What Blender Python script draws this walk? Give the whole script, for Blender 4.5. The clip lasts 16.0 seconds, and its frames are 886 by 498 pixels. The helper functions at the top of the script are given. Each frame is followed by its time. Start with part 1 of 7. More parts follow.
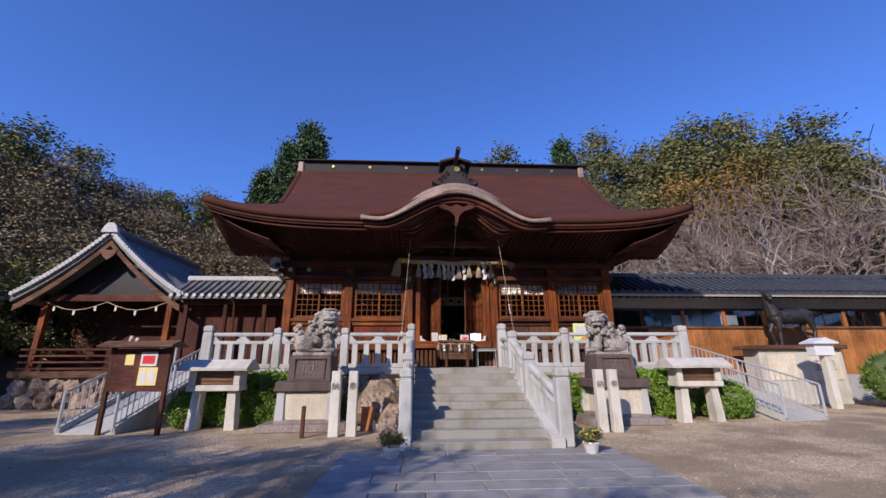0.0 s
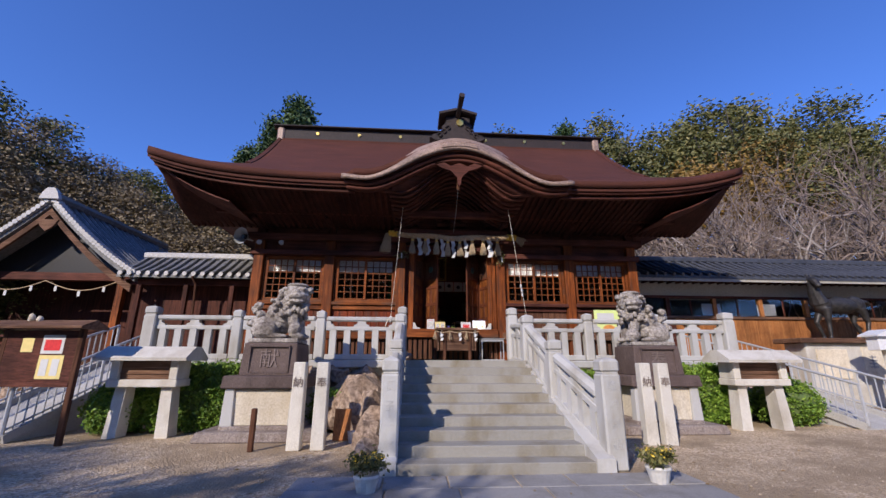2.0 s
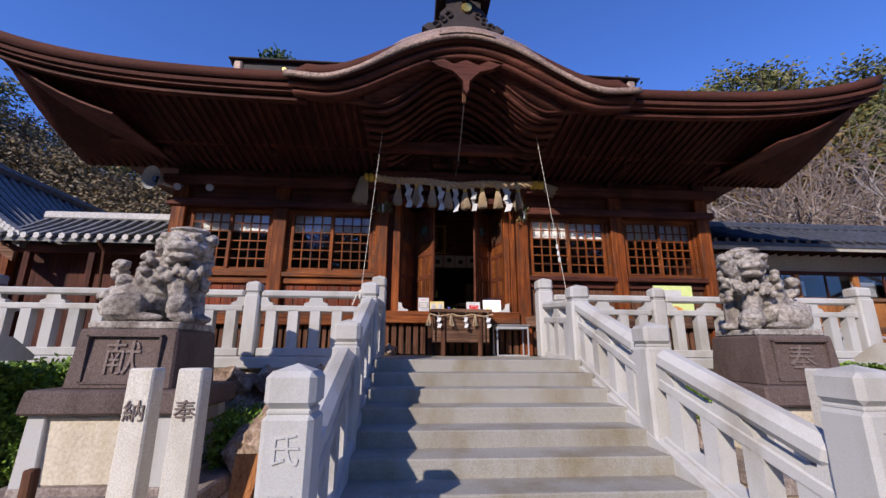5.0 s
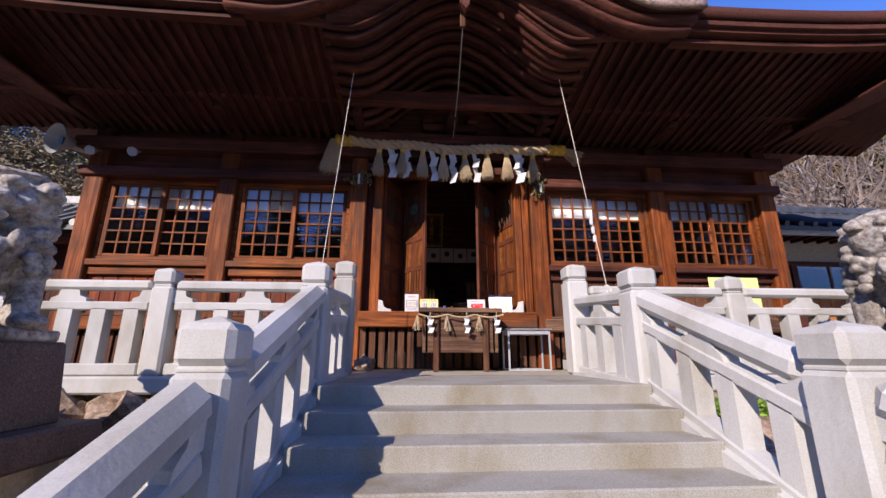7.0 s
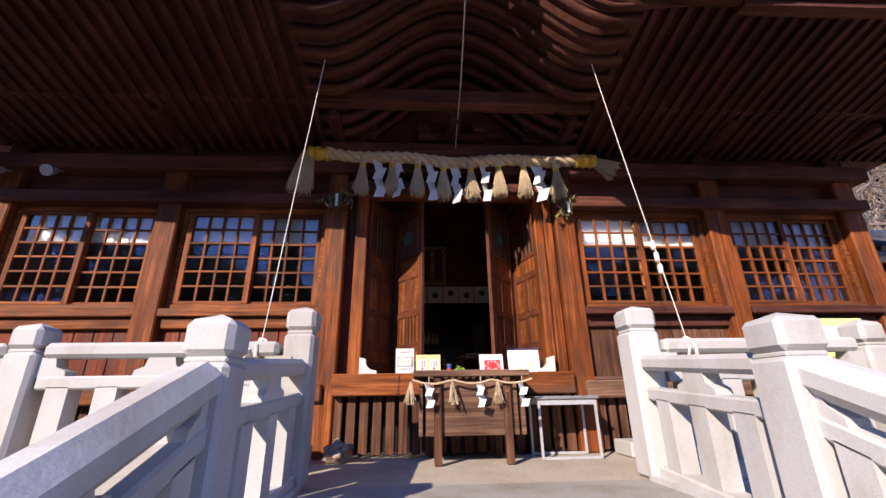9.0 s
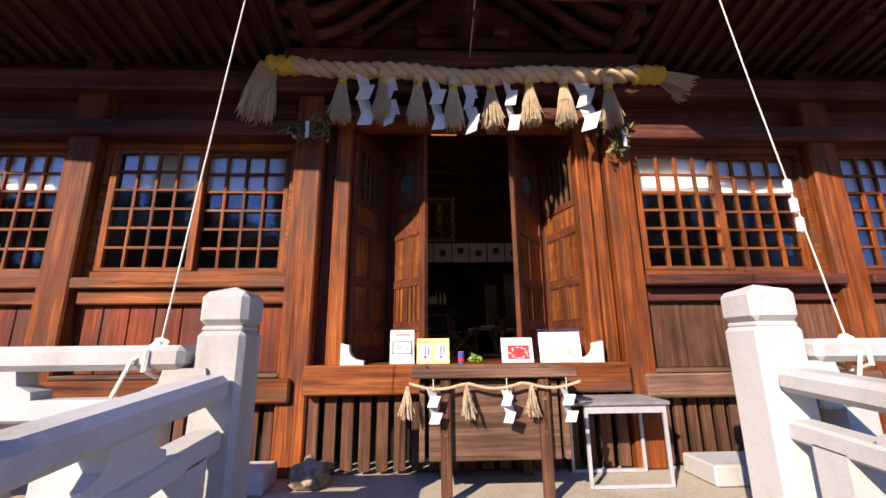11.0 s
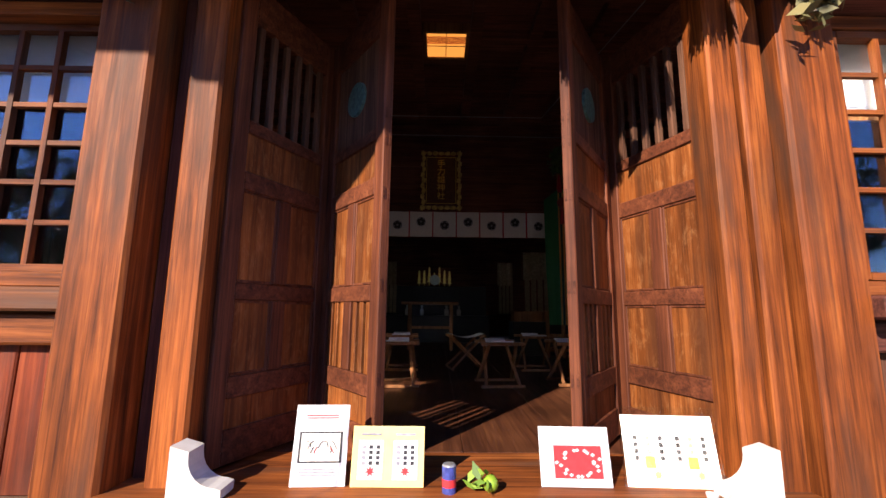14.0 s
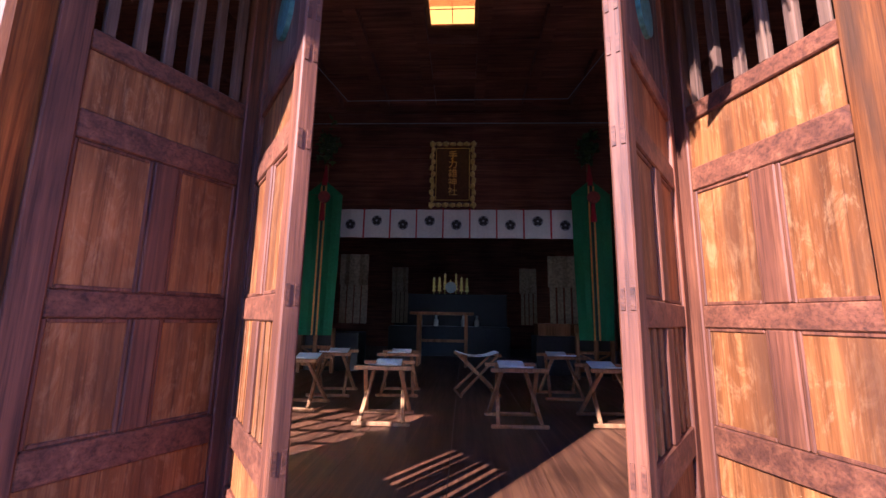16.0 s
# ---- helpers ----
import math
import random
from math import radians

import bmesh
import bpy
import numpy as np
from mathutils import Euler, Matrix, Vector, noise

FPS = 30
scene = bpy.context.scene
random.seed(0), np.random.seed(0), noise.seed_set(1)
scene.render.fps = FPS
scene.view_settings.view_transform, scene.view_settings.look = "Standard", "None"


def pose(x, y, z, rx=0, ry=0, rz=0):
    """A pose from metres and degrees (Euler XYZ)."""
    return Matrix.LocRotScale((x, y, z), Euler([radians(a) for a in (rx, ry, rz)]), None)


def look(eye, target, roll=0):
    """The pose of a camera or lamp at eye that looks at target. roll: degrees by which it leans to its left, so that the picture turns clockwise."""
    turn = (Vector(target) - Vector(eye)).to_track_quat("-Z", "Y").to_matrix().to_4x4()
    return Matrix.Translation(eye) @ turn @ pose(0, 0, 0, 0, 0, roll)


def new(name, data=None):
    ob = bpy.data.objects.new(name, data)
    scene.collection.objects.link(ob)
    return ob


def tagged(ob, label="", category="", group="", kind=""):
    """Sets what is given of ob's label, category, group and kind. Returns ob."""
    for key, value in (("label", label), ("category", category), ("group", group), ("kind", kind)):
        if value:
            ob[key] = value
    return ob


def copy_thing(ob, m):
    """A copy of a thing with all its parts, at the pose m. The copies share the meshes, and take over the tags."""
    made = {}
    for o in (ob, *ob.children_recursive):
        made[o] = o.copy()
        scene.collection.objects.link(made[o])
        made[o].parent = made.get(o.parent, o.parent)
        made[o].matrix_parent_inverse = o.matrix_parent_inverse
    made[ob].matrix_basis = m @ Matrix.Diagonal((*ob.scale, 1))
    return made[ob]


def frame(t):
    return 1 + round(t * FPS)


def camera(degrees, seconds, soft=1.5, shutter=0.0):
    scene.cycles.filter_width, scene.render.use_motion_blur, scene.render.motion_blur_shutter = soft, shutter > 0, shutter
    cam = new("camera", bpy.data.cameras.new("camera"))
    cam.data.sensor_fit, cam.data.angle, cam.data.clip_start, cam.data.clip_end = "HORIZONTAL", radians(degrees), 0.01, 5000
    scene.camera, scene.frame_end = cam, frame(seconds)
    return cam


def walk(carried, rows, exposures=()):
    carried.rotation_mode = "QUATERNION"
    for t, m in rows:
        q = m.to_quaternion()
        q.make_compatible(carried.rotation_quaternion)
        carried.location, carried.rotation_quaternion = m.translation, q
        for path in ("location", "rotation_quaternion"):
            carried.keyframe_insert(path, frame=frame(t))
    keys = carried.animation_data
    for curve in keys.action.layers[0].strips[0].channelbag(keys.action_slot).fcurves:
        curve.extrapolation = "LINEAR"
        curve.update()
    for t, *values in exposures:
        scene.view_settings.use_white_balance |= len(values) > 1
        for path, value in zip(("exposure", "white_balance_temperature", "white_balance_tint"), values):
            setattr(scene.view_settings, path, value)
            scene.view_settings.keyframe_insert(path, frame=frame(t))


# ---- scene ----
cam = camera(94.7, 16.0)
PATH = [
    (0, (-1.0, -12.741, 1.31), (-0.889, -10.819, 1.853), -0.3),
    (0.5, (-0.996, -12.212, 1.289), (-0.874, -10.292, 1.836), -0.2),
    (1, (-0.987, -11.704, 1.247), (-0.861, -9.784, 1.791), -0.1),
    (1.5, (-0.969, -11.193, 1.228), (-0.842, -9.27, 1.764), 0.1),
    (2, (-0.955, -10.662, 1.229), (-0.822, -8.736, 1.753), 0.2),
    (2.5, (-0.934, -10.12, 1.218), (-0.788, -8.191, 1.724), 0.2),
    (3, (-0.933, -9.58, 1.219), (-0.765, -7.651, 1.721), 0.0),
    (3.5, (-0.913, -9.036, 1.251), (-0.748, -7.108, 1.757), -0.1),
    (4, (-0.833, -8.504, 1.291), (-0.68, -6.575, 1.799), -0.1),
    (4.5, (-0.764, -7.993, 1.31), (-0.621, -6.059, 1.801), 0.1),
    (5, (-0.714, -7.472, 1.333), (-0.576, -5.534, 1.809), 0.3),
    (7.3, (-0.488, -5.49, 1.432), (-0.352, -3.562, 1.944), 0.0),
    (7.5, (-0.488, -5.319, 1.444), (-0.351, -3.399, 1.986), -0.1),
    (8, (-0.451, -5.04, 1.549), (-0.326, -3.132, 2.136), -0.5),
    (8.5, (-0.377, -4.761, 1.648), (-0.262, -2.874, 2.301), -0.9),
    (8.7, (-0.393, -4.635, 1.694), (-0.274, -2.759, 2.375), -0.9),
    (10.8, (-0.331, -3.464, 2.081), (-0.263, -1.529, 2.58), -0.6),
    (11, (-0.336, -3.344, 2.117), (-0.258, -1.399, 2.577), -0.6),
    (11.5, (-0.325, -3.059, 2.217), (-0.216, -1.1, 2.606), -0.7),
    (12, (-0.291, -2.784, 2.316), (-0.154, -0.818, 2.659), -0.6),
    (12.5, (-0.263, -2.499, 2.422), (-0.124, -0.528, 2.733), -0.5),
    (13, (-0.216, -2.183, 2.507), (-0.092, -0.208, 2.797), -0.2),
    (13.5, (-0.174, -1.888, 2.554), (-0.094, 0.089, 2.843), 0.2),
    (14, (-0.119, -1.588, 2.584), (-0.099, 0.389, 2.886), 0.6),
    (14.5, (-0.043, -1.31, 2.597), (-0.081, 0.666, 2.905), 0.6),
    (15, (-0.018, -1.059, 2.611), (-0.088, 0.916, 2.919), 0.8),
    (15.5, (0.013, -0.914, 2.628), (-0.079, 1.059, 2.94), 0.9),
    (16, (0.059, -0.861, 2.636), (-0.045, 1.107, 2.973), 1.0),
]
EXPOSURE = [(0.0, 0.03, 6300, 16), (5.0, 0.1, 6300, 16), (7.5, 0.58, 6500, 19), (11.0, 0.97, 6900, 18), (13.0, 1.24, 6300, 17), (14.5, 1.48, 7000, 17), (15.1, 1.95, 7200, 17), (15.6, 2.4, 5900, 17), (16.0, 2.75, 4850, 17)]
walk(cam, [(t, look(eye, target, roll)) for t, eye, target, roll in PATH], EXPOSURE)

# ---- light ----
SUN = Vector((1.0, 1.47, -1.0)).normalized()
world = bpy.data.worlds.new("sky")
scene.world = world
world.use_nodes = True
wn = world.node_tree.nodes
wl = world.node_tree.links
sky = wn.new("ShaderNodeTexSky")
sky.sky_type = "NISHITA"
sky.sun_disc = False
sky.sun_elevation = math.asin(-SUN.z)
sky.sun_rotation = math.atan2(-SUN.x, -SUN.y)
sky.ozone_density = 7.0
sky.air_density = 1.0
sky.dust_density = 0.0
deep = wn.new("ShaderNodeMix")
deep.data_type, deep.blend_type = "RGBA", "MULTIPLY"
deep.inputs[0].default_value = 1.0
deep.inputs[7].default_value = (0.80, 0.95, 1.36, 1)
wl.new(sky.outputs["Color"], deep.inputs[6])
wl.new(deep.outputs[2], wn["Background"].inputs["Color"])
wn["Background"].inputs["Strength"].default_value = 0.15
sun = new("sun", bpy.data.lights.new("sun", "SUN"))
sun.data.energy = 4.6
sun.data.angle = radians(0.53)
sun.data.color = (1.0, 0.90, 0.76)
sun.matrix_world = SUN.to_track_quat("-Z", "Y").to_matrix().to_4x4()


# ---- materials ----
class Mat:
    """A node material with a few short calls."""

    def __init__(self, name, rough=0.7, metal=0.0, spec=0.5):
        self.m = bpy.data.materials.new(name)
        self.m.use_nodes = True
        self.n = self.m.node_tree.nodes
        self.l = self.m.node_tree.links
        self.b = self.n["Principled BSDF"]
        self.b.inputs["Roughness"].default_value = rough
        self.b.inputs["Metallic"].default_value = metal
        self.b.inputs["Specular IOR Level"].default_value = spec
        self.co = self.n.new("ShaderNodeTexCoord").outputs["Object"]

    def mapped(self, scale):
        mp = self.n.new("ShaderNodeMapping")
        mp.inputs["Scale"].default_value = scale
        self.l.new(self.co, mp.inputs["Vector"])
        return mp.outputs["Vector"]

    def noise(self, scale, detail=5.0, stretch=(1, 1, 1), rough=0.55, warp=0.0):
        t = self.n.new("ShaderNodeTexNoise")
        t.inputs["Scale"].default_value = scale
        t.inputs["Detail"].default_value = detail
        t.inputs["Roughness"].default_value = rough
        t.inputs["Distortion"].default_value = warp
        self.l.new(self.mapped(stretch), t.inputs["Vector"])
        return t.outputs["Fac"]

    def voronoi(self, scale, feature="F1", out="Distance", stretch=(1, 1, 1)):
        t = self.n.new("ShaderNodeTexVoronoi")
        t.feature = feature
        t.inputs["Scale"].default_value = scale
        self.l.new(self.mapped(stretch), t.inputs["Vector"])
        return t.outputs[out]

    def ramp(self, fac, stops):
        r = self.n.new("ShaderNodeValToRGB")
        e = r.color_ramp.elements
        while len(e) < len(stops):
            e.new(0.5)
        for k, (p, c) in zip(e, stops):
            k.position = p
            k.color = (*c, 1) if len(c) == 3 else c
        self.l.new(fac, r.inputs["Fac"])
        return r.outputs["Color"]

    def mix(self, a, b, fac=0.5, mode="MIX"):
        x = self.n.new("ShaderNodeMix")
        x.data_type = "RGBA"
        x.blend_type = mode
        for sock, v in ((x.inputs[0], fac), (x.inputs[6], a), (x.inputs[7], b)):
            if isinstance(v, (int, float)):
                sock.default_value = v
            elif isinstance(v, tuple):
                sock.default_value = (*v, 1)
            else:
                self.l.new(v, sock)
        return x.outputs[2]

    def random(self, island=False):
        if island:
            return self.n.new("ShaderNodeNewGeometry").outputs["Random Per Island"]
        return self.n.new("ShaderNodeObjectInfo").outputs["Random"]

    def grey(self, v, lo, hi, a=0.0, b=1.0):
        r = self.n.new("ShaderNodeMapRange")
        for k, val in (("From Min", a), ("From Max", b), ("To Min", lo), ("To Max", hi)):
            r.inputs[k].default_value = val
        self.l.new(v, r.inputs["Value"])
        return r.outputs["Result"]

    def out(self, color, bump=None, strength=0.3, dist=0.01, rough=None):
        if isinstance(color, tuple):
            self.b.inputs["Base Color"].default_value = (*color, 1)
        else:
            self.l.new(color, self.b.inputs["Base Color"])
        if rough is not None:
            self.l.new(rough, self.b.inputs["Roughness"])
        if bump is not None:
            bp = self.n.new("ShaderNodeBump")
            bp.inputs["Strength"].default_value = strength
            bp.inputs["Distance"].default_value = dist
            self.l.new(bump, bp.inputs["Height"])
            self.l.new(bp.outputs["Normal"], self.b.inputs["Normal"])
        return self.m


def wood(name, dark, mid, light, axis, rough=0.6, spec=0.35, grain=26.0, wear=None, peel=None):
    """Sawn timber with the grain along one axis, tinted piece by piece."""
    m = Mat(name, rough, 0, spec * 0.55)
    s = [1.0, 1.0, 1.0]
    s["xyz".index(axis)] = 0.045
    g = m.noise(grain, 6, s, 0.65, 0.6)
    big = m.noise(1.6, 4, (1, 1, 1))
    c = m.ramp(g, [(0.28, dark), (0.52, mid), (0.75, light)])
    c = m.mix(c, m.ramp(big, [(0.35, (0.42, 0.40, 0.40)), (0.62, (1.08, 1.04, 1.0))]), 0.75, "MULTIPLY")
    c = m.mix(c, m.ramp(m.random(), [(0.0, (0.72, 0.66, 0.62)), (1.0, (1.12, 1.08, 1.02))]), 0.8, "MULTIPLY")
    s3 = [1.0, 1.0, 1.0]
    s3["xyz".index(axis)] = 0.02
    fine = m.noise(grain * 4.5, 4, s3, 0.7, 0.3)
    c = m.mix(c, m.ramp(fine, [(0.36, (0.50, 0.46, 0.44)), (0.52, (1.0, 1.0, 1.0)), (0.7, (1.18, 1.16, 1.12))]), 0.75, "MULTIPLY")
    if peel:
        s4 = [2.4, 2.4, 2.4]
        s4["xyz".index(axis)] = 0.9
        spots = m.mix(m.noise(9.0, 7, s4, 0.75, 1.2), fine, 0.2)
        c = m.mix(c, peel, m.grey(spots, 0.0, 0.32, 0.50, 0.66))
    if wear:
        s2 = [3.0, 3.0, 3.0]
        s2["xyz".index(axis)] = 0.5
        c = m.mix(c, wear, m.grey(m.noise(2.2, 5, s2), 0.0, 0.8, 0.5, 0.68))
    return m.out(c, g, 0.35, 0.006, m.grey(g, rough + 0.22, rough + 0.02))


def stone(name, dark, mid, light, rough=0.85, speck=160.0, stain=(0.5, 0.48, 0.44), amount=0.5, bump=0.25):
    m = Mat(name, rough, 0, 0.3)
    f = m.noise(speck, 3, (1, 1, 1), 0.7)
    c = m.ramp(f, [(0.3, dark), (0.5, mid), (0.72, light)])
    big = m.noise(2.3, 6, (1, 1, 0.45), 0.6)
    c = m.mix(c, m.mix(c, stain, 1.0, "MULTIPLY"), m.grey(big, 0.0, amount, 0.46, 0.68))
    c = m.mix(c, m.ramp(m.random(), [(0.0, (0.88, 0.88, 0.88)), (1.0, (1.08, 1.07, 1.05))]), 0.8, "MULTIPLY")
    return m.out(c, m.noise(42, 6), bump, 0.008)


WOOD_Z = wood("warm_timber_upright", (0.05, 0.013, 0.004), (0.27, 0.075, 0.016), (0.50, 0.165, 0.038), "z", 0.5, wear=(0.07, 0.032, 0.018))
WOOD_X = wood("warm_timber_level", (0.06, 0.016, 0.005), (0.25, 0.075, 0.018), (0.44, 0.155, 0.042), "x", 0.5, wear=(0.10, 0.052, 0.032))
RED_Z = wood("red_board", (0.09, 0.018, 0.007), (0.22, 0.045, 0.015), (0.36, 0.095, 0.03), "z", 0.45, wear=(0.07, 0.035, 0.025))
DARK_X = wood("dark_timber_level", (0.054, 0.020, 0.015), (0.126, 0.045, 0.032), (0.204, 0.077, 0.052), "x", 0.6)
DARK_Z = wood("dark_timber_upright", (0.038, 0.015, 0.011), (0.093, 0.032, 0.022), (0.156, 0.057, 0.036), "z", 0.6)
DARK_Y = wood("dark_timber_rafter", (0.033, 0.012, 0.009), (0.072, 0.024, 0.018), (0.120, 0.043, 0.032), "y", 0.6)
GREYWOOD_X = wood("weathered_timber_level", (0.075, 0.040, 0.026), (0.18, 0.105, 0.070), (0.31, 0.20, 0.14), "x", 0.75)
GREYWOOD_Z = wood("weathered_timber_upright", (0.06, 0.03, 0.02), (0.13, 0.062, 0.038), (0.22, 0.12, 0.075), "z", 0.75)
INNER_X = wood("inner_timber_level", (0.080, 0.030, 0.022), (0.192, 0.072, 0.048), (0.320, 0.128, 0.080), "x", 0.5)
INNER_Z = wood("inner_timber_upright", (0.080, 0.030, 0.022), (0.192, 0.072, 0.048), (0.320, 0.128, 0.080), "z", 0.5)
ORANGE_Z = wood("orange_board", (0.30, 0.12, 0.04), (0.46, 0.20, 0.07), (0.58, 0.29, 0.11), "z", 0.6)
FLOORWOOD = wood("polished_floor", (0.05, 0.02, 0.012), (0.12, 0.046, 0.024), (0.21, 0.088, 0.04), "y", 0.24, 0.5)
STOOLWOOD = wood("stool_timber", (0.16, 0.065, 0.025), (0.30, 0.14, 0.06), (0.42, 0.22, 0.10), "z", 0.5)
GRANITE = stone("white_granite", (0.42, 0.415, 0.405), (0.475, 0.47, 0.455), (0.53, 0.525, 0.505), 0.8, 150, (0.66, 0.61, 0.52), 0.75, 0.25)
STEPSTONE = stone("step_granite", (0.22, 0.212, 0.19), (0.305, 0.293, 0.263), (0.39, 0.373, 0.33), 0.85, 140, (0.66, 0.56, 0.38), 0.8, 0.2)
TERRACE = stone("terrace_paving", (0.32, 0.275, 0.21), (0.44, 0.385, 0.30), (0.54, 0.48, 0.385), 0.9, 90, (0.75, 0.68, 0.58), 0.6, 0.2)
SLABSTONE = stone("paving_granite", (0.20, 0.195, 0.19), (0.30, 0.29, 0.28), (0.40, 0.385, 0.36), 0.85, 120, (0.55, 0.52, 0.46), 0.6, 0.25)
DARKSTONE = stone("dark_weathered_stone", (0.055, 0.038, 0.035), (0.11, 0.078, 0.07), (0.20, 0.15, 0.135), 0.75, 90, (0.45, 0.40, 0.38), 0.7, 0.4)
LIONSTONE = stone("carved_stone", (0.15, 0.125, 0.11), (0.36, 0.325, 0.29), (0.58, 0.54, 0.49), 0.9, 22, (0.28, 0.24, 0.22), 0.9, 0.9)
FOOTSTONE = stone("worn_footing_stone", (0.15, 0.12, 0.105), (0.26, 0.215, 0.19), (0.40, 0.345, 0.31), 0.9, 40, (0.42, 0.34, 0.30), 0.8, 0.7)
CARVEDPALE = stone("carved_granite", (0.38, 0.375, 0.365), (0.47, 0.465, 0.455), (0.56, 0.55, 0.54), 0.85, 100)
CARVED = stone("carved_relief", (0.10, 0.075, 0.068), (0.19, 0.145, 0.13), (0.28, 0.22, 0.20), 0.8, 60)
ROUGHSTONE = stone("rough_stone", (0.12, 0.085, 0.065), (0.32, 0.235, 0.175), (0.52, 0.41, 0.32), 0.9, 14, (0.42, 0.34, 0.27), 0.8, 0.9)
CREAMSTONE = stone("cream_stone", (0.52, 0.46, 0.36), (0.66, 0.59, 0.47), (0.76, 0.70, 0.58), 0.9, 30, (0.62, 0.55, 0.45), 0.5, 0.9)
LANTERNSTONE = stone("lantern_stone", (0.42, 0.40, 0.36), (0.60, 0.57, 0.51), (0.72, 0.69, 0.62), 0.85, 100, (0.55, 0.48, 0.38), 0.6, 0.3)


def simple(name, color, rough=0.6, metal=0.0, vary=0.25, scale=30.0, bump=0.15, spec=0.4):
    m = Mat(name, rough, metal, spec)
    n = m.noise(scale, 5)
    lo = tuple(c * (1 - vary) for c in color)
    hi = tuple(min(1, c * (1 + vary)) for c in color)
    c = m.ramp(n, [(0.3, lo), (0.7, hi)])
    c = m.mix(c, m.ramp(m.noise(1.3, 4), [(0.3, (1 - vary,) * 3), (0.65, (1.0, 1.0, 1.0))]), 0.8, "MULTIPLY")
    return m.out(c, n, bump, 0.004)


def roof_bark():
    m = Mat("bark_thatch", 0.85, 0, 0.25)
    n = m.noise(60, 5, (0.5, 1, 1), 0.7)
    big = m.noise(0.9, 5, (1, 2.2, 2.2), 0.6)
    c = m.ramp(n, [(0.3, (0.055, 0.019, 0.012)), (0.55, (0.105, 0.036, 0.022)), (0.8, (0.17, 0.065, 0.042))])
    c = m.mix(c, m.ramp(big, [(0.35, (0.72, 0.70, 0.70)), (0.65, (1.12, 1.05, 1.0))]), 0.8, "MULTIPLY")
    rows = m.noise(30, 2, (0.03, 1.0, 1.0), 0.5)
    return m.out(m.mix(c, m.ramp(rows, [(0.42, (0.75, 0.75, 0.75)), (0.58, (1, 1, 1))]), 0.5, "MULTIPLY"), n, 0.6, 0.02)


def ground_mat():
    m = Mat("gravel_and_earth", 0.95, 0, 0.2)
    peb = m.voronoi(38, "F1", "Color")
    d = m.voronoi(38, "F1", "Distance")
    fine = m.noise(120, 4, (1, 1, 1), 0.7)
    bw = m.n.new("ShaderNodeRGBToBW")
    m.l.new(peb, bw.inputs["Color"])
    gravel = m.ramp(bw.outputs["Val"], [(0.15, (0.36, 0.265, 0.165)), (0.5, (0.60, 0.465, 0.31)), (0.9, (0.80, 0.66, 0.49))])
    earth = m.ramp(fine, [(0.3, (0.26, 0.19, 0.12)), (0.7, (0.46, 0.36, 0.24))])
    patch = m.grey(m.noise(0.55, 5, (1, 1, 1), 0.6), 0.0, 1.0, 0.44, 0.58)
    c = m.mix(earth, gravel, patch)
    c = m.mix(c, m.ramp(m.noise(0.35, 4), [(0.35, (0.75, 0.73, 0.70)), (0.65, (1.05, 1.03, 1.0))]), 0.8, "MULTIPLY")
    return m.out(c, d, 0.7, 0.02)


def leaf_mat(name, stops):
    m = Mat(name, 0.55, 0, 0.3)
    c = m.ramp(m.random(True), stops)
    c = m.mix(c, m.ramp(m.noise(0.35, 3), [(0.35, (0.7, 0.7, 0.7)), (0.65, (1.2, 1.15, 1.0))]), 0.8, "MULTIPLY")
    m.b.inputs["Transmission Weight"].default_value = 0.0
    return m.out(c)


def glass_mat(name, tint, rough=0.02):
    m = Mat(name, rough, 0, 0.5)
    m.b.inputs["Base Color"].default_value = (*tint, 1)
    m.b.inputs["Transmission Weight"].default_value = 1.0
    m.b.inputs["IOR"].default_value = 1.5
    return m.m


def gold_leaf():
    m = Mat("crinkled_gold_foil", 0.35, 0.15)
    n = m.noise(45, 4, (1, 1, 1), 0.6, 1.5)
    return m.out(m.ramp(n, [(0.3, (0.75, 0.42, 0.03)), (0.7, (1.0, 0.72, 0.12))]), n, 1.0, 0.03)


ROOF = roof_bark()
KARA = simple("oxidised_copper_sheet", (0.40, 0.28, 0.215), 0.55, 0.1, 0.6, 34, 0.8)
TILE = simple("grey_roof_tile", (0.19, 0.19, 0.185), 0.35, 0.0, 0.35, 12, 0.3)
TILE_END = simple("pale_tile_end", (0.52, 0.51, 0.49), 0.6, 0.0, 0.25, 25)
TILE_BLUE = simple("dark_blue_roof_tile", (0.065, 0.07, 0.085), 0.45, 0.0, 0.3, 12, 0.3)
RIDGE = simple("dark_copper_ridge", (0.035, 0.024, 0.022), 0.7, 0.0, 0.4, 14)
GOLD = simple("gilt_metal", (0.85, 0.60, 0.16), 0.3, 0.9, 0.2, 20)
FOIL = gold_leaf()
GROUND = ground_mat()
PLASTER = simple("grey_plaster", (0.42, 0.40, 0.35), 0.9, 0, 0.15, 20)
WHITE_PAINT = simple("white_paint", (0.72, 0.73, 0.75), 0.5, 0, 0.08, 20, 0.05)
RAILMETAL = simple("painted_rail_metal", (0.46, 0.47, 0.49), 0.4, 0.2, 0.1, 20, 0.05)
STEEL = simple("brushed_steel", (0.42, 0.42, 0.42), 0.4, 0.6, 0.2, 40)
CONCRETE = stone("concrete", (0.34, 0.33, 0.32), (0.44, 0.43, 0.41), (0.53, 0.52, 0.50), 0.9, 60, (0.7, 0.68, 0.64), 0.5, 0.2)
BRONZE = simple("dark_bronze", (0.07, 0.065, 0.062), 0.45, 0.5, 0.5, 9)
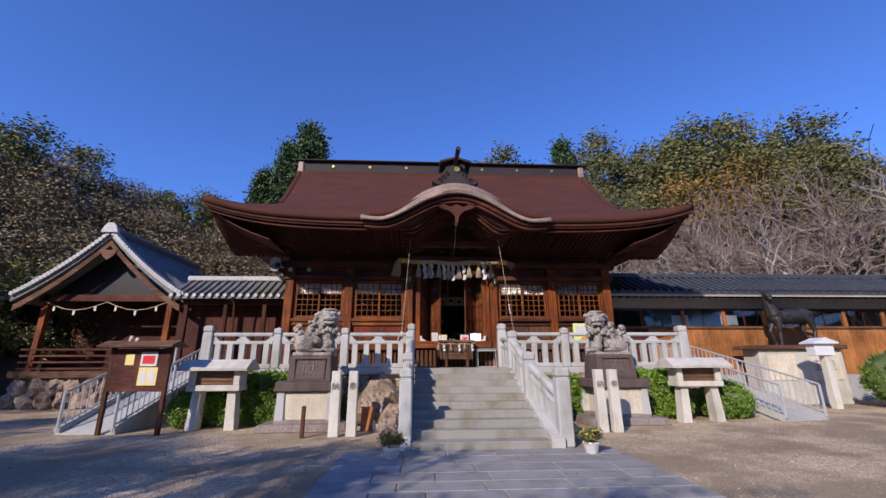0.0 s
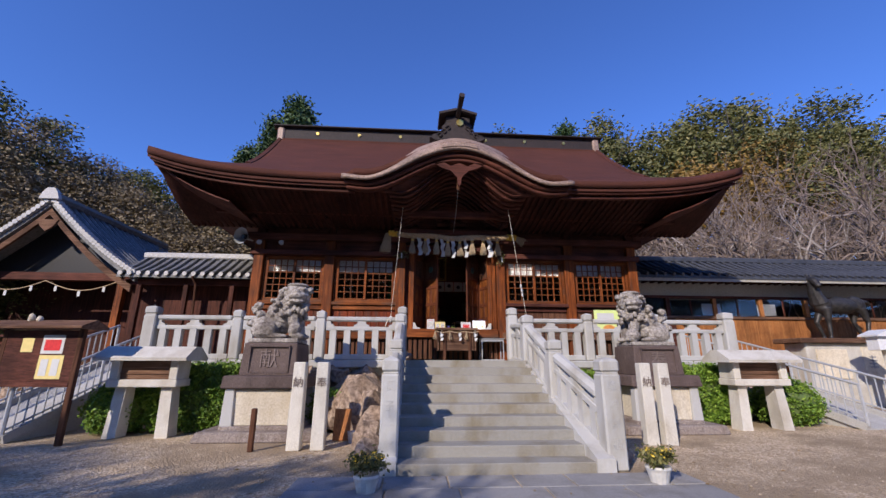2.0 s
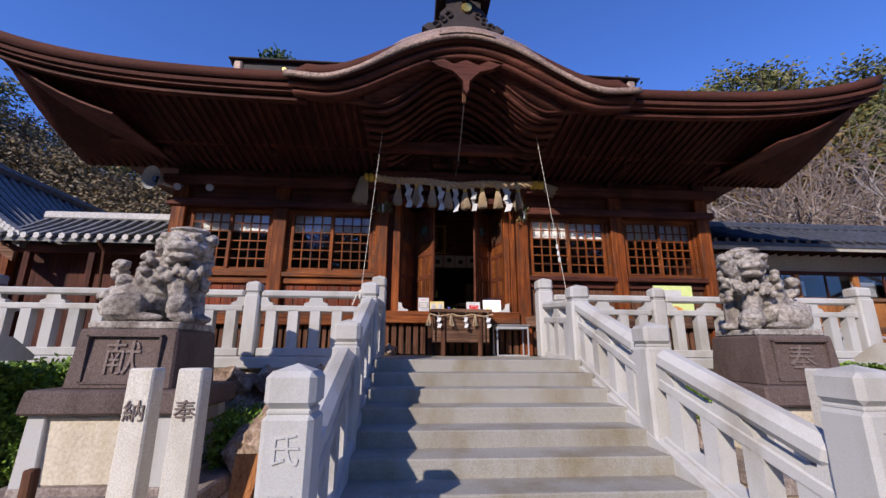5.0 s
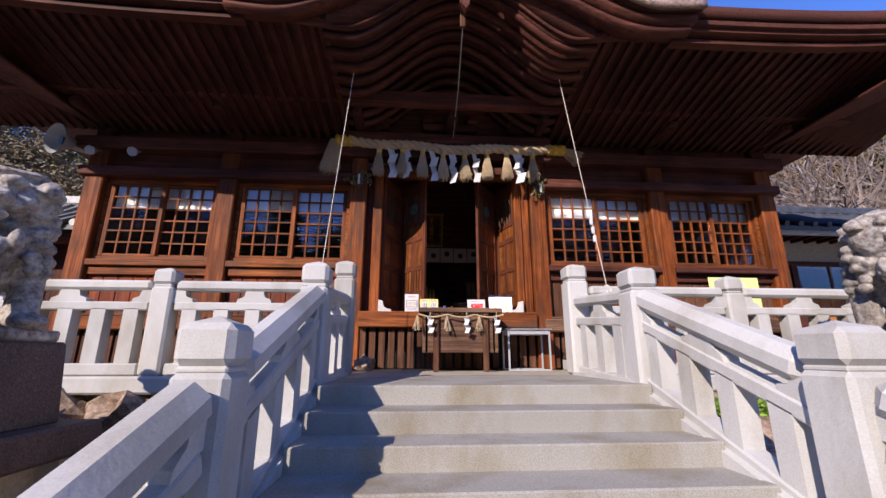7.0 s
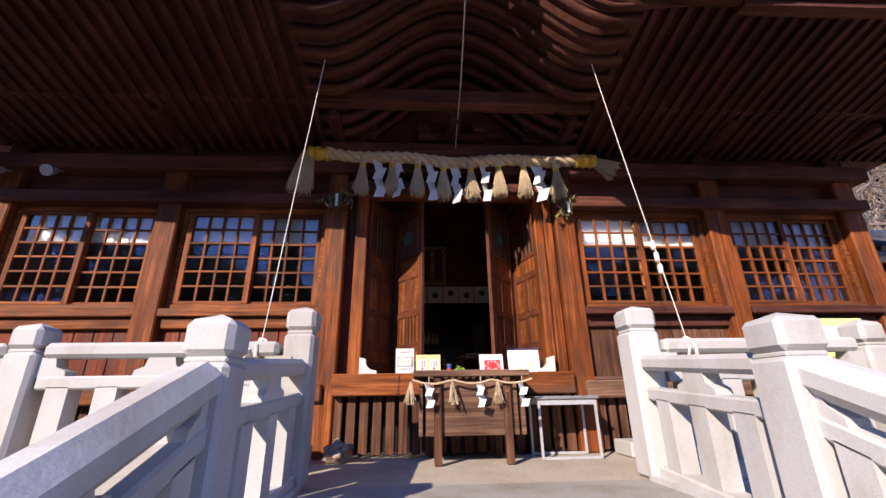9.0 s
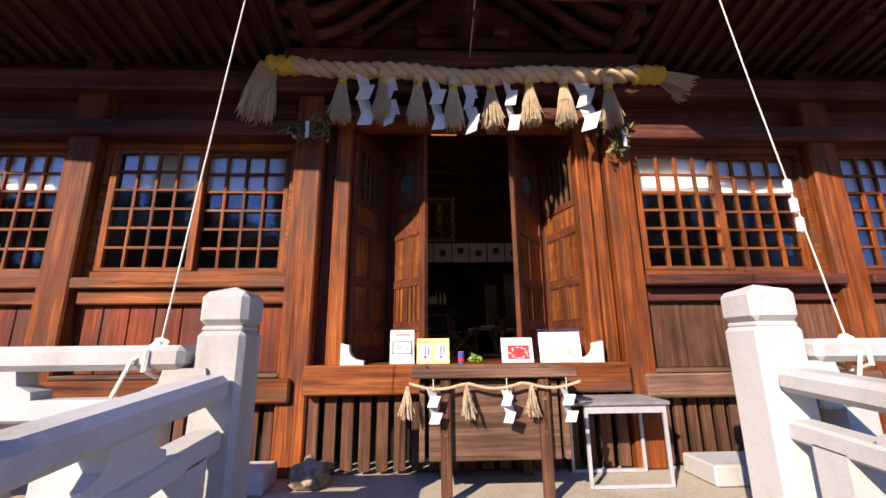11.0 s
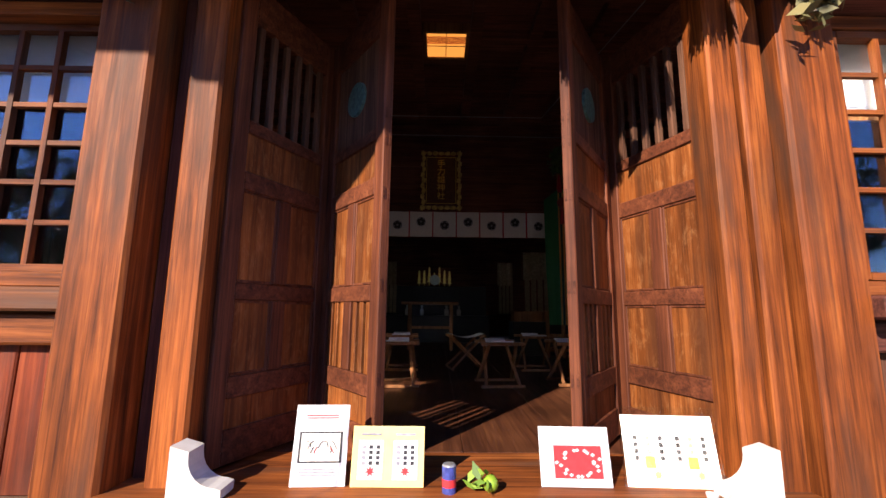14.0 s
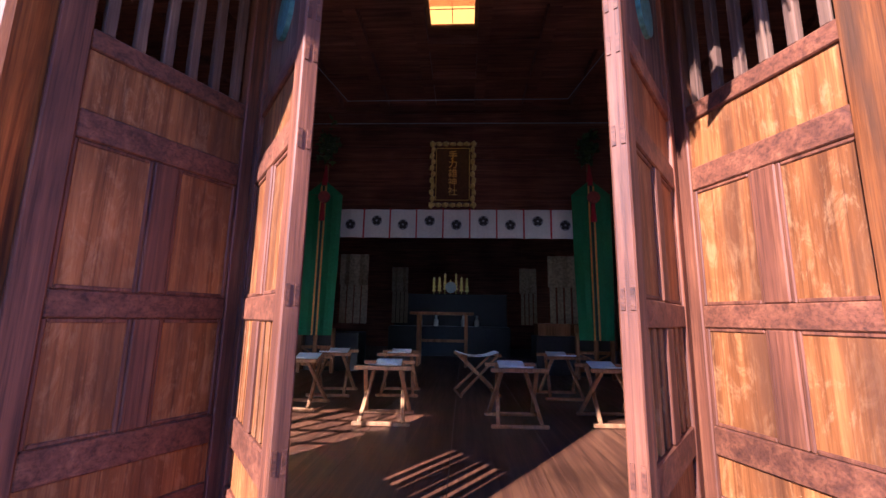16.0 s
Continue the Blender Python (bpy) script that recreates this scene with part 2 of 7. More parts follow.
ROPE = simple("straw_rope", (0.56, 0.41, 0.25), 0.9, 0, 0.35, 120, 0.6)
STRAW = simple("straw", (0.56, 0.43, 0.27), 0.9, 0, 0.45, 90, 0.5)
BAMBOO = simple("yellow_bamboo", (0.42, 0.33, 0.09), 0.35, 0, 0.3, 8)
CORD = simple("white_cord", (0.72, 0.66, 0.55), 0.8, 0, 0.15, 60)
PAPER = simple("white_paper", (0.60, 0.60, 0.59), 0.8, 0, 0.04, 20, 0.03)
YELLOW_PAPER = simple("yellow_paper", (0.74, 0.60, 0.24), 0.8, 0, 0.06, 20, 0.03)
LIME_PAPER = simple("lime_paper", (0.70, 0.80, 0.30), 0.7, 0, 0.06, 20, 0.03)
RED_INK = simple("red_ink", (0.62, 0.03, 0.035), 0.7, 0, 0.2, 40, 0.03)
ORANGE_INK = simple("orange_ink", (0.80, 0.33, 0.08), 0.7, 0, 0.25, 40, 0.03)
GREY_INK = simple("grey_ink", (0.30, 0.30, 0.33), 0.7, 0, 0.3, 60, 0.03)
BLACK_INK = simple("black_ink", (0.03, 0.03, 0.035), 0.6, 0, 0.2, 40, 0.03)
GOLD_INK = simple("gold_ink", (0.78, 0.55, 0.14), 0.5, 0.2, 0.25, 40, 0.03)
CERAMIC = simple("white_ceramic", (0.58, 0.565, 0.53), 0.4, 0, 0.12, 20)
# Lacquer black; also paints shade in dim rooms and behind slats.
BLACK = simple("black_lacquer_and_shade", (0.012, 0.010, 0.010), 0.4, 0, 0.3, 20)
GREEN_CLOTH = simple("green_brocade", (0.02, 0.17, 0.06), 0.7, 0, 0.2, 60)
RED_CLOTH = simple("red_cloth", (0.42, 0.015, 0.03), 0.7, 0, 0.2, 60)
WHITE_CLOTH = simple("white_cloth", (0.68, 0.66, 0.63), 0.85, 0, 0.08, 50)
BEIGE_CLOTH = simple("beige_brocade", (0.36, 0.27, 0.17), 0.8, 0, 0.35, 30)
SEATCLOTH = simple("stool_canvas", (0.62, 0.66, 0.72), 0.8, 0, 0.1, 60)
GLASS = glass_mat("window_glass", (0.9, 0.93, 0.95))
CLEAR = glass_mat("clear_acrylic", (0.97, 0.98, 0.98))
BARK = simple("grey_bark", (0.16, 0.13, 0.11), 0.95, 0, 0.4, 12, 0.5)
PALE_BARK = simple("pale_bark", (0.32, 0.28, 0.25), 0.95, 0, 0.45, 8, 0.5)
TWIG = simple("brown_twigs", (0.26, 0.20, 0.165), 0.95, 0, 0.35, 4, 0.2)
LEAF_GREEN = leaf_mat("broad_leaf", [(0.0, (0.06, 0.072, 0.022)), (0.5, (0.14, 0.145, 0.05)), (1.0, (0.25, 0.225, 0.085))])
LEAF_DARK = leaf_mat("conifer_leaf_and_hedge_shade", [(0.0, (0.022, 0.05, 0.02)), (0.6, (0.06, 0.105, 0.035)), (1.0, (0.11, 0.16, 0.05))])
LEAF_BROWN = leaf_mat("autumn_leaf", [(0.0, (0.12, 0.095, 0.055)), (0.5, (0.215, 0.165, 0.10)), (1.0, (0.30, 0.24, 0.14))])
LEAF_RUST = leaf_mat("rust_leaf", [(0.0, (0.15, 0.09, 0.025)), (0.5, (0.26, 0.16, 0.04)), (1.0, (0.34, 0.22, 0.06))])
LEAF_HEDGE = leaf_mat("hedge_leaf", [(0.0, (0.05, 0.11, 0.012)), (0.5, (0.13, 0.24, 0.028)), (1.0, (0.24, 0.36, 0.055))])
YELLOW_PETAL = simple("yellow_petal", (0.75, 0.52, 0.05), 0.6, 0, 0.2, 40)
SPOT = simple("lamp_shell", (0.36, 0.37, 0.38), 0.5, 0.1, 0.1)


def glow(name, color, strength):
    m = Mat(name, 0.6)
    m.b.inputs["Emission Color"].default_value = (*color, 1)
    m.b.inputs["Emission Strength"].default_value = strength
    return m.out(color)


LAMP = glow("lit_paper_lamp", (1.0, 0.40, 0.07), 0.4)


# ---- small builders ----
def thing(name, label="", category="", group="", at=(0, 0, 0), kind=""):
    ob = new(name)
    ob.location = at
    ob.empty_display_size = 0.1
    bpy.context.view_layer.update()
    return tagged(ob, label, category, group, kind)


def mesh_of(name, bm, mat, smooth=False):
    me = bpy.data.meshes.new(name)
    bmesh.ops.recalc_face_normals(bm, faces=bm.faces)
    bm.to_mesh(me)
    bm.free()
    me.materials.append(mat)
    if smooth:
        for p in me.polygons:
            p.use_smooth = True
    return me


def part(name, bm, mat, parent=None, label="", smooth=False):
    """One mesh object; built in world coordinates and hung under its parent."""
    ob = new(name, mesh_of(name, bm, mat, smooth))
    if parent is not None:
        ob.parent = parent
        top = parent
        off = Vector((0, 0, 0))
        while top is not None:
            off += Vector(top.location)
            top = top.parent
        ob.location = -off if parent.type == "EMPTY" else (0, 0, 0)
    return tagged(ob, label)


def setting(name, bm, mat, label, category="", smooth=False):
    return tagged(part(name, bm, mat, None, "", smooth), label, category, "", "structure")


def solo(name, bm, mat, label, category, group="", smooth=False, kind=""):
    return tagged(part(name, bm, mat, None, "", smooth), label, category, group, kind)


def box(x0, x1, y0, y1, z0, z1, bevel=0.0, bm=None, m=None):
    own = bm is None
    bm = bm or bmesh.new()
    r = bmesh.ops.create_cube(bm, size=1.0)
    bmesh.ops.transform(bm, matrix=Matrix.Translation(((x0 + x1) / 2, (y0 + y1) / 2, (z0 + z1) / 2)) @ Matrix.Diagonal((abs(x1 - x0), abs(y1 - y0), abs(z1 - z0), 1)), verts=r["verts"])
    vs = r["verts"]
    if bevel:
        es = list({e for v in vs for e in v.link_edges})
        q = bmesh.ops.bevel(bm, geom=es, offset=bevel, segments=1, affect="EDGES", profile=0.5)
        vs = list({v for f in q["faces"] for v in f.verts} | {v for v in vs if v.is_valid})
    if m is not None:
        bmesh.ops.transform(bm, matrix=m, verts=bm.verts if own else vs)
    return bm


def beam(p0, p1, w, h, bevel=0.0, bm=None):
    """A bar from p0 to p1, w wide across and h high."""
    p0, p1 = Vector(p0), Vector(p1)
    d = p1 - p0
    up = Vector((0, 0, 1)) if abs(d.normalized().z) < 0.98 else Vector((0, 1, 0))
    side = d.cross(up).normalized()
    top = side.cross(d).normalized()
    m = Matrix((( *side, 0), (*d.normalized(), 0), (*top, 0), (0, 0, 0, 1))).transposed()
    m.translation = (p0 + p1) / 2
    bm2 = box(-w / 2, w / 2, -d.length / 2, d.length / 2, -h / 2, h / 2, bevel)
    bmesh.ops.transform(bm2, matrix=m, verts=bm2.verts)
    if bm is None:
        return bm2
    join(bm, bm2)
    return bm


def join(bm, other):
    vs = [bm.verts.new(v.co) for v in other.verts]
    other.verts.index_update()
    for f in other.faces:
        try:
            bm.faces.new([vs[v.index] for v in f.verts])
        except ValueError:
            pass
    other.free()
    return bm


def tube(pts, radii, n=8, bm=None, cap=True):
    """A round bar along points."""
    bm = bm or bmesh.new()
    pts = [Vector(p) for p in pts]
    if not isinstance(radii, (list, tuple)):
        radii = [radii] * len(pts)
    rings = []
    ref = None
    for i, p in enumerate(pts):
        d = (pts[min(i + 1, len(pts) - 1)] - pts[max(i - 1, 0)]).normalized()
        if ref is None:
            ref = d.orthogonal().normalized()
        ref = (ref - d * ref.dot(d))
        ref = ref.normalized() if ref.length > 1e-6 else d.orthogonal().normalized()
        s = d.cross(ref)
        rings.append([bm.verts.new(p + (ref * math.cos(a) + s * math.sin(a)) * radii[i]) for a in (2 * math.pi * k / n for k in range(n))])
    for a, b in zip(rings, rings[1:]):
        for k in range(n):
            bm.faces.new((a[k], a[(k + 1) % n], b[(k + 1) % n], b[k]))
    if cap:
        bm.faces.new(rings[0][::-1])
        bm.faces.new(rings[-1])
    return bm


def prism(outline, y0, y1, bm=None, plane="xz"):
    """An outline extruded along the axis that the plane leaves out."""
    bm = bm or bmesh.new()

    def at(u, v, w):
        return {"xz": (u, w, v), "yz": (w, u, v), "xy": (u, v, w)}[plane]

    a = [bm.verts.new(at(u, v, y0)) for u, v in outline]
    b = [bm.verts.new(at(u, v, y1)) for u, v in outline]
    bm.faces.new(a[::-1])
    bm.faces.new(b)
    for i in range(len(a)):
        j = (i + 1) % len(a)
        bm.faces.new((a[i], a[j], b[j], b[i]))
    return bm


def sheet(rows, thick=0.0, bm=None):
    """A surface through rows of points; thickened downwards when asked."""
    bm = bm or bmesh.new()
    top = [[bm.verts.new(p) for p in r] for r in rows]
    for a, b in zip(top, top[1:]):
        for i in range(len(a) - 1):
            bm.faces.new((a[i], a[i + 1], b[i + 1], b[i]))
    if thick:
        low = [[bm.verts.new((p[0], p[1], p[2] - thick)) for p in r] for r in rows]
        for a, b in zip(low, low[1:]):
            for i in range(len(a) - 1):
                bm.faces.new((a[i], b[i], b[i + 1], a[i + 1]))
        for t, l in ((top[0], low[0]), (top[-1], low[-1]), ([r[0] for r in top], [r[0] for r in low]), ([r[-1] for r in top], [r[-1] for r in low])):
            for i in range(len(t) - 1):
                bm.faces.new((t[i], t[i + 1], l[i + 1], l[i]))
    return bm


def blob(c, r, seed=0, rough=0.25, sub=2, bm=None, m=None):
    """A lumpy rounded mass."""
    bm = bm or bmesh.new()
    q = bmesh.ops.create_icosphere(bm, subdivisions=sub, radius=1.0)
    c, r = Vector(c), Vector(r)
    for v in q["verts"]:
        k = 1 + rough * noise.noise(v.co * 1.7 + Vector((seed * 7.3, seed * 3.1, seed)))
        v.co = Vector((v.co.x * r.x, v.co.y * r.y, v.co.z * r.z)) * k
        if m is not None:
            v.co = m @ v.co
        v.co += c
    return bm


def writing(name, text, size, m, mat, parent=None, depth=0.002, align="CENTER"):
    """Letters as a mesh."""
    cu = bpy.data.curves.new(name, "FONT")
    cu.body, cu.size, cu.extrude, cu.align_x, cu.align_y = text, size, depth, align, "CENTER"
    tmp = bpy.data.objects.new(name, cu)
    scene.collection.objects.link(tmp)
    bpy.context.view_layer.update()
    me = bpy.data.meshes.new_from_object(tmp.evaluated_get(bpy.context.evaluated_depsgraph_get()))
    bpy.data.objects.remove(tmp)
    me.transform(m)
    me.materials.clear()
    me.materials.append(mat)
    ob = new(name, me)
    if parent is not None:
        ob.parent = parent
        off, top = Vector((0, 0, 0)), parent
        while top is not None:
            off += Vector(top.location)
            top = top.parent
        ob.location = -off if parent.type == "EMPTY" else (0, 0, 0)
    return ob


FACE_FRONT = pose(0, 0, 0, 90, 0, 0)  # letters that face the visitor


def leaf_cloud(centres, per, size, spread, rng, up=0.35):
    """Many small four-cornered leaves round clump centres, as plain arrays."""
    c = np.repeat(np.array(centres), per, 0)
    n = len(c)
    c = c + rng.normal(0, 1, (n, 3)) * np.array(spread)
    a = rng.normal(0, 1, (n, 3))
    a[:, 2] *= up
    a /= np.linalg.norm(a, axis=1)[:, None]
    b = np.cross(a, rng.normal(0, 1, (n, 3)))
    b /= np.linalg.norm(b, axis=1)[:, None]
    s = size * rng.uniform(0.6, 1.3, (n, 1))
    v = np.stack([c - a * s, c + b * s * 0.45, c + a * s, c - b * s * 0.45], 1).reshape(-1, 3)
    f = np.arange(4 * n).reshape(-1, 4)
    return v, f


def cloud_part(name, v, f, mat, parent, label=""):
    me = bpy.data.meshes.new(name)
    me.from_pydata(v.tolist(), [], f.tolist())
    me.materials.append(mat)
    ob = new(name, me)
    ob.parent = parent
    return tagged(ob, label)


def fused(ob, size):
    """Makes one carved skin of a mass of overlapping lumps."""
    md = ob.modifiers.new("skin", "REMESH")
    md.mode, md.voxel_size, md.use_smooth_shade = "VOXEL", size, True
    bpy.context.view_layer.update()
    me = bpy.data.meshes.new_from_object(ob.evaluated_get(bpy.context.evaluated_depsgraph_get()))
    ob.modifiers.clear()
    ob.data = me
    return ob


# ---- ground, paving, platform, stairs ----
bm = bmesh.new()
xs = [-600, -120, -60, -30, -15, -8, -4, 0, 4, 8, 15, 30, 60, 120, 600]
ys = [-600, -120, -60, -30, -20, -14, -10, -6, -2, 2, 6, 12, 20, 40, 80, 160, 600]
sheet([[(x, y, 0.0) for x in xs] for y in ys], 0, bm)
ground = setting("ground", bm, GROUND, "sandy gravel and packed earth shrine yard", "ground")

PLAT, FLOOR = 1.22, 1.98
RISERS, RUN, Y0 = 10, 0.315, -5.72
stairs = thing("stairs", "wide flight of ten pale granite steps with stains", "stairs", kind="structure")
for i in range(RISERS):
    y = Y0 + RUN * i
    z = PLAT * (i + 1) / RISERS
    y1 = -1.452 if i == RISERS - 1 else y + RUN + 0.03
    part("step", box(-1.13, 1.16, y, y1, z - PLAT / RISERS - 0.02, z - (0.001 if i < RISERS - 1 else 0), 0.008), STEPSTONE, stairs)
part("core", box(-1.13, 1.19, Y0 + 0.4, -1.5, 0.0, 0.12), STEPSTONE, stairs)

platform = thing("platform", "stone terrace that carries the shrine hall", "terrace", kind="structure")
part("paving", box(-6.75, 6.75, -1.45, 12.0, 0.9, PLAT - 0.004, 0.01), TERRACE, platform)
part("edge_stone", box(-6.75, -1.14, -1.62, -1.45, 1.06, PLAT, 0.02), GRANITE, platform)
part("edge_stone", box(1.2, 6.75, -1.62, -1.45, 1.06, PLAT, 0.02), GRANITE, platform)

# ---- balustrades ----
def newel(parent, x, y, z0, z1, w=0.235):
    n = part("post", box(x - w / 2, x + w / 2, y - w / 2, y + w / 2, z0, z1 - 0.2, 0.022), GRANITE, parent)
    c = bmesh.new()
    a = w * 0.5
    for q in ((z1 - 0.205, z1 - 0.18, a * 0.86), (z1 - 0.18, z1 - 0.03, a * 1.0), ):
        box(x - q[2], x + q[2], y - q[2], y + q[2], q[0], q[1], 0.008 if q[1] - q[0] < 0.05 else 0.026, c)
    b = a - 0.028
    top = [(x - b, y - b), (x + b, y - b), (x + b, y + b), (x - b, y + b)]
    vs = [c.verts.new((u, v, z1 - 0.031)) for u, v in top]
    tip = c.verts.new((x, y, z1))
    for i in range(4):
        c.faces.new((vs[i], vs[(i + 1) % 4], tip))
    part("post_cap", c, GRANITE, n)
    return n


def rail_bay(parent, p, q, level=True, count=4, drop=0.0):
    """Top rail, middle rail, bottom rail, balusters and cushion blocks between two posts; p and q lie on the floor line."""
    p, q = Vector(p), Vector(q)
    d = q - p
    flat = Vector((d.x, d.y, 0)).normalized()
    side = Vector((-flat.y, flat.x, 0))
    up = Vector((0, 0, 1))
    part("top_rail", beam(p + up * (0.86 - drop), q + up * (0.86 - drop), 0.15, 0.10, 0.025) if level else beam(p + up * (0.85 - drop), q + up * (0.85 - drop), 0.165, 0.16, 0.05), GRANITE, parent)
    part("middle_rail", beam(p + up * (0.655 - drop), q + up * (0.655 - drop), 0.12, 0.085, 0.012), GRANITE, parent)
    part("bottom_rail", beam(p + up * 0.06, q + up * 0.06, 0.14, 0.11, 0.012), GRANITE, parent)
    for i in range(count):
        k = (i + 0.5) / count
        c = p + d * k
        w = 0.068 if level else 0.062
        zs = d.z / max(Vector((d.x, d.y, 0)).length, 1e-6)
        b = bmesh.new()
        ring = []
        for s, t in ((-1, -1), (1, -1), (1, 1), (-1, 1)):
            ring.append((flat * (w * s) + side * (0.06 * t), zs * w * s))
        lo = [b.verts.new(c + o + up * (0.10 + dz)) for o, dz in ring]
        hi = [b.verts.new(c + o + up * (0.63 - drop + dz)) for o, dz in ring]
        b.faces.new(lo)
        b.faces.new(hi)
        for j in range(4):
            b.faces.new((lo[j], lo[(j + 1) % 4], hi[(j + 1) % 4], hi[j]))
        part("baluster", b, GRANITE, parent)
    for k in ((0.0, 0.5, 1.0) if count > 3 else (0.5,)):
        c = p + d * k
        prof = [(-0.17, 0.69), (0.17, 0.69), (0.16, 0.73), (0.10, 0.755), (0.085, 0.815), (-0.085, 0.815), (-0.10, 0.755), (-0.16, 0.73)]
        b = bmesh.new()
        zs = d.z / max(Vector((d.x, d.y, 0)).length, 1e-6)
        fr = [b.verts.new(c + flat * u + side * 0.05 + up * (v - drop + zs * u)) for u, v in prof]
        bk = [b.verts.new(c + flat * u - side * 0.05 + up * (v - drop + zs * u)) for u, v in prof]
        b.faces.new(fr)
        b.faces.new(bk[::-1])
        for j in range(8):
            b.faces.new((fr[j], fr[(j + 1) % 8], bk[(j + 1) % 8], bk[j]))
        part("cushion_block", b, GRANITE, parent)


LX, RX = -1.22, 1.25
POSTS_L = [-6.49, -4.72, -2.97]
POSTS_R = [2.97, 4.6, 6.3]
for side, xs_, inner in (("l", POSTS_L, LX), ("r", POSTS_R, RX)):
    bal = thing("balustrade", "white granite balustrade along the terrace edge", "balustrade", "terrace balustrades", (0, 0, 0))
    allx = sorted(xs_ + [inner])
    for x in allx:
        end = x in (allx[0], allx[-1])
        newel(bal, x, -1.43 if x == inner else -1.5, PLAT, (2.39 if x == inner else 2.33) if end else 2.27, (0.205 if x < 0 else 0.225) if x == inner else (0.25 if end else 0.2))
    for a, b in zip(allx, allx[1:]):
        rail_bay(bal, (a + 0.12, -1.5, PLAT), (b - 0.12, -1.5, PLAT), True, 5 if b - a > 1.68 else 4)
    st = thing("stair_railing", "white granite railing up the steps with thick sloping handrail", "railing", "stair railings", (0, 0, 0))
    s = -1 if side == "l" else 1
    newel(st, inner, -2.68, 1.0, 2.10, 0.195 if s < 0 else 0.225)
    newel(st, inner, -4.15, 0.4, 1.56, 0.205 if s < 0 else 0.225)
    big = newel(st, inner + (0.005 if s < 0 else 0.17), -5.56, 0.0, 1.27, 0.21 if s < 0 else 0.24)
    rail_bay(st, (inner, -2.57, 1.12), (inner, -1.54, 1.2), True, 3, 0.1)
    for (ya, za), (yb, zb) in (((-5.46, 0.14), (-4.26, 0.60)), ((-4.02, 0.67), (-2.73, 1.16))):
        rail_bay(st, (inner + (0.13 if s > 0 and ya < -5 else 0), ya, za), (inner, yb, zb), False, 4, 0.17)
    kerb = prism([(-5.75, 0), (-1.5, 0), (-1.5, PLAT + 0.03), (-2.6, PLAT + 0.03), (-5.75, 0.16)], inner - 0.12, inner + 0.10, None, "yz")
    part("kerb", kerb, GRANITE, st)

# ---- shrine hall ----
hall = thing("shrine_hall", "large timber shrine hall with sweeping bark roof", "shrine")
POSTX = [-5.0, -3.19, -1.335, 1.315, 3.19, 4.97]
for x in POSTX:
    w = 0.125 if abs(x) > 2 else 0.115
    part("post", box(x - w, x + w, -0.15, 0.12, PLAT, 4.35, 0.015), WOOD_Z, hall)
for x0, x1 in ((-1.217, -0.985), (0.975, 1.187)):
    mid_ = (x0 + x1) / 2
    if x0 < 0:
        # Dark timber colours this strip as the shaded gap beside the post.
        part("door_jamb", box(x0, x0 + 0.095, 0.0, 0.12, 1.9, 4.06, 0.008), DARK_Z, hall)
        part("door_jamb", box(x0 + 0.098, x1, -0.085, 0.1, 1.9, 4.06, 0.012), WOOD_Z, hall)
    else:
        part("door_jamb", box(x0, mid_, -0.06, 0.1, 1.9, 4.06, 0.012), WOOD_Z, hall)
        part("door_jamb", box(mid_ + 0.003, x1, -0.085, 0.1, 1.9, 4.06, 0.012), WOOD_Z, hall)
part("door_sill", box(-1.24, 1.19, -0.22, 0.30, 1.77, FLOOR, 0.012), WOOD_X, hall)
part("door_lintel", box(-1.24, 1.19, -0.1, 0.12, 4.03, 4.2, 0.012), WOOD_X, hall)


def slats(x0, x1, z0, z1, pitch, w, y, mat):
    n = max(1, round((x1 - x0) / pitch))
    for i in range(n):
        c = x0 + (i + 0.5) * (x1 - x0) / n
        part("slat", box(c - w / 2, c + w / 2, y - 0.02, y + 0.02, z0, z1, 0.004), mat, hall)


def boards(x0, x1, z0, z1, pitch, y, mat):
    n = max(1, round((x1 - x0) / pitch))
    for i in range(n):
        a, b = x0 + i * (x1 - x0) / n, x0 + (i + 1) * (x1 - x0) / n
        part("board", box(a + 0.004, b - 0.004, y - 0.015, y + 0.02, z0, z1, 0.005), mat, hall)


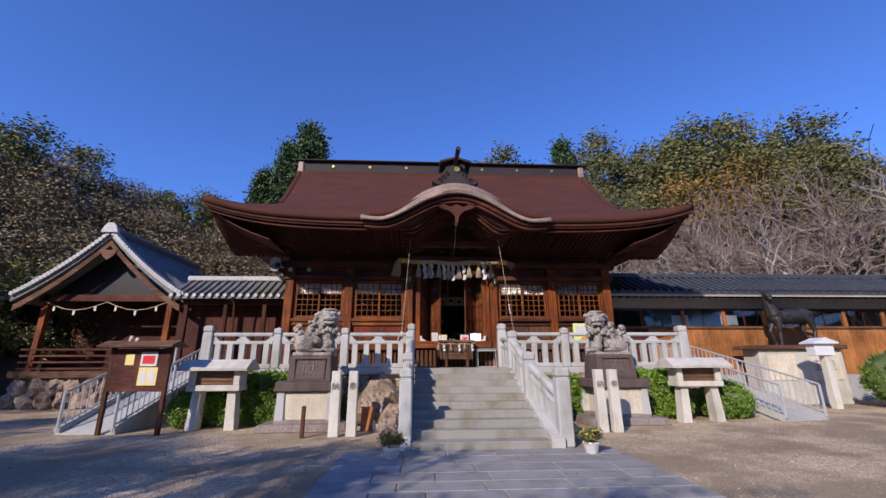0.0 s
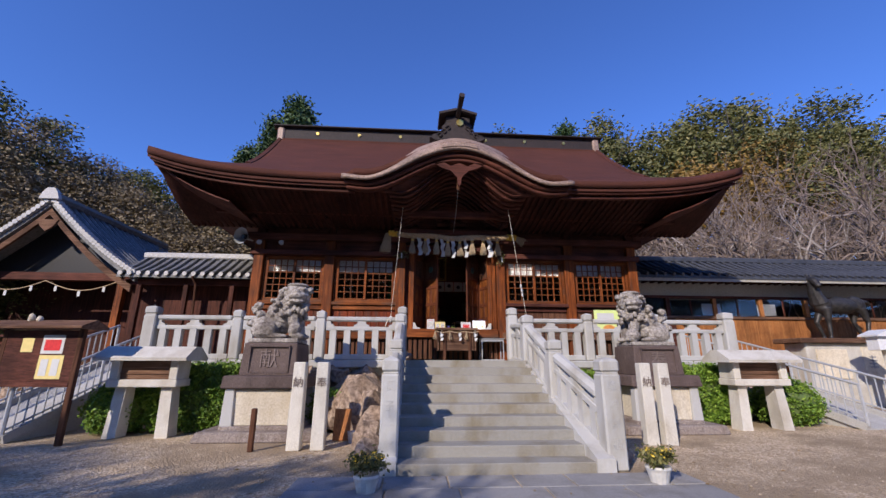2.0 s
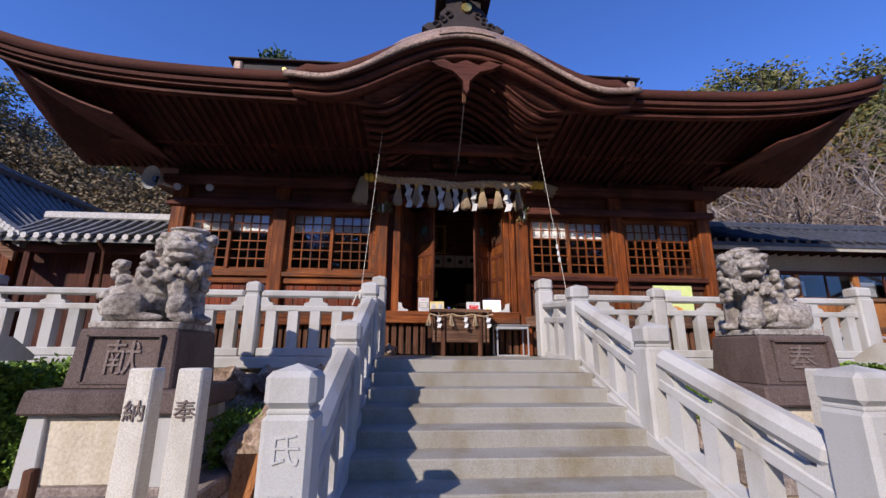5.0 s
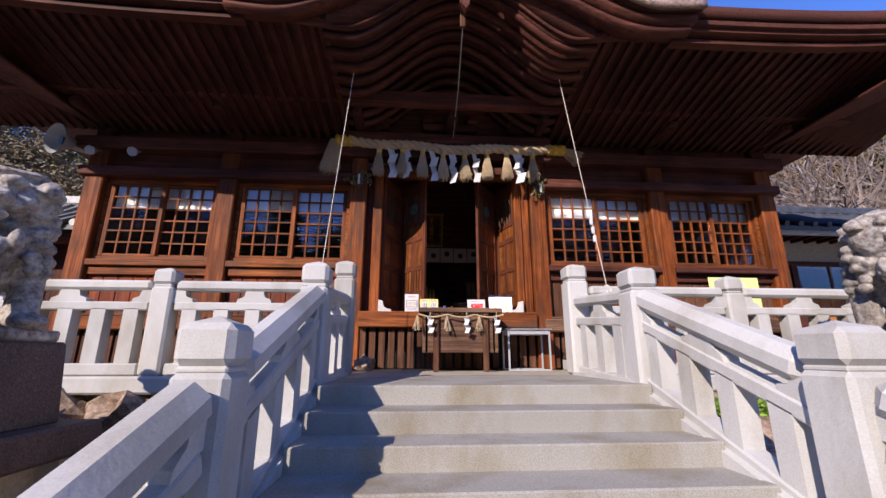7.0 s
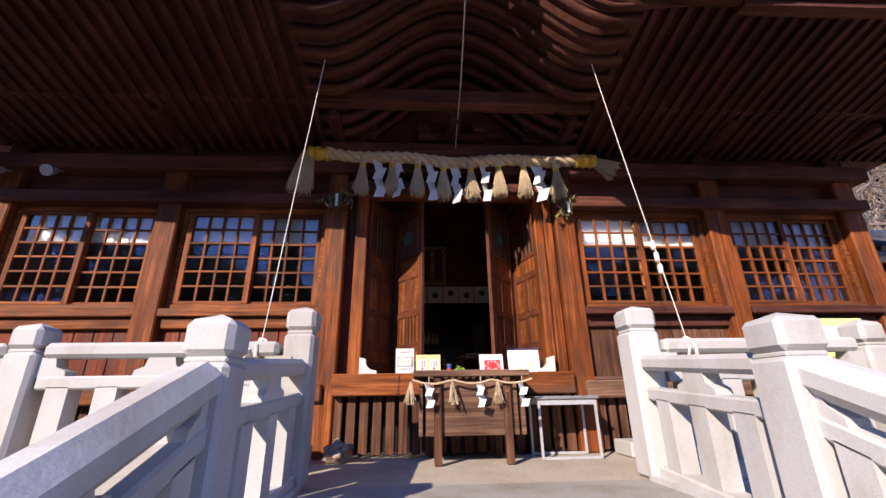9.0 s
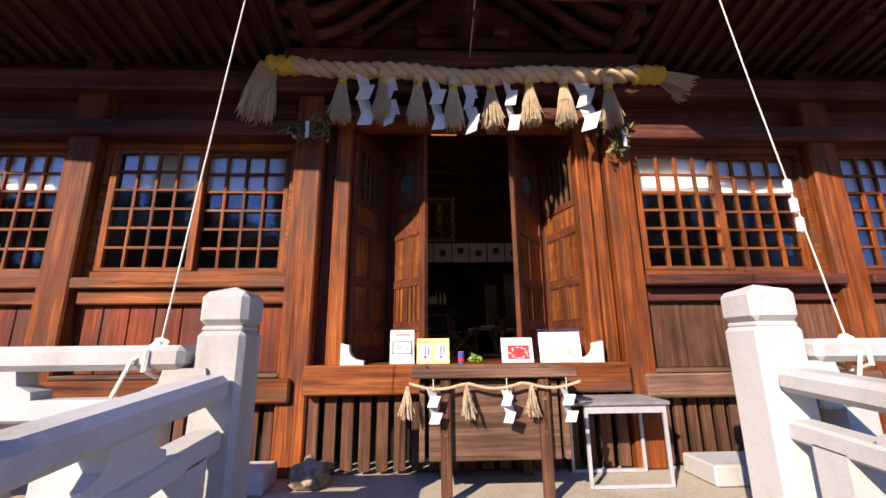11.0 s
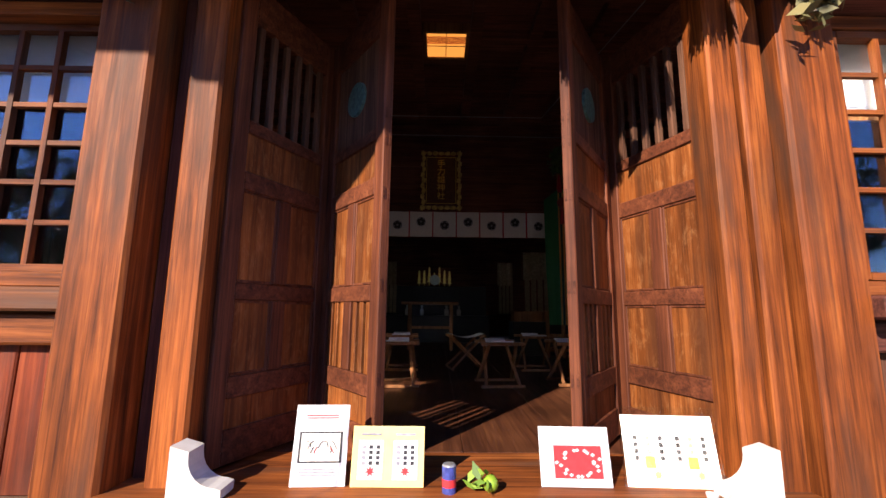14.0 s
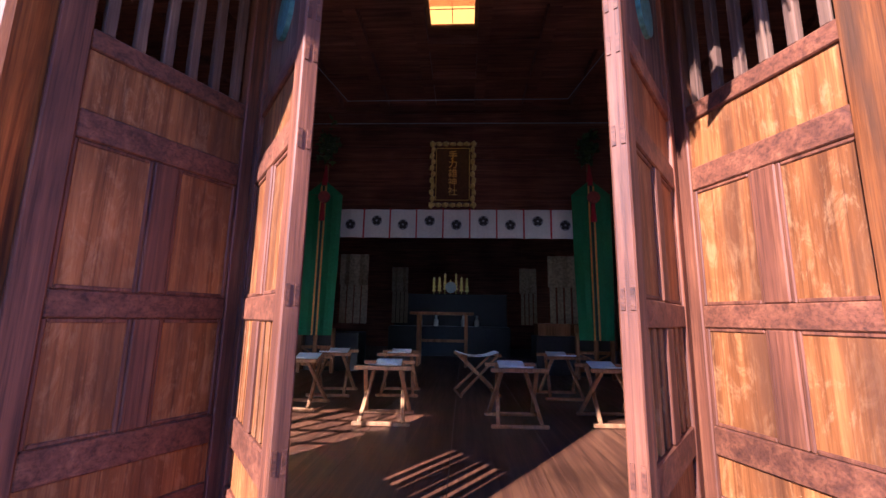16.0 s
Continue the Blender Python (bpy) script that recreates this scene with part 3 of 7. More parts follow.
def lattice_window(x0, x1, z0, z1, y):
    win = thing("window", "sliding lattice window with small glass panes")
    win.parent = hall
    fr = bmesh.new()
    box(x0, x1, y - 0.05, y + 0.06, z1 - 0.06, z1, 0.004, fr)
    box(x0, x1, y - 0.05, y + 0.06, z0, z0 + 0.055, 0.004, fr)
    box(x0, x0 + 0.05, y - 0.05, y + 0.06, z0 + 0.057, z1 - 0.062, 0.004, fr)
    box(x1 - 0.05, x1, y - 0.05, y + 0.06, z0 + 0.057, z1 - 0.062, 0.004, fr)
    part("frame", fr, WOOD_X, win)
    mid = (x0 + x1) / 2
    for k, (a, b) in enumerate(((x0 + 0.055, mid + 0.03), (mid - 0.03, x1 - 0.055))):
        yy = y - 0.022 if k == 0 else y + 0.022
        for q in (a, b - 0.06):
            part("sash_stile", box(q, q + 0.06, yy - 0.018, yy + 0.018, z0 + 0.06, z1 - 0.065, 0.004), WOOD_Z, win)
        for zz in (z0 + 0.06, z1 - 0.095):
            part("sash_rail", box(a + 0.062, b - 0.062, yy - 0.017, yy + 0.017, zz, zz + 0.03), WOOD_X, win)
        for i in range(1, 4):
            c = a + 0.06 + (b - a - 0.12) * i / 4
            part("lattice_bar", box(c - 0.011, c + 0.011, yy - 0.015, yy + 0.012, z0 + 0.09, z1 - 0.095), WOOD_Z, win)
        for j in range(1, 6):
            c = z0 + 0.09 + (z1 - z0 - 0.185) * j / 6
            part("lattice_bar", box(a + 0.06, b - 0.06, yy - 0.012, yy + 0.010, c - 0.010, c + 0.010), WOOD_X, win)
        g = part("pane", box(a + 0.055, b - 0.055, yy + 0.0135, yy + 0.017, z0 + 0.085, z1 - 0.09), GLASS, win)
        g.visible_shadow = False


def blind(a, b_):
    t = thing("roller_blind", "pale half-lowered blind behind the lattice window", "blind", "window blinds")
    part("cloth", box(a + 0.06, b_ - 0.06, 0.10, 0.105, 3.46, 3.82), WHITE_CLOTH, t)
    part("bottom_bar", box(a + 0.06, b_ - 0.06, 0.095, 0.11, 3.44, 3.46), STOOLWOOD, t)


BAYS = [(-4.87, -3.32), (-3.06, -1.455), (1.435, 3.06), (3.32, 4.84)]
for i, (a, b) in enumerate(BAYS):
    lattice_window(a, b, 2.66, 3.84, 0.0)
    blind(a, b)
    left = i < 2
    part("window_sill", box(a - 0.02, b + 0.02, -0.14 if left else -0.2, 0.06, 2.57, 2.655, 0.01), WOOD_X if left else DARK_X, hall)
    part("rail", box(a, b, -0.09, 0.05, 2.45, 2.566, 0.01), WOOD_X if left else DARK_X, hall)
    boards(a, b, 1.93, 2.448, 0.2 if left else 0.3, -0.02, RED_Z if left else GREYWOOD_Z)
    part("base_ledge", box(a - 0.02, b + 0.02, -0.16, 0.05, 1.895, 1.928, 0.008), GREYWOOD_X, hall)
    part("ground_beam", box(a - 0.12, b + 0.12, -0.2, 0.06, 1.72, 1.893, 0.015), WOOD_X if left else GREYWOOD_X, hall)
    slats(a, b, PLAT + 0.02, 1.718, 0.105, 0.07, -0.06, GREYWOOD_Z)
slats(-1.24, 1.19, PLAT + 0.02, 1.768, 0.13, 0.085, -0.1, GREYWOOD_Z)
# Black sheet paints the shade behind the slats.
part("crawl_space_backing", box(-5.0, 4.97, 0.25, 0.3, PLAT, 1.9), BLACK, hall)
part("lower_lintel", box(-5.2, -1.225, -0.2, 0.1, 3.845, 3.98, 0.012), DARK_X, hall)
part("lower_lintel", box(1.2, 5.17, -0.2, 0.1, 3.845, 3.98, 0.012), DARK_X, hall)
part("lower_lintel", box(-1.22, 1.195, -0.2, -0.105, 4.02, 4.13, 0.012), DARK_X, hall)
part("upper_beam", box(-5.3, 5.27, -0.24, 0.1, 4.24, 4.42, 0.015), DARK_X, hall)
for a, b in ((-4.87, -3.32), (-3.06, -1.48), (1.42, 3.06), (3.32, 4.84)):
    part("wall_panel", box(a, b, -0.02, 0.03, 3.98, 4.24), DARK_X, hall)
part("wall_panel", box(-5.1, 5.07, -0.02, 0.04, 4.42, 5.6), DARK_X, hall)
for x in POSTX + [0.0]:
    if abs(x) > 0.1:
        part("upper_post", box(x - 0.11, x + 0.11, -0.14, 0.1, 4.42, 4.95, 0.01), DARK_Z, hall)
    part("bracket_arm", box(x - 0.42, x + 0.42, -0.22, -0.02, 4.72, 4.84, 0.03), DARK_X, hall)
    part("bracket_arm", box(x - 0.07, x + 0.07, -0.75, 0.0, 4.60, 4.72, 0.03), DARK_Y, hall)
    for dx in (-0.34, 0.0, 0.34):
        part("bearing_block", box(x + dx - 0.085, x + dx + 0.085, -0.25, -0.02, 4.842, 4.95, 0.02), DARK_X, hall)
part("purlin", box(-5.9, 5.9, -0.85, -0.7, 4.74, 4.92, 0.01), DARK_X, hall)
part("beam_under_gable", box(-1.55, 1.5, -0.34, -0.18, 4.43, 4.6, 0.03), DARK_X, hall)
# hall body behind the front wall
for x in (-5.05, 5.02):
    part("side_wall", box(x - 0.05, x + 0.05, 0.12, 9.0, 1.9, 5.5), DARK_Z, hall)
    part("side_wall_base", box(x - 0.05, x + 0.05, 0.12, 9.0, PLAT, 1.9), DARK_Z, hall)
part("back_wall", box(-5.0, 4.97, 8.9, 9.0, PLAT, 5.2), INNER_X, hall)

# roof
EY, RY, EZ = -2.2, 4.0, 5.22


def tip(x, f):
    return 0.52 * f * (min(abs(x), 6.9) / 6.85) ** 5


def arch(x):
    u = min(abs(x) / 2.55, 1.0)
    return 0.80 * (0.5 + 0.5 * math.cos(math.pi * min(1, u * 1.18))) ** 0.85 + 0.05 * u ** 6


def deep_k(v):
    """How much wider and higher the roof runs towards its ridge."""
    return (8.4 + 6.2 * v) / (8.4 + 3.7 * v)


def roof_z(x, y):
    v = (y - EY) / (RY - EY)
    z = 3.99 + 2.95 * (0.74 * v + 0.26 * v * v)
    return 1.23 + z * deep_k(v) + tip(x, max(0, 1 - 2.2 * v) ** 1.6)


def half(v):
    return (4.95 + 0.25 * v + 1.9 * max(0.0, 1 - v / 0.23)) * deep_k(v)


rows = []
for j in range(25):
    v = j / 24
    y = EY + (RY - EY) * v
    row = []
    for i in range(65):
        u = -1 + 2 * i / 64
        x = u * half(v)
        z = roof_z(x, y)
        if abs(x) < 2.5:
            z = max(z, EZ + 0.12 + arch(x) + 0.12 * (y - EY)) if y < 0.5 else z
        row.append((x, y, z))
    rows.append(row)
roof = part("roof", sheet(rows, 0.16), ROOF, hall, "thick brown bark roof with upswept eaves", True)
back = [[(p[0], 2 * RY - p[1], roof_z(p[0], p[1])) for p in r] for r in rows]
part("rear_roof", sheet(back[::-1], 0.16), ROOF, hall, "", True)
for s in (-1, 1):
    gab = []
    for v in [k / 16 for k in range(17)]:
        y = EY + (RY - EY) * v
        gab.append((y, roof_z(4.9, y) - 0.1))
    gab = gab + [(2 * RY - y, z) for y, z in gab[::-1][1:]]
    part("gable_wall", prism(gab, s * 4.95, s * 5.1, None, "yz"), DARK_Z, hall)
    edge = []
    for v in [k / 12 for k in range(3, 13)]:
        y = EY + (RY - EY) * v
        edge.append((s * (half(v) + 0.02), y, roof_z(5.0, y) - 0.06))
    part("verge_board", tube(edge, 0.11, 6), ROOF, hall)
    side_rows = []
    for k in range(9):
        f = k / 8
        y0 = EY + 1.43 * f
        side_rows.append([(s * (6.85 - 1.59 * f), y0 + (2 * RY - 2 * y0) * i / 20, EZ + 0.82 * f + tip(6.85, (1 - f) ** 1.6 * abs(i / 10 - 1) ** 5)) for i in range(21)])
    part("side_roof", sheet(side_rows, 0.16), ROOF, hall, "", True)
# thin boards under the eave edge
for d, t, mat in ((0.0, 0.055, ROOF), (0.06, 0.05, DARK_X), (0.16, 0.05, DARK_X)):
    for s in (-1, 1):
        line = []
        for i in range(25):
            x = s * (2.45 + (6.83 - 2.45) * i / 24)
            line.append((x - s * d * 0.6, EY + 0.01 + d * 0.8, roof_z(x, EY) - 0.185 - d * 0.9))
        a = sheet([line, [(p[0], p[1] + 0.12, p[2] + 0.01) for p in line]], t)
        part("eave_board", a, mat, hall)
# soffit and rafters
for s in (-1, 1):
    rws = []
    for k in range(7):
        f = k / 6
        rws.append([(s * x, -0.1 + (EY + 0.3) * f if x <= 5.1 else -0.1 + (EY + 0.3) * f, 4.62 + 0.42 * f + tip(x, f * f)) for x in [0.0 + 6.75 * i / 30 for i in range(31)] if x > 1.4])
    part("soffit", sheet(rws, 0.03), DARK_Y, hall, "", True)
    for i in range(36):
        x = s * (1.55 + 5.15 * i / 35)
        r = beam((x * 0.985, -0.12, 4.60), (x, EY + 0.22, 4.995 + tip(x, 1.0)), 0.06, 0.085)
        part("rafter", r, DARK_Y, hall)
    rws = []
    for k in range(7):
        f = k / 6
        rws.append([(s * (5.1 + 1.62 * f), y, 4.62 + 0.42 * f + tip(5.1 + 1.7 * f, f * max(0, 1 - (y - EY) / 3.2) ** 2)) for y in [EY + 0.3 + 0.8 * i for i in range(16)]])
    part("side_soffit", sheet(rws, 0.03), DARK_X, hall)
# undulating gable over the entrance
prof = []
for i in range(49):
    x = -2.62 + 5.24 * i / 48
    prof.append((x, 4.98 + arch(x)))
def swell(x):
    return 0.35 + 0.65 * min(1.0, arch(x) / 0.5)


rim = [[(x, EY - 0.14 + dy, z + 0.10 + dz * swell(x)) for x, z in prof] for dy, dz in ((0.0, 0.06), (0.04, 0.12), (0.25, 0.40), (0.7, 0.55), (1.5, 0.66))]
gable = part("entrance_gable", sheet(rim, 0.10), KARA, hall, "undulating entrance gable sheathed in mottled oxidised copper", True)
for k, (o, th) in enumerate(((0.0, 0.05), (0.07, 0.09), (0.19, 0.06))):
    a = sheet([[(x * (1 - 0.02 * k), EY - 0.1 + 0.06 * k, z + 0.115 - o) for x, z in prof], [(x * (1 - 0.02 * k), EY + 0.2, z + 0.115 - o) for x, z in prof]], th)
    part("gable_board", a, (ROOF, DARK_X, DARK_X)[k], hall, "", True)
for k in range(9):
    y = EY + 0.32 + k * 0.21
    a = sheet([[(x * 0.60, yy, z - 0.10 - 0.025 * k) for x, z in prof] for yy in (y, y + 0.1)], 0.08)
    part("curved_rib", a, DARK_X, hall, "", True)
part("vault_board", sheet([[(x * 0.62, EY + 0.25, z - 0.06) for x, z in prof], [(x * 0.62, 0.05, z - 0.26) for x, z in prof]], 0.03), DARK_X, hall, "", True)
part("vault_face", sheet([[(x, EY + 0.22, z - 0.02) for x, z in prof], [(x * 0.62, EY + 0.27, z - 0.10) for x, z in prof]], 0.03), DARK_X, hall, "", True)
part("hanging_bar", box(-0.03, 0.03, EY + 0.3, EY + 0.34, 5.05, 5.45, 0.006), GREYWOOD_Z, hall)
part("hanging_chain", tube([(0.0, EY + 0.32, 5.05), (0.02, -1.2, 4.75), (0.03, -0.3, 4.5)], 0.006, 5), STEEL, hall)
# stepped copper plate at the gable's crown
for k in range(4):
    w = 0.42 - 0.012 * k
    a = sheet([[(x, EY - 0.16 + 0.06 * k, 4.98 + arch(x) + 0.20 + 0.06 * k) for x in (-w, -w / 2, 0, w / 2, w)], [(x, EY + 0.5, 4.98 + arch(x) + 0.62 + 0.04 * k) for x in (-w, -w / 2, 0, w / 2, w)]], 0.045)
    part("crown_plate", a, KARA, hall)
# carved pendant
pend = [(-0.62, 0.16), (-0.40, 0.20), (-0.2, 0.10), (0.0, 0.18), (0.2, 0.10), (0.40, 0.20), (0.62, 0.16), (0.42, 0.04), (0.22, -0.02), (0.12, -0.12), (0.05, -0.20), (0.04, -0.36), (0, -0.42), (-0.04, -0.36), (-0.05, -0.20), (-0.12, -0.12), (-0.22, -0.02), (-0.42, 0.04)]
part("gable_pendant", prism([(x * 0.95, 5.42 + z * 0.95) for x, z in pend], EY + 0.02, EY + 0.1), DARK_X, hall, "carved dark wooden gable pendant")
for s in (-1, 1):
    part("beam_nose", tube([(s * 1.36, -0.1, 5.0), (s * 1.36, -0.6, 5.0), (s * 1.37, -0.95, 5.06), (s * 1.38, -1.08, 5.17)], [0.1, 0.1, 0.085, 0.05], 8), DARK_Y, hall)
# crest ornament on the gable
def oz(z):
    return 6.33 + (z - 6.2) * 1.62


orn = part("ridge_end_ornament", prism([(x * 1.3, oz(z)) for x, z in ((-0.42, 6.20), (-0.52, 6.25), (-0.44, 6.30), (-0.32, 6.31), (-0.27, 6.36), (-0.30, 6.42), (-0.22, 6.50), (-0.22, 6.60), (0.22, 6.60), (0.22, 6.50), (0.30, 6.42), (0.27, 6.36), (0.32, 6.31), (0.44, 6.30), (0.52, 6.25), (0.42, 6.20))], -1.9, -1.6), RIDGE, hall, "dark ridge-end ornament with small gabled hood")
part("hood", prism([(x * 1.25, oz(z)) for x, z in ((-0.36, 6.585), (-0.37, 6.62), (0.0, 6.70), (0.37, 6.62), (0.36, 6.585), (0.0, 6.665))], -2.05, -1.3), RIDGE, orn)
part("hood_body", box(-0.3, 0.3, -1.86, -1.3, 6.4, 7.0), RIDGE, orn)
part("spur", tube([(0.0, -1.8, 6.98), (0.01, -2.2, 7.0), (0.03, -2.6, 7.1)], [0.06, 0.06, 0.07], 10), RIDGE, orn)
part("crest", tube([(0.05, -1.94, 6.80), (0.05, -1.89, 6.80)], 0.085, 20), GOLD, orn, "round gilt crest")
for s in (-1, 1):
    for k in range(3):
        a = 1.1 * k
        part("scroll", tube([(s * (0.24 + 0.10 * k + 0.05 * math.cos(q)), -1.92, 6.66 - 0.1 * k + 0.05 * math.sin(q)) for q in [0.7 * n for n in range(8)]], 0.018, 5), RIDGE, orn)
part("gable_ridge", box(-0.2, 0.2, -1.6, 0.6, 6.15, 6.62, 0.04), RIDGE, hall)
# main ridge
part("ridge_base", box(-6.1, 6.1, RY - 0.22, RY + 0.22, 9.2, 9.9), RIDGE, hall)
part("ridge_foot", box(-6.15, 6.15, RY - 0.3, RY + 0.3, 9.2, 9.42, 0.02), ROOF, hall)
part("ridge_cap", box(-6.5, 6.5, RY - 0.38, RY + 0.38, 9.9, 9.96, 0.02), RIDGE, hall)
part("ridge_cap_roll", tube([(-6.55, RY, 9.99), (6.55, RY, 9.99)], 0.08, 10), ROOF, hall)
for x in (-4.85, -3.25, -1.65, 1.72, 3.3, 4.9):
    part("ridge_boss", tube([(x, RY - 0.26, 9.68), (x, RY - 0.21, 9.68)], 0.06, 14), GOLD, hall, "small gilt boss")
for s in (-1, 1):
    part("ridge_end", box(s * 6.1, s * 6.36, RY - 0.3, RY + 0.3, 9.1, 9.9, 0.05), KARA, hall)

# ---- folding doors ----
def door_leaf(hinge, end, flip):
    """A panelled leaf: bars above, four panels below."""
    h, e = Vector((*hinge, 0)), Vector((*end, 0))
    w = (e - h).length
    ang = math.atan2(e.y - h.y, e.x - h.x)
    m = Matrix.Translation((h.x, h.y, FLOOR + 0.012)) @ Matrix.Rotation(ang, 4, "Z")
    H = 4.03 - FLOOR - 0.015
    leaf = thing("door_leaf", "folding timber door leaf, opened, panelled and barred")
    leaf.parent = hall

    def bar(name, x0, x1, z0, z1, mat, t=0.022, bev=0.004):
        return part(name, box(x0, x1, -t, t, z0, z1, bev, None, m), mat, leaf)

    bar("stile", 0, 0.07, 0, H, DOORFRAME_Z)
    bar("stile", w - 0.07, w, 0, H, DOORFRAME_Z)
    for z0, z1 in ((0.0, 0.13), (0.245, 0.33), (0.63, 0.70), (1.09, 1.17), (1.34, 1.40), (H - 0.18, H)):
        bar("cross_rail", 0.071, w - 0.071, z0, z1, DOORFRAME_X, 0.019)
    mx = w / 2
    bar("mullion", mx - 0.035, mx + 0.035, 0.331, 0.629, DOORFRAME_Z, 0.019)
    bar("mullion", mx - 0.035, mx + 0.035, 0.701, 1.089, DOORFRAME_Z, 0.019)
    for x0, x1 in ((0.07, mx - 0.034), (mx + 0.034, w - 0.07)):
        for z0, z1 in ((0.33, 0.63), (0.70, 1.09)):
            if flip and z0 < 0.5:
                for k in range(3):
                    q = x0 + (x1 - x0) * (k + 0.5) / 3
                    bar("upright_bar", q - 0.017, q + 0.017, z0, z1, PANEL, 0.012, 0.003)
                continue
            bar("panel", x0, x1, z0, z1, PANEL, 0.008, 0)
            for mx0, mx1, mz0, mz1 in ((x0, x0 + 0.012, z0, z1), (x1 - 0.012, x1, z0, z1), (x0 + 0.013, x1 - 0.013, z0, z0 + 0.012), (x0 + 0.013, x1 - 0.013, z1 - 0.012, z1)):
                bar("moulding", mx0, mx1, mz0, mz1, DOORFRAME_Z, 0.013, 0.003)
    bar("panel", 0.07, w - 0.07, 0.13, 0.245, PANEL, 0.008, 0)
    bar("panel", 0.07, w - 0.07, 1.17, 1.34, PANEL, 0.008, 0)
    if flip:
        bar("panel", 0.07, w - 0.07, 1.40, H - 0.18, GREYWOOD_Z, 0.006, 0)
        c = m @ Matrix.Translation((mx, 0, 1.62))
        for yy in (-0.02, 0.0):
            b = tube([(0, yy, 0), (0, yy + 0.02, 0)], 0.085, 20)
            bmesh.ops.transform(b, matrix=c, verts=b.verts)
            part("round_crest", b, VERDIGRIS, leaf)
    else:
        n = 6
        for i in range(n):
            c = 0.07 + (w - 0.14) * (i + 0.5) / n
            bar("upright_bar", c - 0.014, c + 0.014, 1.40, H - 0.18, GREYWOOD_Z, 0.014, 0.003)
    if flip:
        for z in (0.30, 0.67, 1.06, 1.30, 1.42):
            for yy in (-0.011, 0.011):
                part("tenon_end", box(w - 0.001, w + 0.003, yy - 0.005, yy + 0.005, z, z + 0.05, 0, None, m), DOORFRAME_X, leaf)
    if not flip:
        near = -0.027 if h.x < 0 else 0.027
        for z in (0.04, 0.70, 1.37):
            part("hinge", tube([m @ Vector((w + 0.004, near, z)), m @ Vector((w + 0.004, near, z + 0.1))], 0.007, 8), STEEL, leaf)


DOORFRAME_Z = wood("door_frame_upright", (0.056, 0.018, 0.010), (0.144, 0.045, 0.021), (0.237, 0.083, 0.037), "z", 0.5)
DOORFRAME_X = wood("door_frame_level", (0.056, 0.018, 0.010), (0.144, 0.045, 0.021), (0.237, 0.083, 0.037), "x", 0.5)
PANEL = wood("door_panel_timber", (0.075, 0.021, 0.006), (0.25, 0.078, 0.018), (0.43, 0.16, 0.045), "z", 0.5, 0.3, 18, wear=(0.075, 0.024, 0.009), peel=(0.50, 0.25, 0.10))
VERDIGRIS = simple("verdigris_copper", (0.10, 0.20, 0.17), 0.5, 0.4, 0.4, 50)
door_leaf((-0.985, 0.015), (-0.725, 0.55), False)
door_leaf((-0.70, 0.53), (-0.345, 0.085), True)
door_leaf((1.02, 0.015), (0.835, 0.60), False)
door_leaf((0.80, 0.58), (0.425, 0.075), True)

# ---- inside the hall ----
floor = thing("floor", "polished dark plank floor inside the hall", "floor", kind="structure")
for i in range(20):
    a = -5.0 + 0.5 * i
    part("plank", box(a + 0.001, a + 0.499, 0.31, 8.9, FLOOR - 0.06, FLOOR - 0.004 - 0.0006 * (i % 3), 0.002), FLOORWOOD, floor)
bm = box(-5.0, 4.97, 4.3, 8.9, 4.74, 4.8)
box(-5.0, 4.97, 0.05, 4.29, 5.47, 5.53, 0, bm)
for i in range(16):
    x = -4.725 + 0.62 * i
    box(x - 0.06, x + 0.06, 0.05, 4.24, 5.38, 5.472, 0, bm)
for j in range(7):
    y = 0.44 + 0.62 * j
    box(-5.0, 4.97, y - 0.06, y + 0.06, 5.385, 5.471, 0, bm)
setting("ceiling", bm, INNER_X, "dark coffered timber ceiling", "ceiling")

# ---- yard: paving, retaining stones, rocks ----
pav = thing("pavement", "grey granite slab path leading to the steps", "pavement", kind="structure")
rng0 = np.random.default_rng(5)
y = -5.74
while y > -17:
    d = 0.36 + 0.12 * rng0.random()
    x = -2.16
    while x < 2.05:
        w = min(0.55 + 0.45 * rng0.random(), 2.1 - x)
        if 2.1 - x - w < 0.3:
            w = 2.1 - x
        part("slab", box(x + 0.009, x + w - 0.009, y - d + 0.009, y - 0.009, -0.05, 0.012 + 0.006 * rng0.random(), 0.006), SLABSTONE, pav)
        x += w
    y -= d


def rock(cx, cy, z0, z1, rx, ry, seed, parent, mat=None):
    b = blob((cx, cy, (z0 + z1) / 2), (rx, ry, (z1 - z0) / 2), seed, 0.55, 2)
    for v in b.verts:
        v.co += Vector([0.06 * noise.noise(v.co * 6 + Vector((seed, 0, k * 5))) for k in range(3)])
    return part("stone", b, mat or ROUGHSTONE, parent)


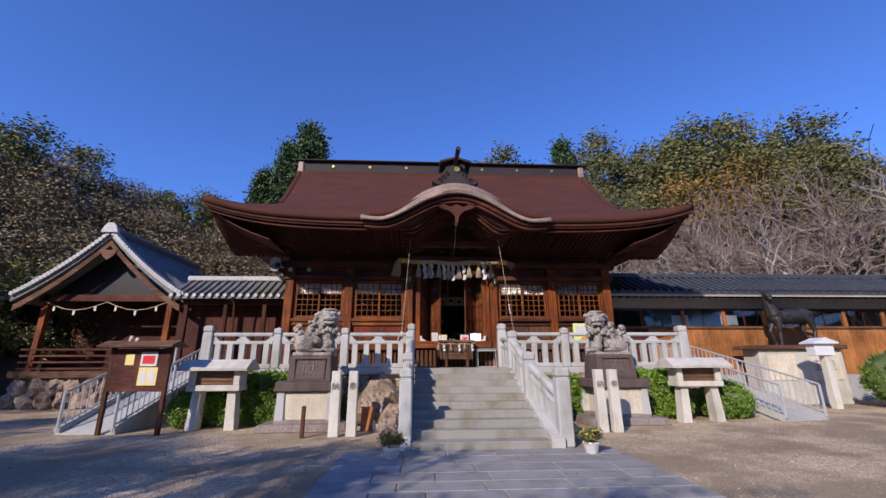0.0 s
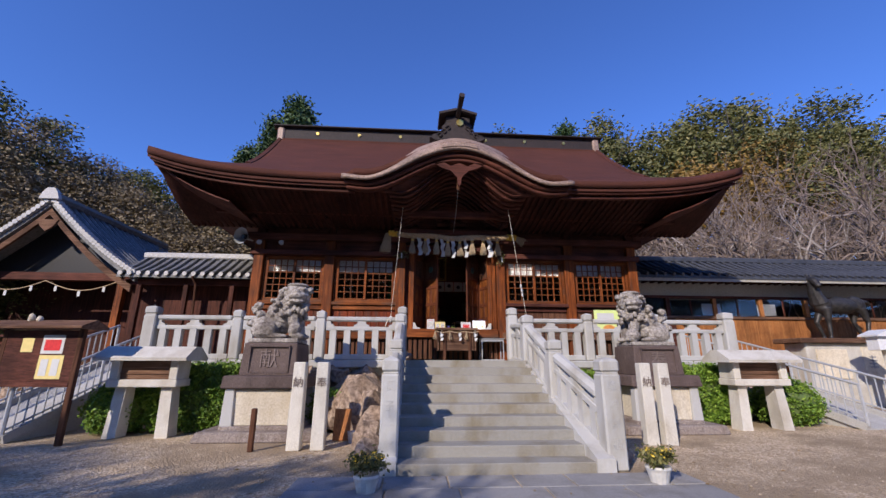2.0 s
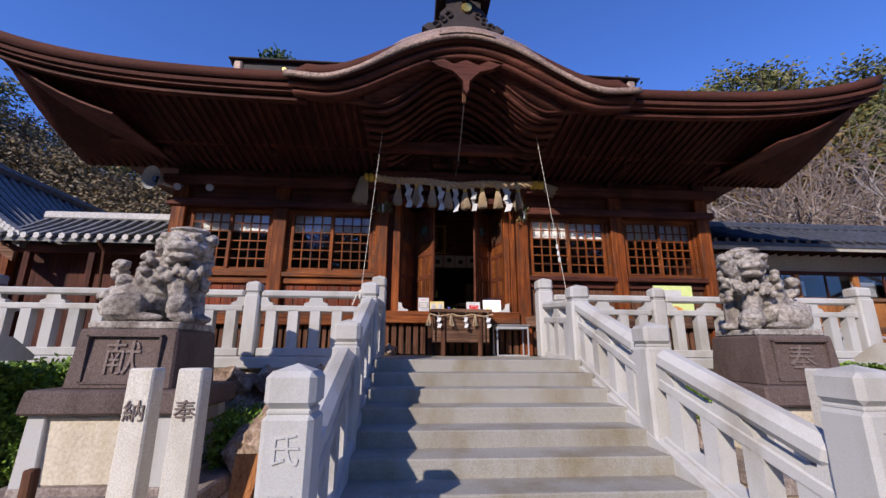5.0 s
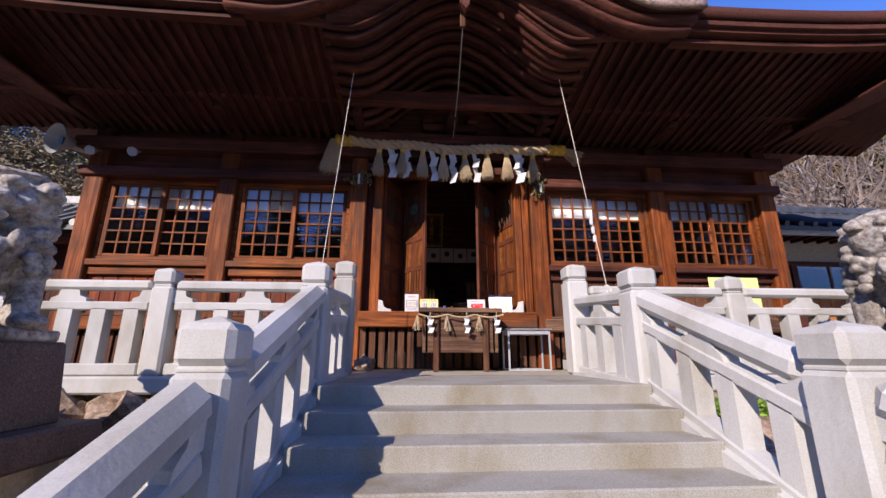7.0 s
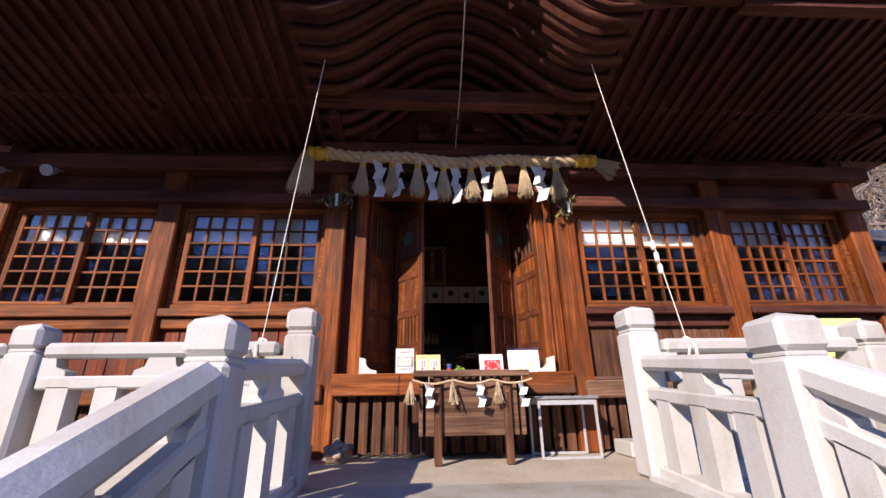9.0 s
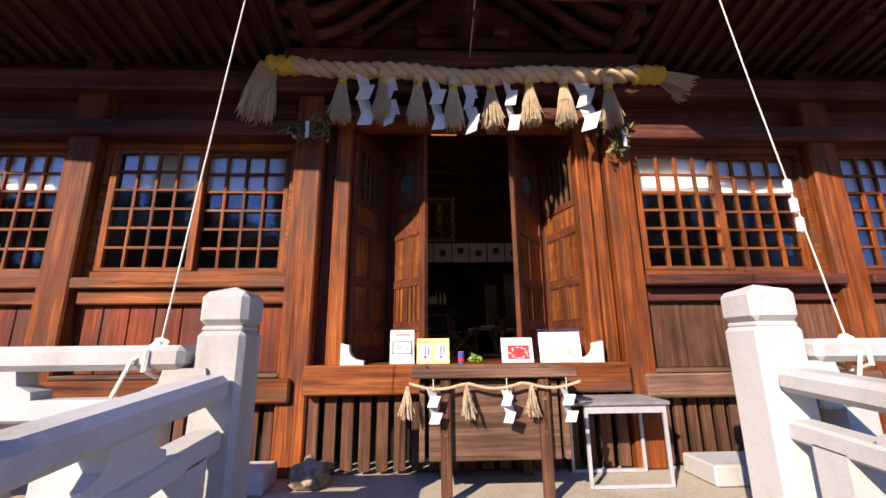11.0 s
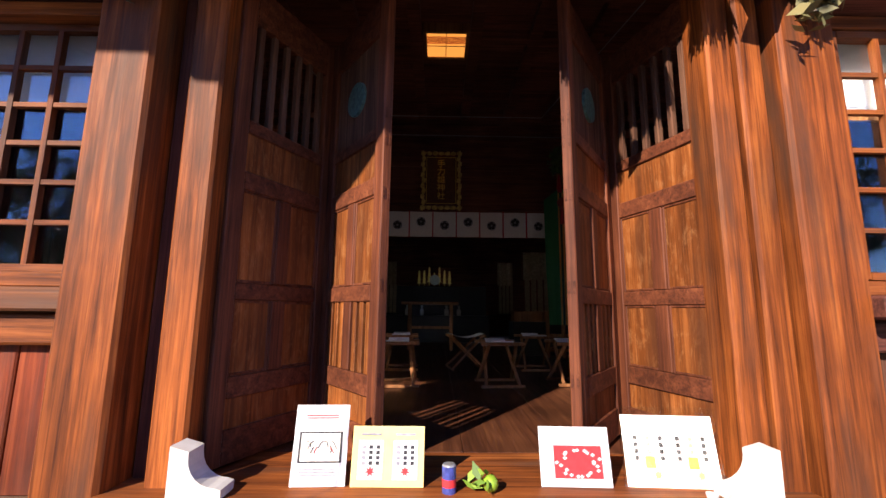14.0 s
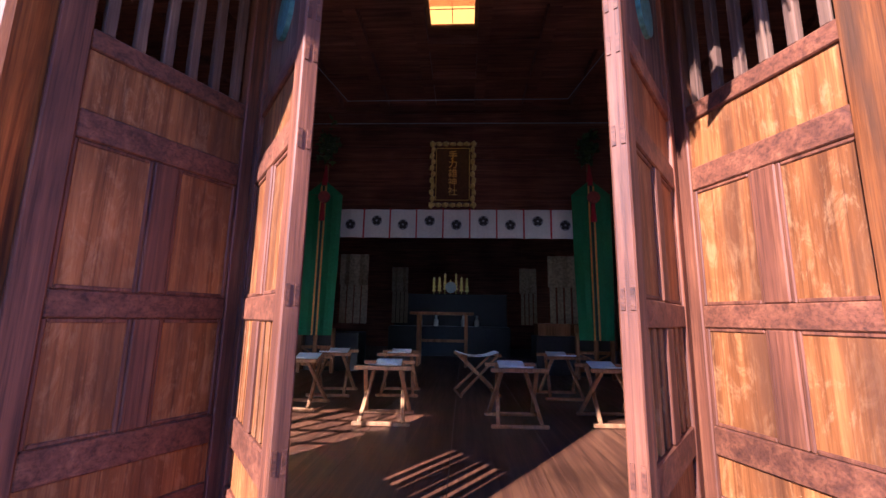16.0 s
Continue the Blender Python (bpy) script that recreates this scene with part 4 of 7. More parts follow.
wall = thing("retaining_wall", "rough natural stone retaining wall under the terrace", "stone wall", kind="structure")
part("fill", box(-6.7, -1.2, -1.44, 11.9, 0.0, 0.92), ROUGHSTONE, wall)
part("fill", box(1.2, 6.7, -1.44, 11.9, 0.0, 0.92), ROUGHSTONE, wall)
sd = 0
for sx in (-1, 1):
    for k, (z0, z1) in enumerate(((-0.1, 0.42), (0.3, 0.78), (0.66, 1.1))):
        x = 1.45 + 0.12 * k
        while x < 6.6:
            w = 0.42 + 0.35 * rng0.random()
            rock(sx * (x + w / 2), -1.5 - 0.05 * rng0.random(), z0, z1, w * 0.56, 0.22, sd, wall)
            x += w
            sd += 1
    for cx, cy, h, r in ((1.95, -2.75, 1.0, 0.5), (1.75, -2.3, 0.95, 0.42), (2.25, -2.15, 0.9, 0.38), (1.65, -3.1, 0.75, 0.3), (2.2, -2.75, 0.7, 0.33), (1.6, -3.9, 0.5, 0.24), (1.58, -4.6, 0.42, 0.2), (1.57, -5.2, 0.3, 0.18)):
        rock(sx * cx + 0.03, cy, -0.1, h, r, r * 1.1, sd, wall)
        sd += 1

# ---- guardian lions ----
def lion(s, cx, cy, z):
    """A seated guardian lion as one carved mass; s: the way it faces."""
    bm = bmesh.new()

    def lump(x, y, zz, rx, ry, rz, k, r=0.2, sub=2):
        blob((cx + s * x, cy + y, z + zz), (rx, ry, rz), k, r, sub, bm)

    lump(-0.12, 0.0, 0.22, 0.26, 0.19, 0.22, 1)
    lump(0.02, 0.0, 0.42, 0.23, 0.19, 0.27, 2)
    lump(0.13, -0.02, 0.55, 0.19, 0.19, 0.22, 3, 0.3)
    lump(0.20, -0.10, 0.76, 0.17, 0.19, 0.17, 4, 0.3, 3)
    lump(0.24, -0.27, 0.72, 0.115, 0.09, 0.075, 5)
    lump(0.24, -0.26, 0.62, 0.10, 0.075, 0.04, 6)
    lump(0.24, -0.31, 0.78, 0.05, 0.045, 0.04, 61)
    lump(0.19, -0.1, 0.92, 0.15, 0.15, 0.04, 7, 0.4)
    for dx in (-0.11, 0.11):
        lump(0.2 + dx, -0.22, 0.84, 0.05, 0.05, 0.04, 8 + dx)
        lump(0.2 + dx * 1.5, -0.08, 0.84, 0.045, 0.06, 0.06, 9 + dx)
    for i in range(64):
        a = i * 2.4
        hgt = 0.36 + 0.52 * (i % 16) / 16
        rr = 0.17 + 0.05 * (hgt < 0.7)
        lump(0.10 + 0.04 * (hgt > 0.7) + rr * math.cos(a), -0.02 + (rr - 0.01) * math.sin(a), hgt, 0.038, 0.045, 0.042, 20 + i, 0.15)
    tube([(cx + s * 0.16, cy - 0.27, z + 0.685), (cx + s * 0.32, cy - 0.27, z + 0.685)], 0.02, 6, bm)
    for i in range(12):
        a = 0.5 * i
        lump(0.24 + 0.12 * math.cos(a), -0.2 + 0.05 * math.sin(a), 0.50 - 0.03 * (i % 3), 0.03, 0.03, 0.06, 95 + i, 0.2)
    for dy in (-0.14, 0.12):
        tube([(cx + s * 0.18, cy + dy, z + 0.42), (cx + s * 0.23, cy + dy - 0.03, z + 0.2), (cx + s * 0.24, cy + dy - 0.05, z + 0.04)], [0.085, 0.07, 0.075], 8, bm)
        lump(0.28, dy - 0.06, 0.045, 0.095, 0.075, 0.05, 14 + dy)
        lump(-0.14, dy * 1.35, 0.14, 0.17, 0.085, 0.15, 16 + dy)
        lump(0.02, dy * 1.45, 0.04, 0.13, 0.06, 0.045, 17 + dy)
    for i in range(9):
        a = i * 0.7
        lump(-0.30 + 0.06 * math.cos(a * 2), 0.06 * math.sin(a * 3), 0.16 + 0.052 * i, 0.06, 0.065, 0.065, 60 + i, 0.35)
    if s < 0:
        lump(0.26, -0.19, 0.12, 0.11, 0.11, 0.11, 80, 0.05)
    else:
        lump(0.24, -0.2, 0.16, 0.09, 0.09, 0.12, 81, 0.3)
    for v in bm.verts:
        v.co = Vector((cx + (v.co.x - cx) * 1.36, cy + (v.co.y - cy) * 1.2, z + (v.co.z - z) * 1.03))
        v.co += Vector([0.014 * noise.noise(v.co * 22 + Vector((0, 0, 9 * k))) for k in range(3)])
    return fused(solo("guardian_lion_statue", bm, LIONSTONE, "weathered grey stone guardian lion on a dark pedestal", "statue", "guardian lions", True), 0.011)


def frustum(x, y, z0, z1, a, b, bevel=0.0):
    bm = bmesh.new()
    lo = [bm.verts.new((x + i * a[0], y + j * a[1], z0)) for i, j in ((-1, -1), (1, -1), (1, 1), (-1, 1))]
    hi = [bm.verts.new((x + i * b[0], y + j * b[1], z1)) for i, j in ((-1, -1), (1, -1), (1, 1), (-1, 1))]
    bm.faces.new(lo[::-1])
    bm.faces.new(hi)
    for i in range(4):
        bm.faces.new((lo[i], lo[(i + 1) % 4], hi[(i + 1) % 4], hi[i]))
    if bevel:
        bmesh.ops.bevel(bm, geom=bm.edges[:], offset=bevel, segments=1, affect="EDGES")
    return bm


LION_AT = ((1, -3.36, -3.0), (-1, 3.6, -2.68))
for s, cx, cy in LION_AT:
    ped = thing("statue_pedestal", "stepped pedestal of dark stone with a rough cream panel", "pedestal", "lion pedestals")
    part("footing", frustum(cx, cy, 0, 0.15, (0.92, 0.78), (0.88, 0.74), 0.02), FOOTSTONE, ped)
    part("footing_block", box(cx - 0.62, cx + 0.62, cy - 0.56, cy + 0.5, 0.12, 0.21, 0.015), FOOTSTONE, ped)
    part("rough_panel", box(cx - 0.46, cx + 0.46, cy - 0.5, cy + 0.45, 0.2, 0.76, 0.02), CREAMSTONE, ped)
    for dx in (-0.52, 0.52):
        for dy in (-0.46, 0.4):
            part("corner_pillar", frustum(cx + dx, cy + dy, 0.2, 0.77, (0.095, 0.09), (0.075, 0.075), 0.01), GRANITE, ped)
    part("slab", frustum(cx, cy, 0.77, 0.97, (0.66, 0.6), (0.64, 0.58), 0.02), DARKSTONE, ped)
    part("die", frustum(cx, cy, 0.96, 1.5, (0.47, 0.42), (0.44, 0.38), 0.02), DARKSTONE, ped)
    part("plinth", box(cx - 0.42, cx + 0.42, cy - 0.33, cy + 0.33, 1.5, 1.575, 0.015), LIONSTONE, ped)
    writing("carved_character", "献" if s > 0 else "奉", 0.33, Matrix.Translation((cx, cy - 0.405, 1.22)) @ pose(0, 0, 0, 86, 0, 0), CARVED, ped, 0.012)
    fr = bmesh.new()
    for a in ((-0.33, -0.31, 1.02, 1.44), (0.31, 0.33, 1.02, 1.44), (-0.33, 0.33, 1.43, 1.45), (-0.33, 0.33, 1.01, 1.03)):
        box(cx + a[0], cx + a[1], cy - 0.43, cy - 0.38, a[2], a[3], 0, fr)
    part("carved_border", fr, DARKSTONE, ped)
    lion(s, cx, cy, 1.575)

# dedication stones
for x, y, ch in ((-2.60, -4.28, "納"), (-2.27, -4.28, "奉"), (2.65, -4.2, "納"), (2.93, -4.22, "奉")):
    st = thing("dedication_stone", "slim square granite post with carved character", "stone post", "dedication stones")
    part("shaft", frustum(x, y, 0, 1.19, (0.095, 0.085), (0.085, 0.075), 0.012), LANTERNSTONE, st)
    writing("carved_character", ch, 0.15, Matrix.Translation((x, y - 0.083, 0.90)) @ FACE_FRONT, CARVED, st, 0.004)
for x, txt in ((LX + 0.005, "氏子一同"), (RX + 0.17, "敬神崇祖")):
    t = thing("carved_inscription", "carved vertical inscription on the stair newel", "inscription")
    for i, ch in enumerate(txt):
        writing("character", ch, 0.13, Matrix.Translation((x, -5.667 if x < 0 else -5.682, 0.93 - 0.215 * i)) @ FACE_FRONT, CARVEDPALE, t, 0.003)
lean = Matrix.Translation((-2.05, -3.72, 0.0)) @ Matrix.Rotation(radians(-14), 4, "X")
solo("leaning_board", box(-0.13, 0.13, 0, 0.02, 0.02, 0.48, 0.003, None, lean), ORANGE_Z, "orange-tan board leaning against the rocks", "board")
solo("plastic_tub", tube([(-1.86, -3.78, 0.0), (-1.86, -3.78, 0.16)], [0.06, 0.085], 14), CERAMIC, "small pale tub on the ground by the rocks", "tub")
solo("short_post", box(-3.2, -3.13, -4.4, -4.33, 0, 0.56, 0.01), GREYWOOD_Z, "short weathered wooden post in the gravel", "post")


# ---- stone box lanterns ----
def box_lantern(cx, cy):
    t = thing("stone_box_lantern", "low roofed granite box lantern on two splayed legs", "stone lantern", "stone box lanterns")
    for s in (-1, 1):
        b = bmesh.new()
        lo = [b.verts.new((cx + s * 0.40 + i * 0.10, cy + j * 0.14, 0)) for i, j in ((-1, -1), (1, -1), (1, 1), (-1, 1))]
        hi = [b.verts.new((cx + s * 0.36 + i * 0.085, cy + j * 0.12, 0.78)) for i, j in ((-1, -1), (1, -1), (1, 1), (-1, 1))]
        b.faces.new(lo[::-1])
        b.faces.new(hi)
        for i in range(4):
            b.faces.new((lo[i], lo[(i + 1) % 4], hi[(i + 1) % 4], hi[i]))
        part("leg", b, LANTERNSTONE, t)
    body = bmesh.new()
    box(cx - 0.55, cx + 0.55, cy - 0.22, cy + 0.22, 0.78, 0.90, 0.012, body)
    box(cx - 0.53, cx - 0.40, cy - 0.2, cy + 0.2, 0.90, 1.20, 0.01, body)
    box(cx + 0.40, cx + 0.53, cy - 0.2, cy + 0.2, 0.90, 1.20, 0.01, body)
    part("body", body, LANTERNSTONE, t)
    part("opening_screen", box(cx - 0.40, cx + 0.40, cy - 0.13, cy - 0.11, 0.90, 1.2), GREYWOOD_X, t)
    part("screen_bar", box(cx - 0.40, cx + 0.40, cy - 0.15, cy - 0.13, 0.985, 1.005), GREYWOOD_X, t)
    part("back_slab", box(cx - 0.40, cx + 0.40, cy + 0.1, cy + 0.18, 0.90, 1.2), LANTERNSTONE, t)
    prof_ = [(-0.36, 1.2), (0.36, 1.2), (0.37, 1.25), (0.2, 1.36), (0.08, 1.43), (-0.08, 1.43), (-0.2, 1.36), (-0.37, 1.25)]
    part("roof", prism([(cy + u, v) for u, v in prof_], cx - 0.72, cx + 0.72, None, "yz"), LANTERNSTONE, t)


box_lantern(-5.36, -3.15)
box_lantern(5.54, -2.92)

# ---- notice board ----
nb = thing("notice_board", "roofed dark wooden notice board with pinned papers", "notice board")
M = Matrix.Translation((-6.68, -3.76, 0)) @ Matrix.Rotation(radians(-6), 4, "Z") @ Matrix.Diagonal((1.16, 1.0, 1.16, 1))
for dx in (-0.52, 0.52):
    part("post", box(dx - 0.035, dx + 0.035, -0.035, 0.035, 0, 1.5, 0.006, None, M), GREYWOOD_Z, nb)
part("panel", box(-0.5, 0.5, -0.03, 0.03, 0.76, 1.42, 0.004, None, M), DARK_X, nb)
part("case_rail", box(-0.5, 0.5, -0.045, 0.045, 0.70, 0.76, 0.004, None, M), DARK_X, nb)
part("roof", prism([(-0.25, 1.44), (0.25, 1.44), (0.25, 1.47), (0.0, 1.56), (-0.25, 1.47)], -0.68, 0.68, None, "yz"), GREYWOOD_X, nb).matrix_basis = M
for x0, x1, z0, z1, mat in ((0.02, 0.32, 1.12, 1.36, PAPER), (-0.26, -0.1, 1.14, 1.32, YELLOW_PAPER), (0.02, 0.36, 0.80, 1.10, YELLOW_PAPER), (0.06, 0.28, 1.16, 1.30, RED_INK), (0.06, 0.16, 0.84, 1.05, PAPER), (0.21, 0.31, 0.84, 1.05, PAPER)):
    off = 0.034 if mat in (PAPER, YELLOW_PAPER) and x1 - x0 > 0.12 else 0.038
    part("notice", box(x0, x1, -off - 0.002, -off, z0, z1, 0, None, M), mat, nb)
solo("roof_ornament", blob((-6.95, -3.75, 1.84), (0.05, 0.05, 0.07), 4, 0.3, 2, blob((-6.82, -3.76, 1.82), (0.045, 0.045, 0.05), 7, 0.3)), CREAMSTONE, "small pale carved owl figure on the board roof", "figure", "", True)


# ---- ramps with rails ----
def ramp(label, foot, head, w, n):
    """A sloping walkway with a barred rail on each side; foot and head are the middle of its ends."""
    t = thing("ramp", label, "ramp", "access ramps")
    f, h = Vector(foot), Vector(head)
    d = (h - f)
    side = Vector((d.y, -d.x, 0)).normalized() * (w / 2)
    b = bmesh.new()
    vs = [b.verts.new(p) for p in (f - side, f + side, h + side, h - side)]
    ws = [b.verts.new((v.co.x, v.co.y, -0.05)) for v in vs]
    b.faces.new(vs)
    for i in range(4):
        b.faces.new((vs[i], vs[(i + 1) % 4], ws[(i + 1) % 4], ws[i]))
    part("slope", b, CONCRETE, t)
    up = Vector((0, 0, 1))
    for sg in (-1, 1):
        a, c = f + side * sg, h + side * sg
        part("kerb", beam(a + up * 0.03, c + up * 0.03, 0.1, 0.14), CONCRETE, t)
        rl = part("handrail", tube([a + up * 0.78, c + up * 0.78], 0.026, 8), RAILMETAL, t)
        part("lower_rail", tube([a + up * 0.16, c + up * 0.16], 0.018, 6), RAILMETAL, t)
        for i in range(n + 1):
            p = a + (c - a) * (i / n)
            part("baluster", tube([p + up * 0.05, p + up * 0.77], 0.03 if i in (0, n, n // 2) else 0.012, 6), RAILMETAL, t)


ramp("concrete ramp with white barred metal rails", (-7.6, -3.6, 0.02), (-7.35, -0.4, 1.2), 1.12, 22)
ramp("concrete ramp with pale blue barred metal rails", (8.05, -3.0, 0.02), (7.35, 1.1, 1.2), 1.2, 28)

# ---- hedges and shrubs ----
def bush(cx, cy, rx, ry, z0, z1, seed, name="hedge", label="clipped green hedge below the terrace", n=150, boxy=True):
    rg = np.random.default_rng(seed)
    t = thing(name, label, "hedge", "hedges")
    cs = []
    for i in range(n):
        if boxy:
            u = rg.uniform(-1, 1, 3)
            k = rg.integers(3)
            u[k] = 1.0 if rg.random() < 0.75 or k == 2 else -1.0
            if k == 1:
                u[1] = -1.0
            u *= (1 - 0.12 * rg.random())
        else:
            u = rg.normal(0, 1, 3)
            u /= np.linalg.norm(u)
            u *= rg.uniform(0.75, 1)
        cs.append((cx + rx * u[0], cy + ry * u[1], (z0 + z1) / 2 + (z1 - z0) / 2 * u[2]))
    v, f = leaf_cloud(cs, 70, 0.032, (0.055, 0.055, 0.05), rg, 1.0)
    cloud_part("foliage", v, f, LEAF_HEDGE, t)
    # Darker solid core paints the shade between the outer leaves.
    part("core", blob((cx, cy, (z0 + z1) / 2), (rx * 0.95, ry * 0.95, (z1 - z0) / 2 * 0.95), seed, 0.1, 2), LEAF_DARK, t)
    return t


bush(-4.75, -2.35, 0.9, 0.45, 0.0, 1.08, 21, n=380)
bush(-6.0, -2.75, 0.42, 0.5, 0.0, 0.85, 22, n=170, boxy=False)
bush(-2.4, -2.5, 0.35, 0.3, 0.0, 0.6, 27, n=90)
bush(4.85, -2.1, 0.8, 0.4, 0.0, 1.08, 23, n=330)
bush(6.6, -2.35, 0.62, 0.5, 0.0, 0.85, 24, n=230, boxy=False)
bush(2.35, -2.0, 0.75, 0.32, 0.0, 0.95, 28, n=230)
bush(13.4, -0.9, 1.1, 0.9, 0.0, 1.7, 25, "shrub", "dense dark green shrub beside the plinth", 330, False)
bush(15.2, -1.6, 1.1, 0.9, 0.0, 1.6, 26, "shrub", "dense dark green shrub beside the plinth", 300, False)


def flower_pot(cx, cy, seed):
    rg = np.random.default_rng(seed)
    t = thing("flower_pot", "white pot of small yellow flowers by the steps", "flower pot", "flower pots")
    part("pot", tube([(cx, cy, 0.0), (cx, cy, 0.12), (cx, cy, 0.15), (cx, cy, 0.17)], [0.085, 0.115, 0.13, 0.125], 14), CERAMIC, t)
    cs = [(cx + 0.15 * math.cos(a) * r, cy + 0.15 * math.sin(a) * r, 0.24 + 0.05 * rg.random()) for a, r in zip(rg.uniform(0, 6.28, 40), rg.uniform(0, 1, 40))]
    v, f = leaf_cloud(cs, 22, 0.026, (0.035, 0.035, 0.035), rg, 1.0)
    cloud_part("leaves", v, f, LEAF_GREEN, t)
    v, f = leaf_cloud([(a, b, c + 0.05) for a, b, c in cs], 3, 0.017, (0.03, 0.03, 0.012), rg, 0.1)
    cloud_part("blossom", v, f, YELLOW_PETAL, t)


flower_pot(-1.38, -6.28, 1)
flower_pot(1.62, -6.12, 2)
for i, x in enumerate((12.3, 12.75, 13.3, 13.9)):
    solo("planter_block", box(x - 0.2, x + 0.2, -2.1, -1.75, 0, 0.22, 0.02), CONCRETE, "low concrete planter block edging the shrubs", "planter", "planter blocks")

# ---- pavilion and corridor to one side ----
pv = thing("pavilion", "open dark timber pavilion with grey tiled gable roof", "pavilion")
PX, PZ, PYF, PYB = -11.7, 5.75, 1.4, 7.0

for s in (-1, 1):
    rows_ = []
    for j in range(15):
        u = j / 14
        rows_.append([(PX + s * 2.75 * u, y, PZ - 2.9 * u + 0.65 * u * u) for y in (PYF, PYF + 2, PYB)])
    part("roof_slope", sheet(rows_, 0.14), TILE, pv)
    for k in range(19):
        y = PYF + 0.1 + k * 0.3
        pts = [(PX + s * 2.77 * u, y, PZ - 2.9 * u + 0.65 * u * u + 0.03) for u in [i / 10 for i in range(11)]]
        part("roll_tile", tube(pts, 0.06, 6), TILE, pv)
    pts = [(PX + s * 2.8 * u, PYF - 0.03, PZ - 2.9 * u + 0.65 * u * u + 0.07) for u in [i / 14 for i in range(15)]]
    for (a, b) in zip(pts[:-1], pts[1:]):
        for f in (0.0, 0.5):
            p = [a[i] + (b[i] - a[i]) * f for i in range(3)]
            part("verge_tile", tube([(p[0], p[1] - 0.06, p[2]), (p[0], p[1] + 0.25, p[2])], 0.075, 8), TILE_END, pv)
    pts = [(PX + s * 2.65 * u, PYF + 0.03, PZ - 2.9 * u + 0.65 * u * u - 0.24) for u in [i / 10 for i in range(11)]]
    part("barge_board", sheet([[p for p in pts], [(p[0], p[1] + 0.07, p[2]) for p in pts]], 0.2), GREYWOOD_X, pv)
    part("post", box(PX + s * 2.05 - 0.09, PX + s * 2.05 + 0.09, PYF + 0.5, PYF + 0.68, 0.9, 3.7), WOOD_Z, pv)
    part("post", box(PX + s * 2.05 - 0.09, PX + s * 2.05 + 0.09, PYB - 0.7, PYB - 0.52, 0.9, 3.7), DARK_Z, pv)
part("ridge", tube([(PX, PYF - 0.1, PZ + 0.12), (PX, PYB, PZ + 0.12)], 0.16, 8), TILE, pv)
part("ridge_end_tile", prism([(PX - 0.28, PZ + 0.0), (PX - 0.2, PZ + 0.22), (PX - 0.1, PZ + 0.34), (PX + 0.1, PZ + 0.34), (PX + 0.2, PZ + 0.22), (PX + 0.28, PZ + 0.0)], PYF - 0.16, PYF - 0.04), TILE_END, pv)
part("tie_beam", box(PX - 2.3, PX + 2.3, PYF + 0.5, PYF + 0.68, 3.45, 3.68, 0.01), DARK_X, pv)
part("gable_pendant", prism([(PX - 0.3, 5.15), (PX + 0.3, 5.15), (PX + 0.18, 4.95), (PX, 4.8), (PX - 0.18, 4.95)], PYF + 0.0, PYF + 0.05), GREYWOOD_X, pv)
# Black gable sheet and dark wall stand in for shade under the roof.
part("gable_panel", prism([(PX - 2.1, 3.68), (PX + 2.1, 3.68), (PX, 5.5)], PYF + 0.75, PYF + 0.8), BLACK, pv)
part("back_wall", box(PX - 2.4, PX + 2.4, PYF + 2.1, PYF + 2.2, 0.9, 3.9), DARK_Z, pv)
# Black side walls, added to darken the pavilion's inside.
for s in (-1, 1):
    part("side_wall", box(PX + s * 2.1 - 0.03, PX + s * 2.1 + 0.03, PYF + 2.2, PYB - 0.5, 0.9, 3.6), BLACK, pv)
part("deck", box(PX - 2.4, PX + 2.4, PYF + 0.2, PYB, 0.95, 1.15), GREYWOOD_X, pv)
for i in range(4):
    part("railing_bar", box(PX - 2.2, PX + 1.6, PYF + 0.22, PYF + 0.28, 1.2 + 0.2 * i, 1.26 + 0.2 * i), DARK_X, pv)
base_w = thing("pavilion_base", "rough stone base under the pavilion", "stone wall", kind="structure")
part("fill", box(PX - 2.3, PX + 2.3, PYF + 0.4, PYB, 0, 0.95), ROUGHSTONE, base_w)
for i in range(18):
    rock(PX - 2.3 + 0.27 * i, PYF + 0.35, -0.1 + 0.42 * (i % 2), 0.5 + 0.45 * (i % 2), 0.26, 0.2, 300 + i, base_w)
rp = thing("festoon_rope", "sagging straw rope with white paper streamers on the pavilion", "sacred rope")
pts = [(PX - 2.0 + 4.0 * k / 12, PYF + 0.45, 3.42 - 0.28 * math.sin(math.pi * ((k * 2 / 12) % 1.0001))) for k in range(13)]
part("rope", tube(pts, 0.014, 6), ROPE, rp)
for k in (1, 3, 5, 7, 9, 11):
    p = pts[k]
    part("streamer", box(p[0] - 0.035, p[0] + 0.035, p[1] - 0.03, p[1] - 0.02, p[2] - 0.17, p[2] - 0.02), PAPER, rp)

cor = thing("corridor", "dark covered corridor with grey tiled roof", "corridor")


